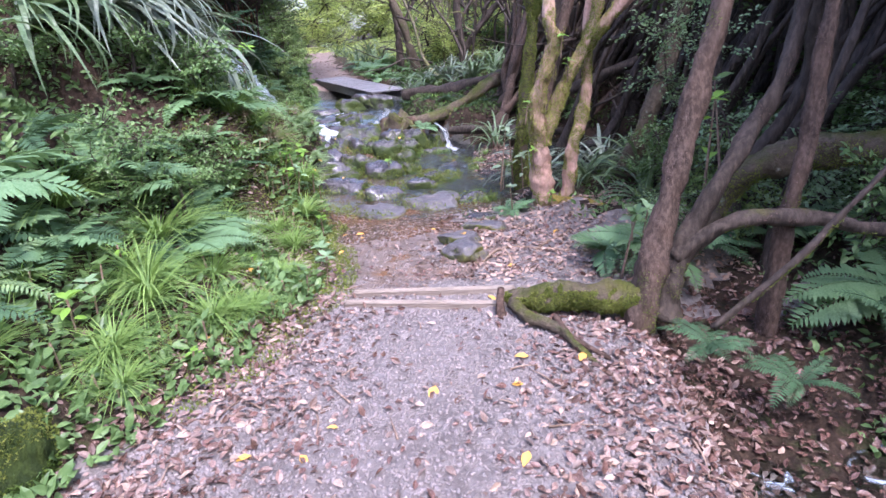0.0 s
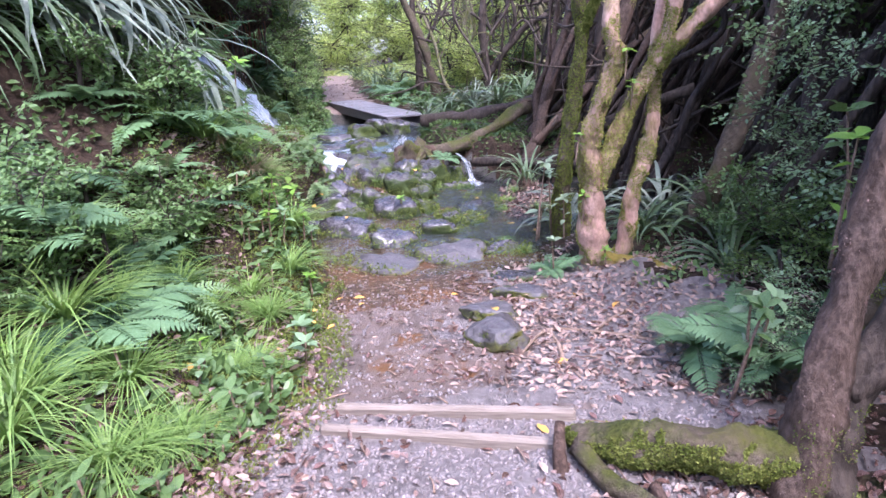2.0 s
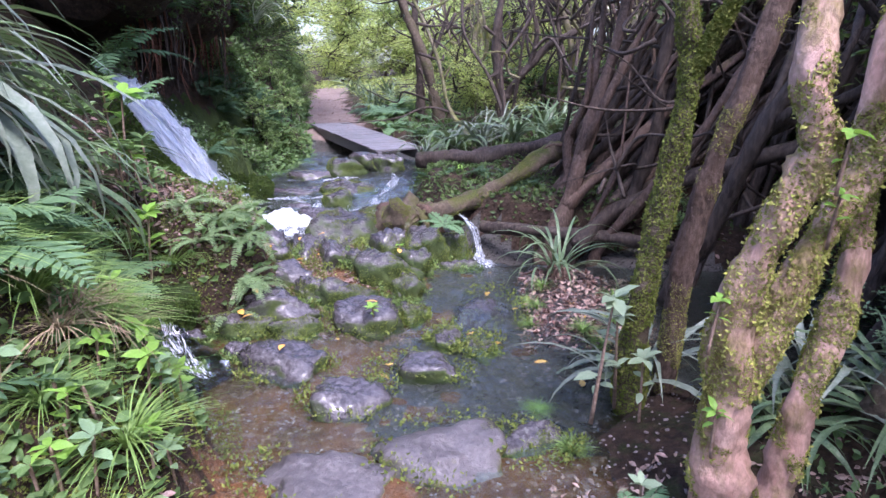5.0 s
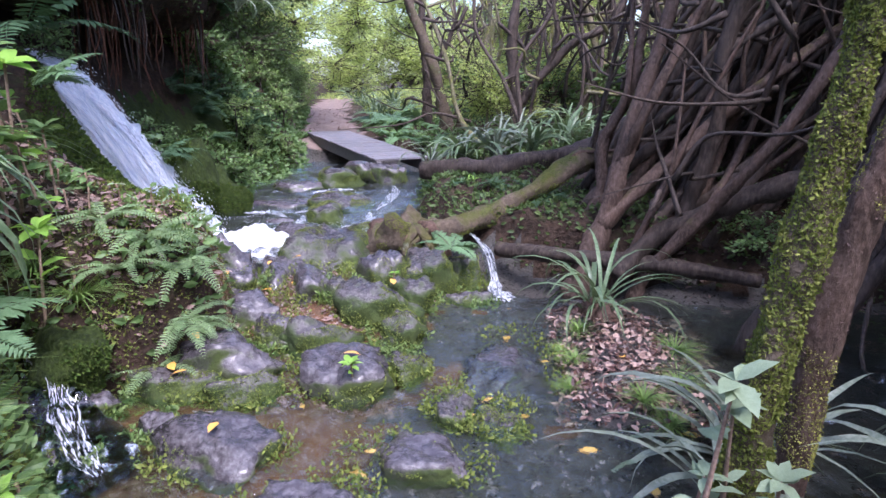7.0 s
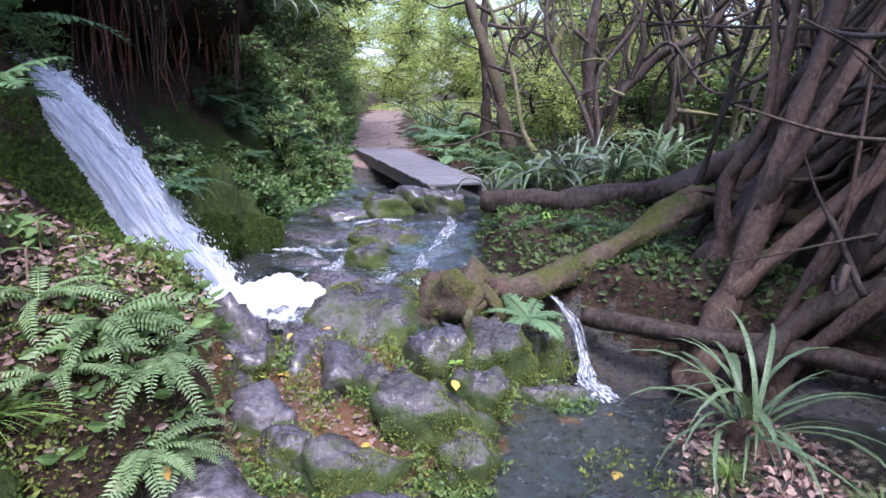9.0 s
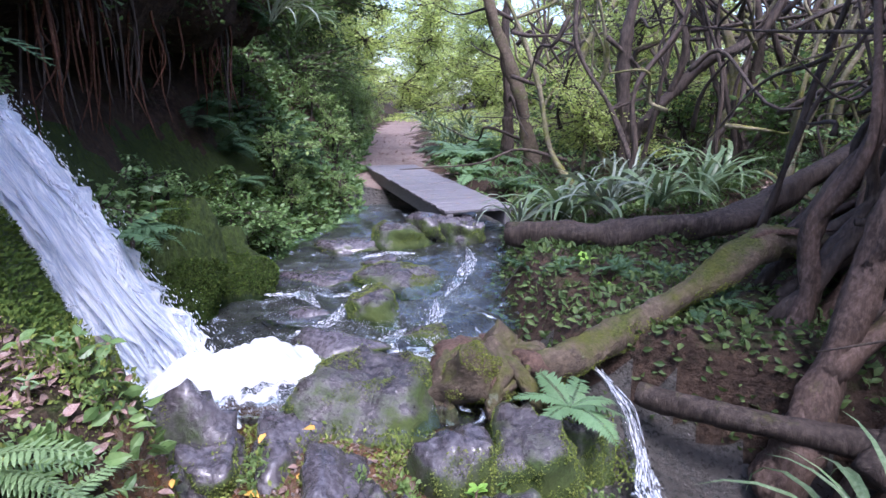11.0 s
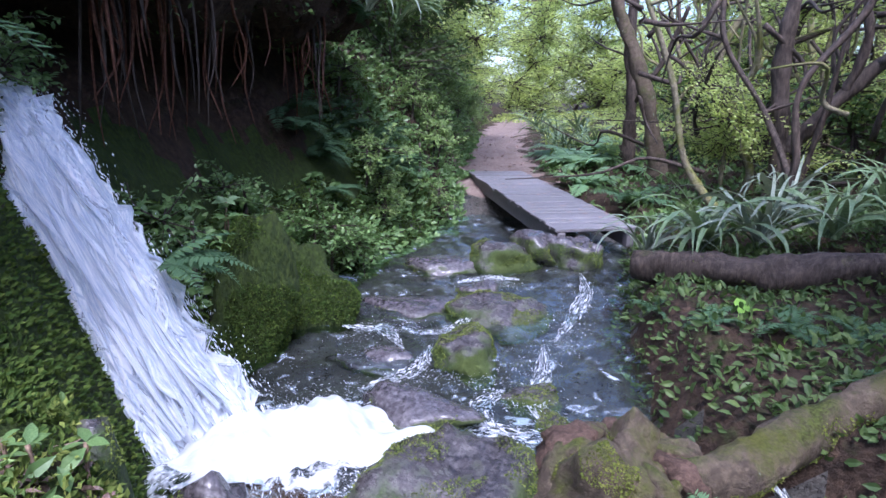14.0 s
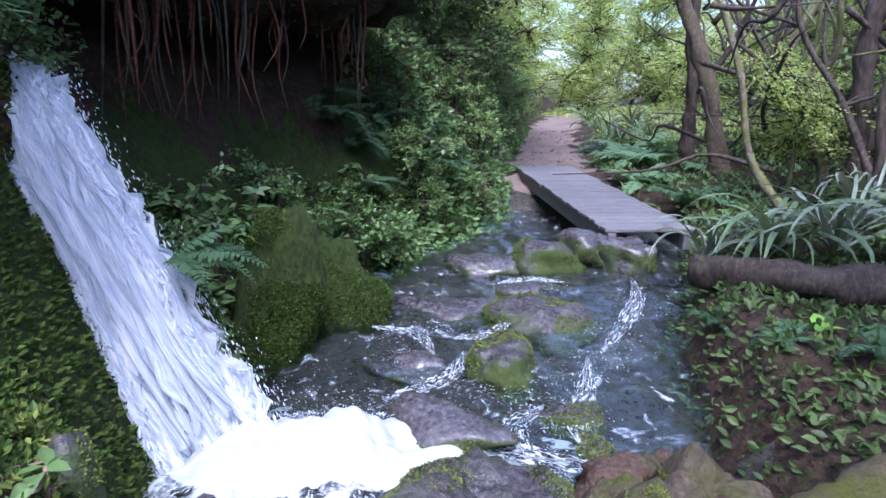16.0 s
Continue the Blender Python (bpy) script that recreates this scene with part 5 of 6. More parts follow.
part("trunk", tube_mesh("trunk", [(1.5, 9.1, -0.1), (1.83, 9.3, 0.2), (2.3, 9.2, 0.5), (2.7, 9.0, 0.72), (3.4, 8.8, 1.0)], [0.08, 0.09, 0.085, 0.08], M["darkbark"], n=30, segs=10), log4)
stump = tagged(new("tree_stump"), "rotting brown stump wrapped in moss above the pool", "stump")
stump.matrix_basis = pose(-0.3, 9.3, 0.05)
part("stump_body", rock_mesh("stump_body", (0.32, 0.27, 0.26), 91, M["mossbark"], 0.2, 0.15, 0.8, hard=5), stump)
for k in range(20):
    a = k * 2.4 + 0.3
    b = a + g.normal(0, 0.5)
    r0 = g.uniform(0.02, 0.055)
    part("root", tube_mesh("root", [(0.12 * math.cos(a), 0.1 * math.sin(a), 0.2), (0.24 * math.cos(a), 0.2 * math.sin(a), 0.17), (0.33 * math.cos(b), 0.29 * math.sin(b), 0.02), (0.38 * math.cos(b + 0.2), 0.36 * math.sin(b + 0.2), -0.15), (0.42 * math.cos(b), 0.4 * math.sin(b), -0.35)],
                           [r0 * 0.7, r0 * 1.3, r0 * 1.1, r0, r0 * 0.6], M["root" if k % 2 else "mossbark"], n=22, segs=8, seed=k, rough=0.2), stump)
fern(0.14, 9.0, 0.14, 0.36, 7, "fern", "blue-green fern drooping from the mossy stump", 3, group="")

def main_part(thing):
    return max(thing.children, key=lambda o: len(o.data.vertices))


for ob, n, sz, side, top, thr in ((main_part(arch), 30000, 0.016, 0.3, 0.75, 0.5), (main_part(root1), 70000, 0.012, 0.55, 0.95, 0.3), (main_part(log1), 26000, 0.015, 0.5, 0.85, 0.45), (main_part(stump), 42000, 0.013, 0.5, 0.4, 0.5), (main_part(log2), 9000, 0.018, 0.1, 0.4, 0.5)):
    moss_on(ob, n, sz, side, top, thr, seed=int(n + sz * 1000), mat="limemoss" if n >= 26000 and ob.name.startswith(("root", "trunk", "stump")) else "mossleaf")

# fibrous root clump carrying a flax plant
clump = tagged(new("root_clump"), "brown fibrous root clump strewn with yellow leaves", "root")
clump.matrix_basis = pose(1.22, 8.2, -0.3)
part("clump_body", rock_mesh("clump_body", (0.2, 0.2, 0.22), 93, M["root"], 0.2, 0.3, 0.25, 3), clump)
for k in range(26):
    a = g.uniform(0, 6.28)
    part("root", tube_mesh("root", [(0.08 * math.cos(a), 0.08 * math.sin(a), 0.2), (0.18 * math.cos(a), 0.18 * math.sin(a), 0.05), (0.24 * math.cos(a + 0.3), 0.24 * math.sin(a + 0.3), -0.25)], [0.014, 0.016, 0.008], M["root"], n=8, segs=5, seed=k), clump)
strap_tuft(1.25, 8.25, -0.1, 0.85, 38, "flax", "dark green arching flax growing on a root clump", seed=1)

# ---- flax and strap-leaved plants ----
FLAX = [(-0.05, 12.2, 0.5, 0.95, 34), (0.35, 12.4, 0.55, 1.0, 34), (0.85, 12.6, 0.6, 1.0, 34), (-0.5, 12.15, 0.42, 0.7, 26), (1.3, 12.9, 0.7, 0.95, 28), (0.6, 13.4, 0.6, 1.0, 28), (1.6, 13.6, 0.7, 1.0, 26)]
for k, (x, y, z, s, n) in enumerate(FLAX):
    strap_tuft(x, y, z, s, n, "silver" if k % 2 else "wide", "silvery green flax tuft on the mossy bank", seed=k + 10)
for k, (x, y, s) in enumerate([(2.75, 5.75, 1.0), (2.4, 6.1, 0.9), (2.2, 5.85, 0.7), (3.2, 6.4, 1.0), (2.6, 4.9, 0.7)]):
    strap_tuft(x, y, zz(x, y), s, 30, "silver" if k % 2 else "wide", "arching flax with silvery undersides under the trees", seed=k + 30)
strap_tuft(1.55, 6.45, -0.2, 0.8, 16, "silver", "pale strap leaves at the tree foot", seed=41)
# long drooping leaves over the bank
for k, (x, y, s) in enumerate([(-2.45, 5.0, 1.4), (-2.3, 5.7, 1.45), (-2.4, 6.3, 1.25), (-2.9, 5.4, 1.6), (-2.85, 6.1, 1.5), (-2.6, 4.4, 1.3), (-2.55, 5.4, 1.5)]):
    strap_tuft(x, y, zz(x, y) + 0.1, s, 56, "silver" if k in (0, 1, 3, 6) else "flax", "large drooping silvery flax hanging over the bank", seed=k + 50, lean=(-80, 40), pitch=(-65, -15))
strap_tuft(-2.35, 3.1, zz(-2.35, 3.1), 1.1, 26, "wide", "upright yellow-green flax on the bank", seed=60)
strap_tuft(-2.1, 1.7, zz(-2.1, 1.7), 1.1, 24, "wide", "pale arching strap-leaved plant on the bank", seed=61)
strap_tuft(-2.75, 11.5, 2.3, 0.7, 20, "silver", "pale strap leaves hanging from the overhang", seed=62, lean=(-70, 30))
strap_tuft(-2.9, 12.3, 2.3, 0.7, 18, "flax", "strap leaves hanging from the overhang", seed=63, lean=(-70, 30))
strap_tuft(0.1, 10.75, 0.3, 0.35, 12, "wide", "small grassy strap plant hanging below the log", seed=64)

# ---- bridge ----
bridge = tagged(new("footbridge"), "narrow weathered grey plank footbridge over the stream", "bridge")
B0, B1, BW = Vector((-1.02, 12.88, 0.42)), Vector((-3.15, 15.95, 0.58)), 0.86
bridge.matrix_basis = Matrix.Translation(B0)
run = B1 - B0
length = run.length
ahead = run.normalized()
right = ahead.cross(Vector((0, 0, 1))).normalized()
frame_m = Matrix((right, ahead, right.cross(ahead))).transposed().to_4x4()


def board(name, sx, sy, sz, mat, bevel=0.006):
    bm = bmesh.new()
    bmesh.ops.create_cube(bm, size=1)
    bmesh.ops.scale(bm, vec=(sx, sy, sz), verts=bm.verts)
    bmesh.ops.bevel(bm, geom=bm.edges, offset=bevel, segments=1, affect="EDGES")
    me = bpy.data.meshes.new(name)
    bm.to_mesh(me)
    bm.free()
    me.materials.append(M[mat])
    return me


plank_me = board("plank", BW, 0.135, 0.035, "plank")
count = int(length / 0.145)
for k in range(count):
    part("plank", plank_me, bridge, frame_m @ pose(g.normal(0, 0.006), 0.07 + k * 0.145, -0.02 + g.normal(0, 0.002), 0, 0, g.normal(0, 0.5)))
for s in (-1, 1):
    part("bearer", board("bearer", 0.08, length, 0.16, "plank"), bridge, frame_m @ pose(s * (BW / 2 - 0.07), length / 2, -0.12))

# ---- timber edging in the path ----
for k, (x0, y0, x1, y1, h) in enumerate([(0.24, 2.89, 1.29, 2.9, 0.012), (0.22, 2.73, 1.24, 2.67, 0.015)]):
    e = tagged(new("timber_edging"), "pale worn timber board set across the path", "board", "timber edging")
    d = Vector((x1 - x0, y1 - y0, 0))
    e.matrix_basis = pose((x0 + x1) / 2, (y0 + y1) / 2, h - 0.06, 0, 0, math.degrees(math.atan2(d.y, d.x)))
    part("board", board("board", d.length, 0.045, 0.14, "edging", 0.012), e)
peg = tagged(new("wooden_peg"), "short broken wooden peg by the timber edging", "peg")
part("peg", tube_mesh("peg", [(1.2, 2.5, -0.05), (1.19, 2.56, 0.04), (1.2, 2.66, 0.11)], [0.028, 0.025, 0.018], M["root"], n=10, segs=8), peg)

# ---- roots and ferns hanging under the overhang behind the waterfall ----
for k in range(60):
    y = g.choice([9.5, 9.95, 10.3, 10.9, 11.6]) + g.normal(0, 0.12)
    foot = float(np.interp(y, LAND[:, 0], LAND[:, 1]))
    x, top, L = foot - g.uniform(0.3, 0.75), 2.2, g.uniform(0.3, 0.95)
    r = tagged(new("hanging_root"), "reddish-brown fibrous root hanging from the earth overhang", "root", "hanging roots")
    part("root", tube_mesh("root", [(x - 0.03, y, top + 0.15), (x, y + g.normal(0, 0.02), top - 0.05), (x + g.normal(0, 0.03), y + g.normal(0, 0.03), top - L * 0.6), (x + g.normal(0, 0.04), y + g.normal(0, 0.05), top - L)],
         [0.014, 0.011, 0.008, 0.003], M["redroot" if k % 3 else "darkbark"], n=12, segs=5, seed=k), r)
lip = [(float(np.interp(y, LAND[:, 0], LAND[:, 1])) - 0.72 + 0.1 * math.sin(3 * y), y, 2.62 + 0.06 * math.sin(4.1 * y)) for y in np.arange(8.7, 12.9, 0.35)]
overhang = tagged(new("earth_overhang", tube_mesh("earth_overhang", lip, [0.3, 0.52, 0.55, 0.55, 0.5, 0.3], M["soil"], n=70, segs=22, rough=0.09, seed=3)), "dark earth overhang above the waterfall alcove", "overhang", kind="structure")
# extra tube added to close the gap that let sun in behind the lip
tagged(new("earth_overhang", tube_mesh("earth_overhang", [(x - 0.6, y, z - 0.02) for x, y, z in lip], [0.4, 0.52, 0.52, 0.52, 0.5, 0.35], M["soil"], n=60, segs=20, rough=0.07, seed=6)), "earth fill added behind the lip to keep light out of the alcove", "overhang", kind="structure")
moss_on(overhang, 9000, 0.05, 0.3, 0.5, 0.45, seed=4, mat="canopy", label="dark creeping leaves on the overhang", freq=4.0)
for k in range(24):
    y = 8.9 + 0.155 * k
    foot = float(np.interp(y, LAND[:, 0], LAND[:, 1]))
    fern(foot - g.uniform(0.22, 0.5), y, g.uniform(2.3, 2.6), g.uniform(0.3, 0.5), 5, "dark", "dark fern drooping from the overhang", k + 700, (-85, 40), "overhang ferns")
for k in range(12):
    y = g.uniform(11.6, 13.2)
    foot = float(np.interp(y, LAND[:, 0], LAND[:, 1]))
    x = foot - g.uniform(0.3, 0.9)
    fern(x, y, zz(x, y) + 0.03, g.uniform(0.35, 0.6), 8, "dark", "dark fern drooping over the shaded earth bank", k + 760, (-85, 50), "overhang ferns")
for k in range(7):
    y = 9.6 + 0.5 * k
    foot = float(np.interp(y, LAND[:, 0], LAND[:, 1]))
    leaf_at = (foot - 0.45 + g.normal(0, 0.1), y, 2.75 + g.normal(0, 0.1))
    b = tagged(new("leafy_branch"), "dark leafy branch overhanging the waterfall alcove", "branch", "overhanging branches")
    spray(*leaf_at, 0.75, "canopy", b, k)

# ---- ferns, grasses and seedlings along the banks ----
for k, (x, y, s, n, kind) in enumerate([(-1.55, 3.3, 0.75, 9, "fern"), (-1.75, 2.2, 0.8, 9, "fern"), (-1.3, 2.5, 0.6, 8, "dark"), (-1.35, 1.6, 0.6, 9, "dark"),
                                        (-1.45, 0.9, 0.6, 8, "dark"), (-1.75, 6.3, 0.6, 8, "fern"), (-2.0, 5.9, 0.7, 8, "dark"), (-2.2, 6.5, 0.6, 8, "fern")]):
    fern(x, y, zz(x, y), s, n, kind, "leafy green fern growing on the bank", k)
for k, (x, y, s) in enumerate([(-1.2, 7.2, 0.4), (-1.25, 7.4, 0.42), (-1.15, 7.12, 0.36), (-1.3, 7.02, 0.38), (-1.42, 7.3, 0.45), (-1.48, 7.1, 0.42), (-1.18, 7.32, 0.32), (-1.65, 7.25, 0.4)]):
    fern(x, y, zz(x, y) + 0.03, s, 14, "narrow", "drooping hard fern with narrow leathery fronds on the bank", k + 40, (-95, 65), "hard ferns")
for k, (x, y, dz, s) in enumerate([(-1.85, 6.85, 0.0, 0.7), (-1.95, 7.05, 0.0, 0.75), (-2.15, 7.25, 0.0, 0.7), (-1.75, 7.0, 0.0, 0.55), (-1.7, 6.8, 0.0, 0.5), (-2.05, 6.8, 0.0, 0.8), (-1.85, 7.2, 0.0, 0.45)]):
    seedling(x, y, zz(x, y) + dz, s, 22, "limeleaf" if k % 3 == 1 else "leaf", "broad-leaved plant with large glossy leaves on the bank", k + 900, leaf=0.16 / s ** 0.5)
fern(-2.62, 8.05, 1.74, 0.9, 4, "dark", "large dark fern frond hanging over the waterfall", 60, (-80, 30), "")
fern(-2.3, 7.7, 1.42, 0.42, 5, "fern", "grey-green fern hanging above the waterfall", 61, (-80, 35), "")
fern(-2.3, 8.9, 0.85, 0.5, 6, "dark", "small dark fern on the wet rock", 62, (-60, 40))
for k, (x, y, z, s, kind) in enumerate([(2.25, 2.15, 0.0, 0.32, "dark"), (2.6, 1.95, -0.1, 0.32, "dark"), (2.0, 3.6, 0.0, 0.46, "fern"), (2.3, 3.3, 0.05, 0.55, "fern"), (2.35, 4.1, -0.05, 0.34, "fern"), (3.3, 2.3, 0.0, 0.55, "dark"),
                                        (3.5, 2.7, 0.0, 0.7, "fern"), (2.7, 3.6, 0.0, 0.6, "dark"), (3.4, 3.9, 0.0, 0.8, "fern"), (3.6, 1.6, 0.0, 0.8, "dark"), (1.35, 5.15, -0.15, 0.3, "fern"), (-2.0, 16.6, 0.5, 0.9, "fern"),
                                        (-1.7, 17.2, 0.5, 1.0, "fern"), (-2.3, 17.8, 0.55, 1.0, "fern"), (-1.6, 15.4, 0.45, 0.6, "fern"), (-0.9, 14.4, 0.4, 0.7, "dark"), (2.0, 10.9, 0.3, 0.6, "dark")]):
    fern(x, y, max(z, zz(x, y)), s, 9, kind, "spreading fern under the trees", k + 80)
for k, (x, y, s) in enumerate([(-1.05, 3.0, 0.6), (-0.85, 2.45, 0.55), (-1.25, 3.4, 0.55), (-0.6, 2.75, 0.4), (-0.45, 2.35, 0.38), (-1.5, 2.8, 0.55), (-1.1, 5.1, 0.5), (-1.32, 5.3, 0.55), (-1.0, 5.35, 0.42), (-1.25, 4.95, 0.5), (-0.85, 4.8, 0.3), (-1.45, 5.1, 0.5), (-0.3, 3.3, 0.28), (-1.0, 3.9, 0.4)]):
    grass_tuft(x, y, zz(x, y), s, "grass", "bright green arching grass tuft on the bank", k)
for k, (x, y, s) in enumerate([(1.05, 7.55, 0.16), (1.0, 7.3, 0.15), (1.35, 7.1, 0.2), (1.6, 7.4, 0.22), (1.7, 7.9, 0.25), (1.45, 6.95, 0.18), (1.1, 7.95, 0.18), (0.98, 7.75, 0.14), (1.0, 6.15, 0.15), (1.15, 5.75, 0.16)]):
    grass_tuft(x, y, zz(x, y), s, "grass", "short bright grass beside the stones", k + 80)
for k, (x, y, z) in enumerate([(1.5, 5.05, 0.75), (1.82, 5.05, 1.32), (1.9, 5.2, 1.1), (1.58, 5.1, 0.3)]):
    seedling(x, y, z, 0.16, 8, "limeleaf", "fresh leafy shoot sprouting from the tree trunk", k + 1700, leaf=0.42, name="leafy_shoot")
strap_tuft(1.75, 6.75, zz(1.75, 6.75), 0.9, 22, "silver", "pale arching strap leaves beside the stream", seed=42)
for k, (x, y, s) in enumerate([(-0.95, 5.05, 0.28), (-1.05, 5.25, 0.3), (-1.12, 4.95, 0.28), (-0.9, 5.3, 0.24)]):
    grass_tuft(x, y, zz(x, y) + 0.05, s, "straw", "dead straw-coloured grass skirt on the bank", k)
for k, (x, y, s) in enumerate([(-2.6, 18.6, 0.9), (-3.0, 19.5, 1.0), (-2.2, 19.2, 1.0), (-3.4, 20.6, 1.0), (-2.8, 21.0, 1.1), (-4.2, 23.0, 1.1), (-3.2, 22.6, 1.2), (-5.0, 25.0, 1.2)]):
    strap_tuft(x, y, zz(x, y), s, 26, "flax", "bright grassy clump beside the far path", seed=k + 200, name="grass_clump", group="far grass clumps")
for k in range(56):
    y = g.uniform(0.6, 6.8)
    foot = np.interp(y, LAND[:, 0], LAND[:, 1])
    x = foot - g.uniform(0.75, 2.0)
    if y > 6.7:
        continue
    fern(x, y, zz(x, y), g.uniform(0.35, 0.7), 8, ("fern", "dark", "narrow")[k % 3], "green fern among the bank plants", k + 400)
for k in range(44):
    y = g.uniform(1.5, 7.2)
    foot = np.interp(y, LAND[:, 0], LAND[:, 1])
    x = foot - g.uniform(0.05, 1.1)
    grass_tuft(x, y, zz(x, y), g.uniform(0.2, 0.42), "grass", "small arching grass tuft on the bank", k + 40)
for k in range(95):
    y = g.uniform(1.5, 8.0)
    foot = np.interp(y, LAND[:, 0], LAND[:, 1])
    x = foot - abs(g.normal(0.35, 0.5))
    seedling(x, y, zz(x, y), g.uniform(0.07, 0.17), int(g.integers(4, 8)), ("leaf", "leaf", "leaf", "limeleaf", "paleleaf")[int(g.integers(5))], "small broad-leaved seedling on the bank", k, leaf=0.6)
for k in range(18):
    y = 4.5 + 0.07 * k
    x = float(np.interp(y, LAND[:, 0], LAND[:, 1])) - g.uniform(-0.02, 0.35)
    seedling(x, y, zz(x, y), g.uniform(0.14, 0.26), 9, ("limeleaf", "leaf", "limeleaf", "paleleaf")[k % 4], "fresh broad-leaved plant at the foot of the bank", k + 1500, leaf=0.42)
SEED = [(1.27, 5.95, -0.12, 0.68, "whiteleaf"), (1.37, 5.15, -0.15, 0.24, "whiteleaf"), (1.42, 6.12, -0.12, 0.55, "whiteleaf"), (1.52, 5.95, -0.12, 0.36, "whiteleaf"), (1.3, 6.1, -0.15, 0.3, "whiteleaf"), (2.1, 3.25, 0.0, 0.4, "whiteleaf"), (2.0, 3.1, 0.0, 0.42, "leaf"), (2.15, 3.3, 0.0, 0.4, "paleleaf"), (1.75, 5.0, -0.1, 0.16, "limeleaf"),
        (-0.2, 8.25, 0.0, 0.12, "limeleaf"), (-0.15, 7.0, -0.15, 0.18, "limeleaf"), (2.8, 4.0, 0.3, 0.7, "limeleaf"), (3.0, 4.2, 0.3, 0.8, "leaf")]
for k, (x, y, z, s, kind) in enumerate(SEED):
    seedling(x, y, z, s, 11, kind, "broad-leaved plant with pale glossy leaves", k + 500, leaf=0.16 / s ** 0.5)
for k, (x, y, z, s) in enumerate([(0.2, 10.72, 0.12, 0.3), (0.42, 10.6, 0.05, 0.26)]):
    seedling(x, y, z, s, 4, "limeleaf", "plant with a few large fresh green leaves on the dark bank", k + 560, leaf=0.62)
for k in range(10):
    y = 10.0 + 0.08 * k
    foot = float(np.interp(y, LAND[:, 0], LAND[:, 1]))
    x = foot - 0.05 - 0.35 * (k % 4) / 3
    seedling(x, y, zz(x, y), 0.3 + 0.04 * (k % 3), 13, "paleleaf" if k % 3 == 0 else "leaf", "leafy plant with bluish green leaves under the overhang", k + 580, leaf=0.36)
for k in range(60):
    y = g.uniform(9.6, 24)
    foot = np.interp(y, LAND[:, 0], LAND[:, 1])
    x = foot - g.uniform(0.05, 0.9)
    if y < 12.3 and 0.6 < zz(x, y) < 2.6:
        continue
    shrub(x, y, zz(x, y), g.uniform(0.5, 0.9), "mid" if y > 11.6 else "shrub", "leafy shrub clinging to the steep bank", k)
for k in range(30):
    y = g.uniform(3.0, 9.0)
    foot = np.interp(y, LAND[:, 0], LAND[:, 1])
    x = foot - g.uniform(0.9, 2.6)
    shrub(x, y, zz(x, y), g.uniform(0.4, 0.75), "shrub", "leafy undergrowth shrub on the bank", k + 60)
for k in range(40):
    x, y = g.uniform(2.4, 6.0), g.uniform(2.6, 14)
    if (6 < y < 9 and x < 3) or (y < 4 and x < 3.2):
        continue
    shrub(x, y, zz(x, y), g.uniform(0.5, 1.0), "shrub" if k % 4 else "grey", "understorey shrub in the thicket", k + 120)
for k, (x, y, z, s) in enumerate([(2.55, 4.4, 1.5, 0.8), (2.6, 4.5, 1.1, 0.8), (2.75, 4.7, 1.8, 0.8), (2.3, 4.9, 2.1, 0.8), (2.9, 4.3, 1.4, 0.8)]):
    sp = tagged(new("hanging_branch"), "hanging branch with small grey-green leaves", "branch", "hanging branches")
    spray(x, y, z, s, "grey", sp, k)

for k, (x, y, sz, kind) in enumerate([(2.45, 3.75, 0.42, "grey"), (2.7, 4.35, 0.5, "mid"), (3.0, 4.7, 0.7, "mid"), (3.1, 3.6, 0.55, "mid"), (3.3, 4.3, 1.0, "grey"), (2.75, 5.2, 0.7, "shrub"), (3.5, 3.0, 0.8, "shrub"), (3.8, 3.7, 1.0, "grey"), (2.2, 3.2, 0.4, "grey"), (3.9, 5.0, 1.0, "shrub"), (3.3, 5.4, 0.9, "grey")]):
    shrub(x, y, zz(x, y), sz, kind, "leafy shrub with bright leaves between the leaning trunks", k + 800, n=3)
for k in range(8):
    x, y = g.uniform(-0.55, 1.3), g.uniform(9.9, 11.3)
    if x > np.interp(y, LAND[:, 0], LAND[:, 3]) + 0.05:
        fern(x, y, zz(x, y), g.uniform(0.22, 0.4), 8, "dark", "small dark fern on the shaded stream bank", k + 620, group="stream bank ferns")
MORE = [(-1.35, 8.25, 0.12, 0.18, 0.16, 0.2, 30), (-0.6, 8.2, 0.1, 0.14, 0.14, 0.2, 10), (-1.75, 7.4, 0.1, 0.22, 0.16, 0.2, 0), (-1.45, 6.75, -0.08, 0.16, 0.12, 0.16, 20), (-1.5, 7.6, 0.05, 0.16, 0.14, 0.18, 5), (-0.1, 8.3, 0.1, 0.16, 0.16, 0.25, 0),
        (-0.85, 7.6, 0.02, 0.14, 0.12, 0.16, 0), (-0.05, 7.75, 0.0, 0.16, 0.14, 0.2, 20), (0.3, 8.6, -0.12, 0.2, 0.14, 0.2, 0), (-1.0, 6.6, -0.12, 0.12, 0.1, 0.12, 0), (-1.25, 6.3, -0.14, 0.12, 0.1, 0.1, 0)]
for k, r in enumerate(MORE):
    rock(*r, k + 120, M["rock" if k % 3 == 0 else "mossrock"], "small wet rock wedged among the stream boulders", "small wedged rocks", tilt=(20 * math.sin(k * 2.9), 18 * math.cos(k * 1.3)))

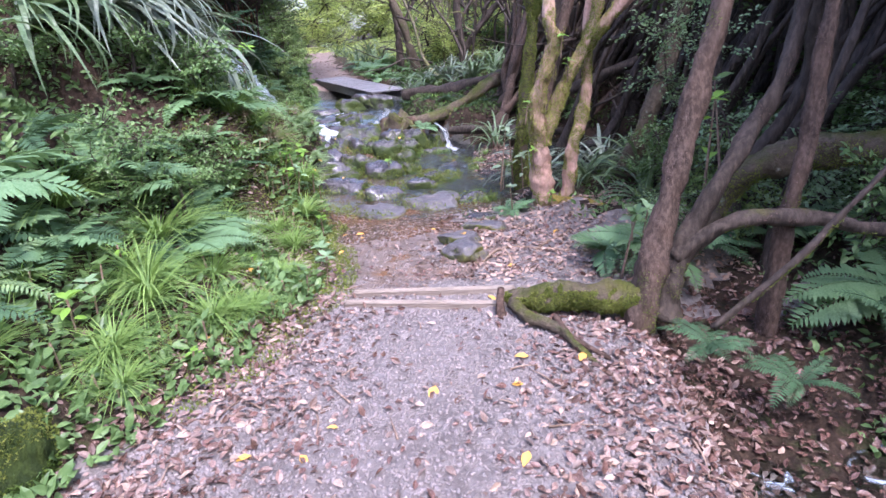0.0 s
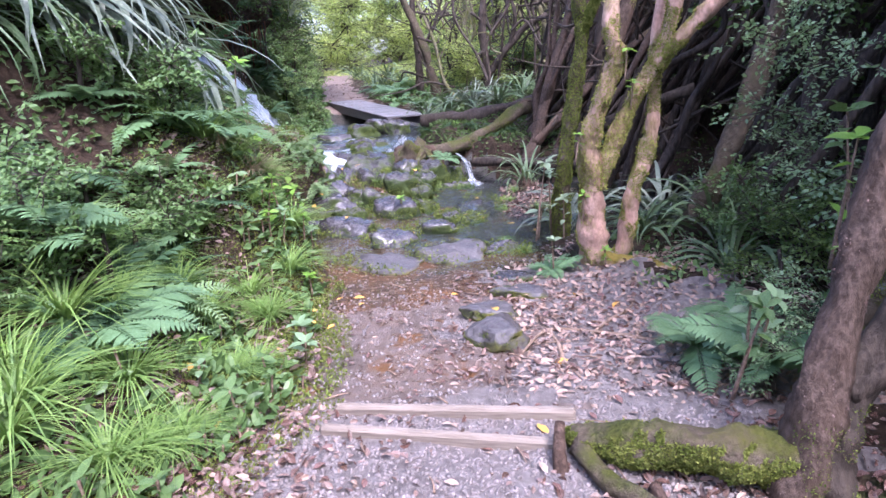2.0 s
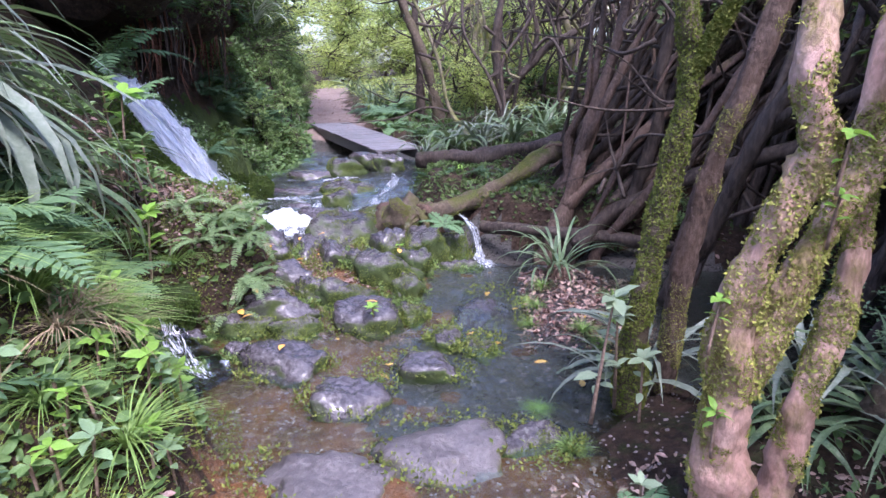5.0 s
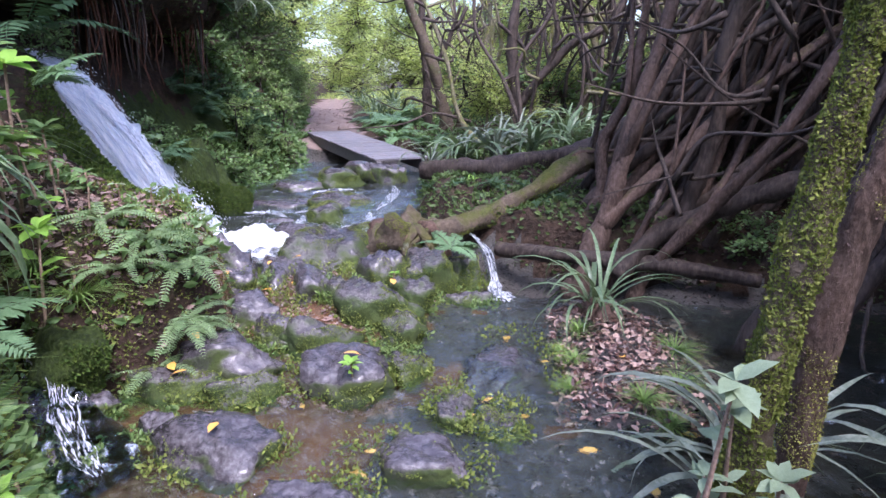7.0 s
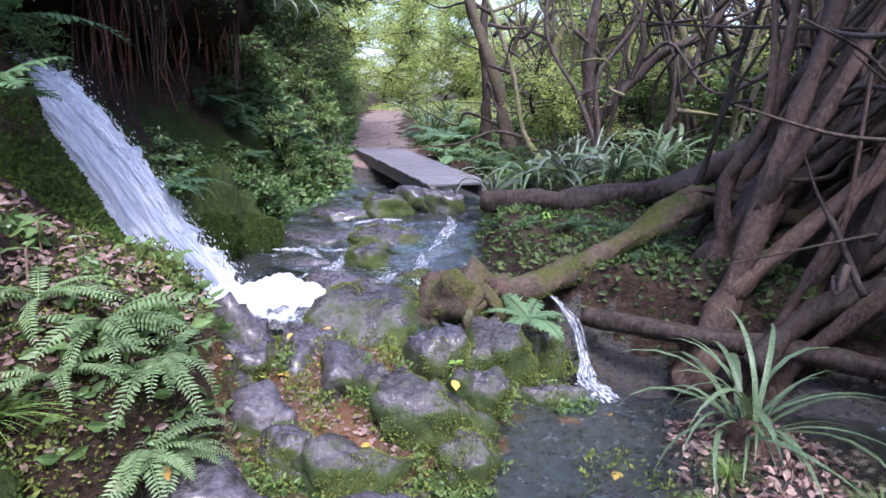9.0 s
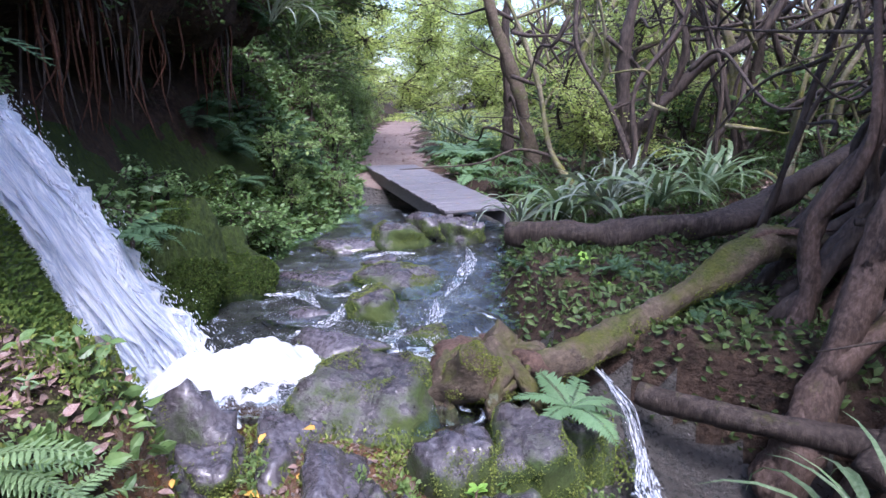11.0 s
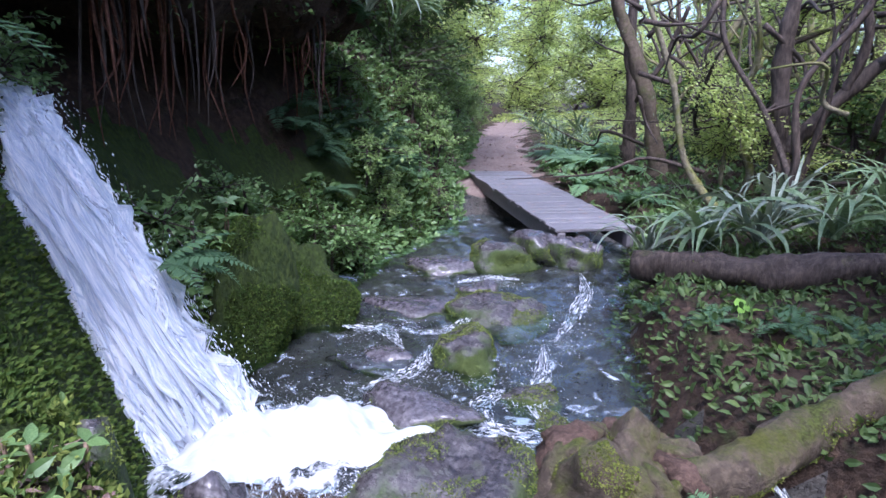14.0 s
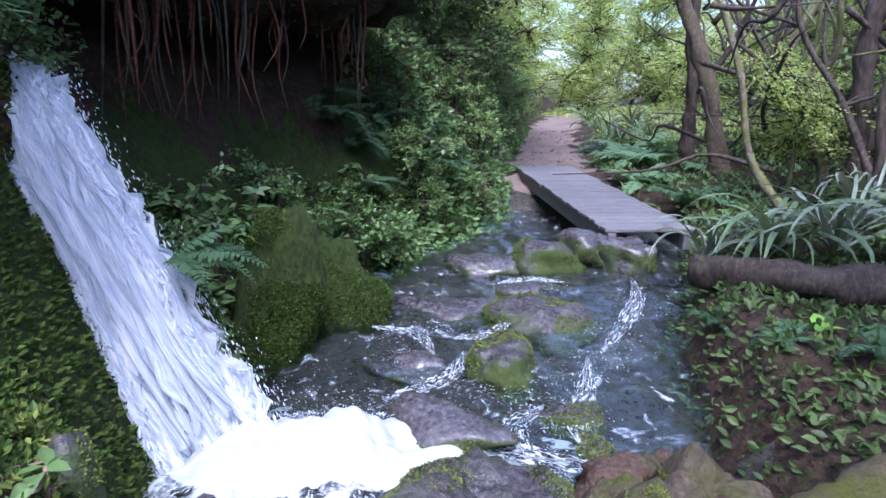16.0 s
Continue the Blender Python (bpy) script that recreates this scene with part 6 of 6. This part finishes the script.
# ---- forest beyond and overhead ----
tree([([(0.62, 14.5, 0.4), (0.6, 14.5, 1.05), (0.5, 14.5, 1.87), (0.52, 14.5, 2.58), (0.7, 14.6, 3.6)], [0.14, 0.1, 0.085, 0.08, 0.05]),
      ([(0.6, 14.5, 1.1), (0.8, 14.5, 1.35), (1.05, 14.5, 1.68), (1.49, 14.5, 2.13), (2.03, 14.5, 2.43), (2.4, 14.5, 3.2)], [0.085, 0.075, 0.07, 0.06, 0.03]),
      ([(1.1, 14.5, 1.75), (1.2, 14.4, 2.3), (1.0, 14.4, 3.0)], [0.05, 0.03])], "dark forked tree with curving limbs", "darkbark", [(0.8, 14.8, 5.0, 0.9), (2.5, 14.6, 4.6, 0.8)])
tree([([(-1.25, 17.0, 0.4), (-1.28, 17.0, 1.0), (-1.29, 17.0, 1.76), (-1.39, 17.0, 2.76), (-1.3, 17.1, 4.2)], [0.12, 0.1, 0.09, 0.08, 0.04]), ([(-1.29, 17, 1.7), (-0.9, 17, 2.2), (-0.6, 17, 3.0)], [0.05, 0.03])],
     "dark upright tree trunk beside the far path", "darkbark", [(-1.3, 17.2, 5.2, 0.9)])
tree([([(-0.7, 16.0, 0.4), (-0.75, 16.0, 0.75), (-0.94, 16.0, 1.58), (-1.2, 16.0, 2.3), (-1.48, 16.0, 2.97), (-1.7, 16, 4.0)], [0.15, 0.12, 0.1, 0.09, 0.05])], "leaning mossy trunk beyond the bridge", "mossbark", [(-1.7, 16.4, 5.0, 0.9)])
for k in range(60):
    x, y = g.uniform(-1.0, 8.0), g.uniform(13.6, 28.0)
    if x < 0.6 - (y - 13.6) * 0.3:
        continue
    z, hgt = zz(x, y) - 0.1, g.uniform(3.5, 6.0)
    lx, ly = g.normal(0, 0.24), g.normal(0, 0.15)
    pts = [(x, y, z)] + [(x + lx * hgt * u + g.normal(0, 0.12), y + ly * hgt * u + g.normal(0, 0.1), z + hgt * u) for u in (0.12, 0.3, 0.5, 0.75, 1.0)]
    r = g.uniform(0.03, 0.075)
    limbs = [(pts, [r * 1.4, r, r * 0.8, r * 0.4])]
    for _ in range(4):
        m0 = pts[int(g.integers(2, 5))]
        s = g.choice([-1, 1])
        limbs.append(([m0, (m0[0] + s * 0.4, m0[1] + g.normal(0, 0.3), m0[2] + g.uniform(0, 0.3)), (m0[0] + s * g.uniform(0.6, 1.4), m0[1] + g.normal(0, 0.5), m0[2] + g.uniform(0.3, 1.2))], [r * 0.5, r * 0.35, r * 0.12]))
    e = pts[-1]
    tree(limbs, "crooked mossy forest tree with bare lower branches", "branch" if k % 3 else "darkbark", [(e[0] + g.normal(0, 0.5), e[1], e[2] + g.uniform(-0.6, 0.4), g.uniform(1.2, 1.8))] if y > 20 else (),
         "bright", group="forest trees", segs=8)
gs = np.random.default_rng(29)
for k in range(64):
    x, y = gs.uniform(-0.2, 5.2), gs.uniform(13.3, 17.5)
    if x < 0.3 - (y - 13.3) * 0.3:
        continue
    z, hgt, lx, r = zz(x, y) - 0.1, gs.uniform(2.8, 4.2), gs.normal(0.1, 0.3), gs.uniform(0.018, 0.045)
    pts = [(x, y, z)] + [(x + lx * hgt * u + gs.normal(0, 0.11), y + gs.normal(0, 0.1), z + hgt * u) for u in (0.15, 0.35, 0.55, 0.78, 1.0)]
    m0 = pts[3]
    fork = ([m0, (m0[0] + gs.normal(0, 0.3), m0[1], m0[2] + 0.3), (m0[0] + gs.normal(0, 0.6), m0[1] + gs.normal(0, 0.2), m0[2] + gs.uniform(0.6, 1.3))], [r * 0.7, r * 0.3])
    tree([(pts, [r * 1.4, r, r * 0.8, r * 0.4]), fork], "thin dark crooked stem among forest trees", "darkbark" if k % 4 else "branch", group="thin forest stems", segs=6)
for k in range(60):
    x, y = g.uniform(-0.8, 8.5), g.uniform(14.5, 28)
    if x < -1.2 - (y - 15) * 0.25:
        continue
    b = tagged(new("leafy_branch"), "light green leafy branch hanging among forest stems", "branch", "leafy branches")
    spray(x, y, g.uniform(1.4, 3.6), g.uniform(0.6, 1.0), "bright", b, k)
for k in range(230):
    x, y, z = g.uniform(-1.2, 6.0), g.uniform(13.0, 19), g.uniform(0.8, 3.4)
    if x < -1.2 - (y - 15) * 0.25:
        continue
    p0, d = np.array((x, y, z)), g.standard_normal(3) * (0.7, 0.4, 0.45)
    b = tagged(new("bare_branch"), "thin twisting mossy branch between forest trees", "branch", "bare branches")
    part("branch", tube_mesh("branch", [p0, p0 + d * 0.5 + g.normal(0, 0.12, 3), p0 + d * 1.1 + g.normal(0, 0.15, 3), p0 + d * 1.8], [0.03, 0.022, 0.015, 0.005], M["branch" if k % 3 == 0 else "darkbark"], n=14, segs=6, seed=k), b)
for k in range(90):
    x, y = g.uniform(-0.2, 9.5), g.uniform(13.5, 30)
    if x < -0.6 - (y - 14) * 0.25:
        continue
    shrub(x, y, zz(x, y), g.uniform(0.8, 1.7), "shrub", "pale green understorey shrub among forest trees", k + 300)


def leaf_mass(name, label, spots, kind, seed):
    """A bank tree whose crown overhangs; spots: centres and sizes of its sprays."""
    root = tagged(new(name), label, "tree", "bank trees")
    b = spots[0]
    root.matrix_basis = pose(b[0] - 0.6, b[1], zz(b[0] - 0.6, b[1]))
    top = (b[0] - (b[0] - 0.6), 0, b[2] - zz(b[0] - 0.6, b[1]))
    part("trunk", tube_mesh("trunk", [(0, 0, -0.2), (0.1, 0.05, top[2] * 0.5), top], [0.11, 0.08, 0.04], M["darkbark"], n=14, segs=8, seed=seed), root)
    for k, s in enumerate(spots):
        spray(s[0] - b[0] + 0.6, s[1] - b[1], s[2] - root.matrix_basis.translation.z, s[3], kind, root, seed + k)
    return root


# row of dense trees added to keep low side light out
for k in range(15):
    y = -5.5 + k * 1.45
    x = 6.6 + g.normal(0, 0.4)
    leaf_mass("thicket_tree", "dense tree added beyond the thicket to block side light", [(x + g.normal(0, 0.4), y + g.normal(0, 0.4), zz(x, y) + 0.7 + 1.15 * j, g.uniform(1.5, 1.9)) for j in range(4)], "canopy", k * 13)
# unseen row behind the camera's start, blocking light from the back
for k in range(10):
    x = -5.5 + k * 1.4
    y = -6.5 + g.normal(0, 0.5)
    leaf_mass("thicket_tree", "unseen dense tree added behind the start to block light", [(x + g.normal(0, 0.4), y + g.normal(0, 0.4), max(0, zz(x, y)) + 0.7 + 1.15 * j, g.uniform(1.5, 1.9)) for j in range(4)], "canopy", k * 17)
# unseen crowns added overhead to darken the thicket
for k in range(12):
    x, y = g.uniform(4.3, 6.2), g.uniform(2.0, 11.5)
    leaf_mass("thicket_tree", "unseen crown added above the thicket for shade", [(x, y, g.uniform(3.3, 4.2), g.uniform(1.4, 1.9)), (x + 0.6, y + 0.6, g.uniform(4.0, 5.0), 1.6)], "canopy", k * 19)
for k in range(18):
    y = 6.8 + k * 0.8
    foot = float(np.interp(y, LAND[:, 0], LAND[:, 1]))
    foot = foot - (0.7 if 8.4 < y < 12.2 else 0)
    leaf_mass("bank_tree", "dark overhanging bank tree in full leaf", [(foot - g.uniform(1.6, 2.6), y + g.normal(0, 0.3), g.uniform(3.4, 4.4) + (0.6 if y > 11.5 else 0), g.uniform(1.1, 1.5)), (foot - g.uniform(0.7, 1.5) - (0.6 if y > 11.5 else 0.2), y + g.normal(0, 0.5), g.uniform(3.2, 4.2) + (0.9 if y > 11.5 else 0), g.uniform(0.9, 1.2)),
                                                                           (foot - g.uniform(3, 4.5), y, g.uniform(4.0, 5.5), 1.6)], "canopy", k * 5)
for k in range(5):
    y = 14.5 + k * 1.2
    foot = float(np.interp(y, LAND[:, 0], LAND[:, 1]))
    leaf_mass("bank_tree", "leafy bank tree arching over the far path", [(foot - 0.9, y, g.uniform(1.8, 2.6), 1.0), (foot - 0.3, y + 0.4, g.uniform(3.6, 4.2), 1.1), (foot + 0.7, y, g.uniform(4.1, 4.8), 1.2), (foot - 1.4, y, 3.2, 1.4)], "canopy" if k < 4 else "bright", k * 11 + 3)
# clearing trees look sunlit through their pale leaf colour
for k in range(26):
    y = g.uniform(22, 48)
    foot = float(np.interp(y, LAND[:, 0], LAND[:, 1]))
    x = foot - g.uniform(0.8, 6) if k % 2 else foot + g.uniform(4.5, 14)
    leaf_mass("bank_tree", "leafy tree in the clearing with sunlight painted into its leaves", [(x + g.normal(0, 0.5), y + g.normal(0, 0.5), zz(x, y) + 0.7 + 1.1 * j, g.uniform(1.3, 2.0)) for j in range(4)], "bright", k * 7)
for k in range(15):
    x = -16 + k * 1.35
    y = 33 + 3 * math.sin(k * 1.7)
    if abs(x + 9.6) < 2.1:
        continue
    leaf_mass("bank_tree", "leafy tree behind the clearing with sun-painted leaves", [(x + g.normal(0, 0.4), y + g.normal(0, 0.5), zz(x, y) + 0.5 + 0.85 * j, g.uniform(1.4, 1.8)) for j in range(3 if x > -5 else 6)], "bright", k * 23)
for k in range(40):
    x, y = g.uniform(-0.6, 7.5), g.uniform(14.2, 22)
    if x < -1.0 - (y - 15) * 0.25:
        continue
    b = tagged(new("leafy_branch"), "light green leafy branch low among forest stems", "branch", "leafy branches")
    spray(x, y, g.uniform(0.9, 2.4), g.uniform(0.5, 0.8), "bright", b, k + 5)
# boughs above the view, added only to shade the bank below
for k, (x, y) in enumerate([(1.2, 10.6), (1.8, 10.2)]):
    b = tagged(new("leafy_branch"), "unseen leafy bough added above the stream bank for shade", "branch", "overhanging branches")
    spray(x, y, 3.6 + 0.15 * k, 0.9, "canopy", b, k + 40)
for k in range(24):
    a = g.uniform(-1.2, 0.5)
    rr = g.uniform(50, 90)
    x, y = -12 + rr * math.sin(a), rr * math.cos(a)
    leaf_mass("far_tree", "bright tree at the edge of the clearing with painted-in sunlight", [(x + g.normal(0, 1.5), y, zz(x, y) + 1.5 + 2.4 * j, g.uniform(3, 4.5)) for j in range(4)], "bright", k * 3)


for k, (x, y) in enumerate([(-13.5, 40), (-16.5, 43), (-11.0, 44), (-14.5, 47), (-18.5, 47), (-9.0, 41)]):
    leaf_mass("far_tree", "pale tree closing the end of the path, sunlight painted in", [(x + g.normal(0, 0.6), y, zz(x, y) + 1.0 + 1.7 * j, g.uniform(2.0, 2.6)) for j in range(4)], "bright", k * 29)


# ---- ground cover, litter and stones ----
def on_ground(x, y, lift=0.0):
    return np.stack([x, y, height(x, y) + lift], -1)


def cover(name, label, x, y, mat, size, template, kind_category, up=0.5, lift=0.01):
    n = len(x)
    nor = slope(x, y) + 0.45 * rng.standard_normal((n, 3))
    way = rng.standard_normal((n, 3)) * (1, 1, 0.35) + slope(x, y) * up
    v, f = spread(template, on_ground(x, y, lift), way, nor, size * rng.uniform(0.5, 1.3, n))
    return tagged(new(name, raw(name, v, f, M[mat], smooth=False)), label, kind_category, kind="stuff")


def off_overhang(x, y):
    """Leaves out the bare shaded earth under the overhang behind the waterfall."""
    z = height(x, y)
    bare = (y > 8.9) & (y < 12.3) & (z > 0.85 + 0.3 * wobble(x, y, 3, 61)) & (z < 2.6)
    return x[~bare], y[~bare]


def bank_points(n, y0, y1, d0, d1, power=1.3):
    y = rng.uniform(y0, y1, n)
    foot = np.interp(y, LAND[:, 0], LAND[:, 1])
    return foot + 0.12 - d0 - (d1 - d0) * rng.uniform(0, 1, n) ** power + 0.1 * wobble(y, y * 0, 7, 40), y


x, y = bank_points(19000, 0.5, 8.6, 0.1, 3.0, 1.0)
d = np.interp(y, LAND[:, 0], LAND[:, 1]) - x
ok = ~((y > 2.7) & (y < 4.9) & (d < 1.2 + 0.3 * wobble(x, y, 3, 73)) & (wobble(x, y, 4.5, 74) > 0.1)) & ~((y > 6.9) & (wobble(x, y, 4.5, 75) > -0.2)) & (y < 7.9)
cover("leaf_litter", "brown leaves and twigs on the bare bank soil", x[~ok & (y < 7.9)], y[~ok & (y < 7.9)], "litter", 0.05, OVAL, "leaf litter", 0.15, 0.012)
cover("ground_cover", "small-leaved green creeping plants covering the bank", x[ok], y[ok], "leaf", 0.075, OVAL, "ground cover", 0.9, 0.02)
cover("ground_cover", "leafy plants covering the steep bank behind the waterfall", *off_overhang(*bank_points(22000, 9.0, 22.0, 0.0, 2.4)), "leaf", 0.09, OVAL, "ground cover", 0.9, 0.02)
cover("moss", "bright green moss on the bank edge", *bank_points(22000, 1.5, 7.95, -0.05, 0.9, 1.0), "mossleaf", 0.022, SMALL, "moss", 1.4, 0.0)
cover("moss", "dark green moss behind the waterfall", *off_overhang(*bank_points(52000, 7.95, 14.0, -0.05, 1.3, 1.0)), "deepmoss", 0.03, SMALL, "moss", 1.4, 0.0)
x, y = rng.uniform(1.9, 9, 30000), rng.uniform(0.5, 20, 30000)
ok = ~((y < 4.5) & (x < 2.9)) & ~((y > 6.2) & (y < 9.2) & (x < 3.2))
# plants in the hollow take the darker leaf, shade painted by region
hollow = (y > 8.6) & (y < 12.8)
cover("ground_cover", "low leafy plants on the forest floor", x[ok & ~hollow], y[ok & ~hollow], "leaf", 0.06, OVAL, "ground cover", 0.9, 0.02)
cover("ground_cover", "small-leaved plants in the hollow, shade put into their colour", x[ok & hollow], y[ok & hollow], "canopy", 0.06, OVAL, "ground cover", 0.9, 0.02)
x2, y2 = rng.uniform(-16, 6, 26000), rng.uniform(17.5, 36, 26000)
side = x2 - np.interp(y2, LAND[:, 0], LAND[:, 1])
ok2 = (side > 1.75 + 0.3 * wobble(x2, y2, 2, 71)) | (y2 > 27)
# the pale leaf colour stands in for sun on these plants
cover("ground_cover", "grassy plants beside the far path with sunlight painted in", x2[ok2], y2[ok2], "sunpainted", 0.11, OVAL, "ground cover", 0.9, 0.05)
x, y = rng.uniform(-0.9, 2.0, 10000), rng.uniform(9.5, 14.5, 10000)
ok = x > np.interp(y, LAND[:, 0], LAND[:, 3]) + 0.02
# dark leaf again, putting the bank's shade into the plant colour
cover("ground_cover", "ferny plants hanging from the stream bank, colour darkened as shade", x[ok], y[ok], "canopy", 0.06, OVAL, "ground cover", 0.9, 0.02)
cx, cy2, cz = [], [], []
for rx, ry, rt, hx, hy in ROCKS:
    if 5.2 < ry < 9.3 and rx < 1.2 and rx > -1.6:
        a = rng.uniform(0, 6.28, 760)
        q = rng.uniform(0.9, 1.4, 760)
        keep = np.sin(a * 2 + rx * 9) + np.sin(a * 3 + ry * 7) > -0.3
        cx.append((rx + hx * q * np.cos(a))[keep])
        cy2.append((ry + hy * q * np.sin(a))[keep])
cx, cy2 = np.concatenate(cx), np.concatenate(cy2)
pos = np.stack([cx, cy2, np.maximum(height(cx, cy2), -0.23) + rng.uniform(0, 0.09, len(cx))], -1)
half = int(len(pos) * 0.72)
v, f = spread(SMALL, pos[:half], unit(half, 0.8), unit(half, 0.8), rng.uniform(0.012, 0.035, half))
tagged(new("moss", raw("moss", v, f, M["mossleaf"], smooth=False)), "moss cushions gathered round the stepping stones", "moss", kind="stuff")
v, f = spread(OVAL, pos[half:], unit(len(pos) - half, 0.8), unit(len(pos) - half, 1.2), rng.uniform(0.015, 0.04, len(pos) - half))
tagged(new("ground_cover", raw("ground_cover", v, f, M["midleaf"], smooth=False)), "tiny green cress leaves round the stones", "ground cover", kind="stuff")
x, y = rng.uniform(-1.7, 0.1, 1500), rng.uniform(6.9, 8.8, 1500)
cover("leaf_litter", "wet brown leaves and twigs caught between the rocks", x, y, "litter", 0.045, OVAL, "leaf litter", 0.15, 0.008)
x, y = rng.uniform(-2.6, 6, 12000), rng.uniform(13.2, 21, 12000)
ok = x > np.interp(y, LAND[:, 0], LAND[:, 3]) + 0.1
cover("ground_cover", "fresh green low plants on the far forest floor", x[ok], y[ok], "leaf", 0.09, OVAL, "ground cover", 1.2, 0.03)
x, y = bank_points(28000, 2.6, 7.9, 0.1, 1.4, 1.0)
ok = wobble(x, y, 3.5, 76) > 0.0
cover("moss", "light yellow-green moss over the bank soil", x[ok], y[ok], "limemoss", 0.018, SMALL, "moss", 1.4, 0.0)
x, y = bank_points(30000, 1.7, 6.2, -0.12, 0.55, 1.0)
ok = wobble(x, y, 4.0, 71) > -0.25
cover("moss", "bright yellow-green moss cushions along the path edge", x[ok], y[ok], "limemoss", 0.014, SMALL, "moss", 1.4, 0.0)
# litter lies thick at the path's sides
for mat, tone, share in (("litter", "brown and pinkish", 1.0), ("tanlitter", "pale tan", 0.3), ("darklitter", "dark wet", 1.1)):
    n1, n2 = int(2000 * share), int(420 * share)
    x = np.concatenate([rng.normal(-0.15, 0.33, n1), rng.normal(1.85, 0.33, n1), rng.uniform(-0.3, 2.0, n2), rng.uniform(0.6, 1.9, n2), rng.uniform(0.9, 1.6, n2 // 2)])
    y = np.concatenate([rng.uniform(-1, 2.9, n1), rng.uniform(-1, 2.6, n1), rng.uniform(-1, 4.6, n2), rng.uniform(3.2, 5.0, n2), rng.uniform(6.9, 8.5, n2 // 2)])
    cover("leaf_litter", tone + " fallen leaves scattered on the path", x, y, mat, 0.05, OVAL, "leaf litter", 0.15, 0.008)
x, y = rng.uniform(-5.5, -1.5, 900), rng.uniform(15.5, 22, 900)
cover("leaf_litter", "brown fallen leaves on the far path", x, y, "litter", 0.06, OVAL, "leaf litter", 0.15, 0.008)
x, y = rng.uniform(1.0, 3.0, 2200), rng.uniform(3.1, 5.6, 2200)
cover("leaf_litter", "pinkish fallen leaves round the tree foot", x, y, "tanlitter", 0.05, OVAL, "leaf litter", 0.15, 0.008)
x, y = np.concatenate([rng.uniform(1.9, 3.6, 3500), rng.uniform(0.95, 1.95, 900)]), np.concatenate([rng.uniform(0.3, 3.2, 3500), rng.uniform(6.9, 8.5, 900)])
cover("leaf_litter", "dark wet leaves on the soil under the trees", x, y, "darklitter", 0.055, OVAL, "leaf litter", 0.15, 0.008)
cover("leaf_litter", "brown leaves on the bank of the root clump", rng.uniform(0.95, 1.95, 900), rng.uniform(6.9, 8.5, 900), "tanlitter", 0.05, OVAL, "leaf litter", 0.2, 0.01)
x, y = rng.uniform(2, 8, 4000), rng.uniform(3.0, 14, 4000)
cover("leaf_litter", "dark fallen leaves under the trees", x, y, "litter", 0.06, OVAL, "leaf litter", 0.15, 0.008)
leaf_me = raw("fallen_leaf", *OVAL, M["yellow"])
for k in range(60):
    x, y = (g.uniform(-0.6, 1.8), g.uniform(1.0, 5.0)) if k < 26 else (g.uniform(-1.3, 1.8), g.uniform(6.4, 8.6))
    s = g.uniform(0.05, 0.1)
    z = max([zz(x, y)] + [t for rx, ry, t, hx, hy in ROCKS if abs(x - rx) < hx * 0.6 and abs(y - ry) < hy * 0.6])
    ob = new("fallen_leaf", leaf_me)
    ob.matrix_basis = pose(x, y, max(z, -0.25 if y > 4.9 else -9) + 0.012, g.normal(0, 10), g.normal(0, 10), g.uniform(0, 360)) @ Matrix.Diagonal((s, s, s, 1))
    tagged(ob, "yellow-orange fallen leaf lying on wet ground", "leaf", "yellow fallen leaves")
ico = bmesh.new()
bmesh.ops.create_icosphere(ico, subdivisions=1, radius=0.5)
ico.verts.ensure_lookup_table()
PEB = (np.array([(v.co.x, v.co.y, v.co.z * 0.6) for v in ico.verts]), np.array([[v.index for v in f.verts] for f in ico.faces]))
ico.free()
x = np.concatenate([rng.uniform(-0.5, 2.1, 26000), rng.uniform(-1.2, 1.9, 2500)])
y = np.concatenate([rng.uniform(0.3, 4.6, 26000), rng.uniform(4.2, 9.0, 2500)])
foot = np.interp(y, LAND[:, 0], LAND[:, 1])
ok = (x > foot) & ((y < 3.0) | (y > 4.6) | (rng.uniform(0, 1, len(x)) < 0.25))
v, f = spread(PEB, on_ground(x[ok], y[ok], 0.0), unit(ok.sum()), unit(ok.sum(), 1.5), 0.026 * rng.uniform(0.4, 1.0, ok.sum()) ** 1.5 + 0.004)
tagged(new("pebbles", raw("pebbles", v, f, M["pebble"])), "grey and brown pebbles of the gravel path", "pebbles", kind="stuff")
for k in range(120):
    x, y = (g.uniform(-0.5, 2.2), g.uniform(0.8, 4.8)) if k < 90 else (g.uniform(0.8, 2.0), g.uniform(6.6, 8.6))
    a, L = g.uniform(0, 6.28), g.uniform(0.06, 0.22)
    e1 = (x + L * math.cos(a), y + L * math.sin(a))
    tagged(part("twig", tube_mesh("twig", [(x, y, zz(x, y) + 0.01), ((x + e1[0]) / 2 + g.normal(0, 0.01), (y + e1[1]) / 2, zz((x + e1[0]) / 2, (y + e1[1]) / 2) + 0.018), (*e1, zz(*e1) + 0.01)], [0.005, 0.004, 0.002], M["twig"], n=6, segs=5, seed=k)),
           "dry brown twig lying on the ground", "twig", "twigs")
pale_leaf = raw("fallen_leaf", *OVAL, M["litter"])
for k in range(60):
    u, w, sc = g.uniform(0.02, 0.98) * length, g.uniform(-0.4, 0.4), g.uniform(0.04, 0.07)
    m = Matrix.Translation(B0) @ frame_m @ pose(w, u, 0.006, g.normal(0, 6), g.normal(0, 6), g.uniform(0, 360)) @ Matrix.Diagonal((sc, sc, sc, 1))
    ob = new("fallen_leaf", pale_leaf)
    ob.matrix_basis = m
    tagged(ob, "dry brown leaf lying on the bridge planks", "leaf", "leaves on the bridge")
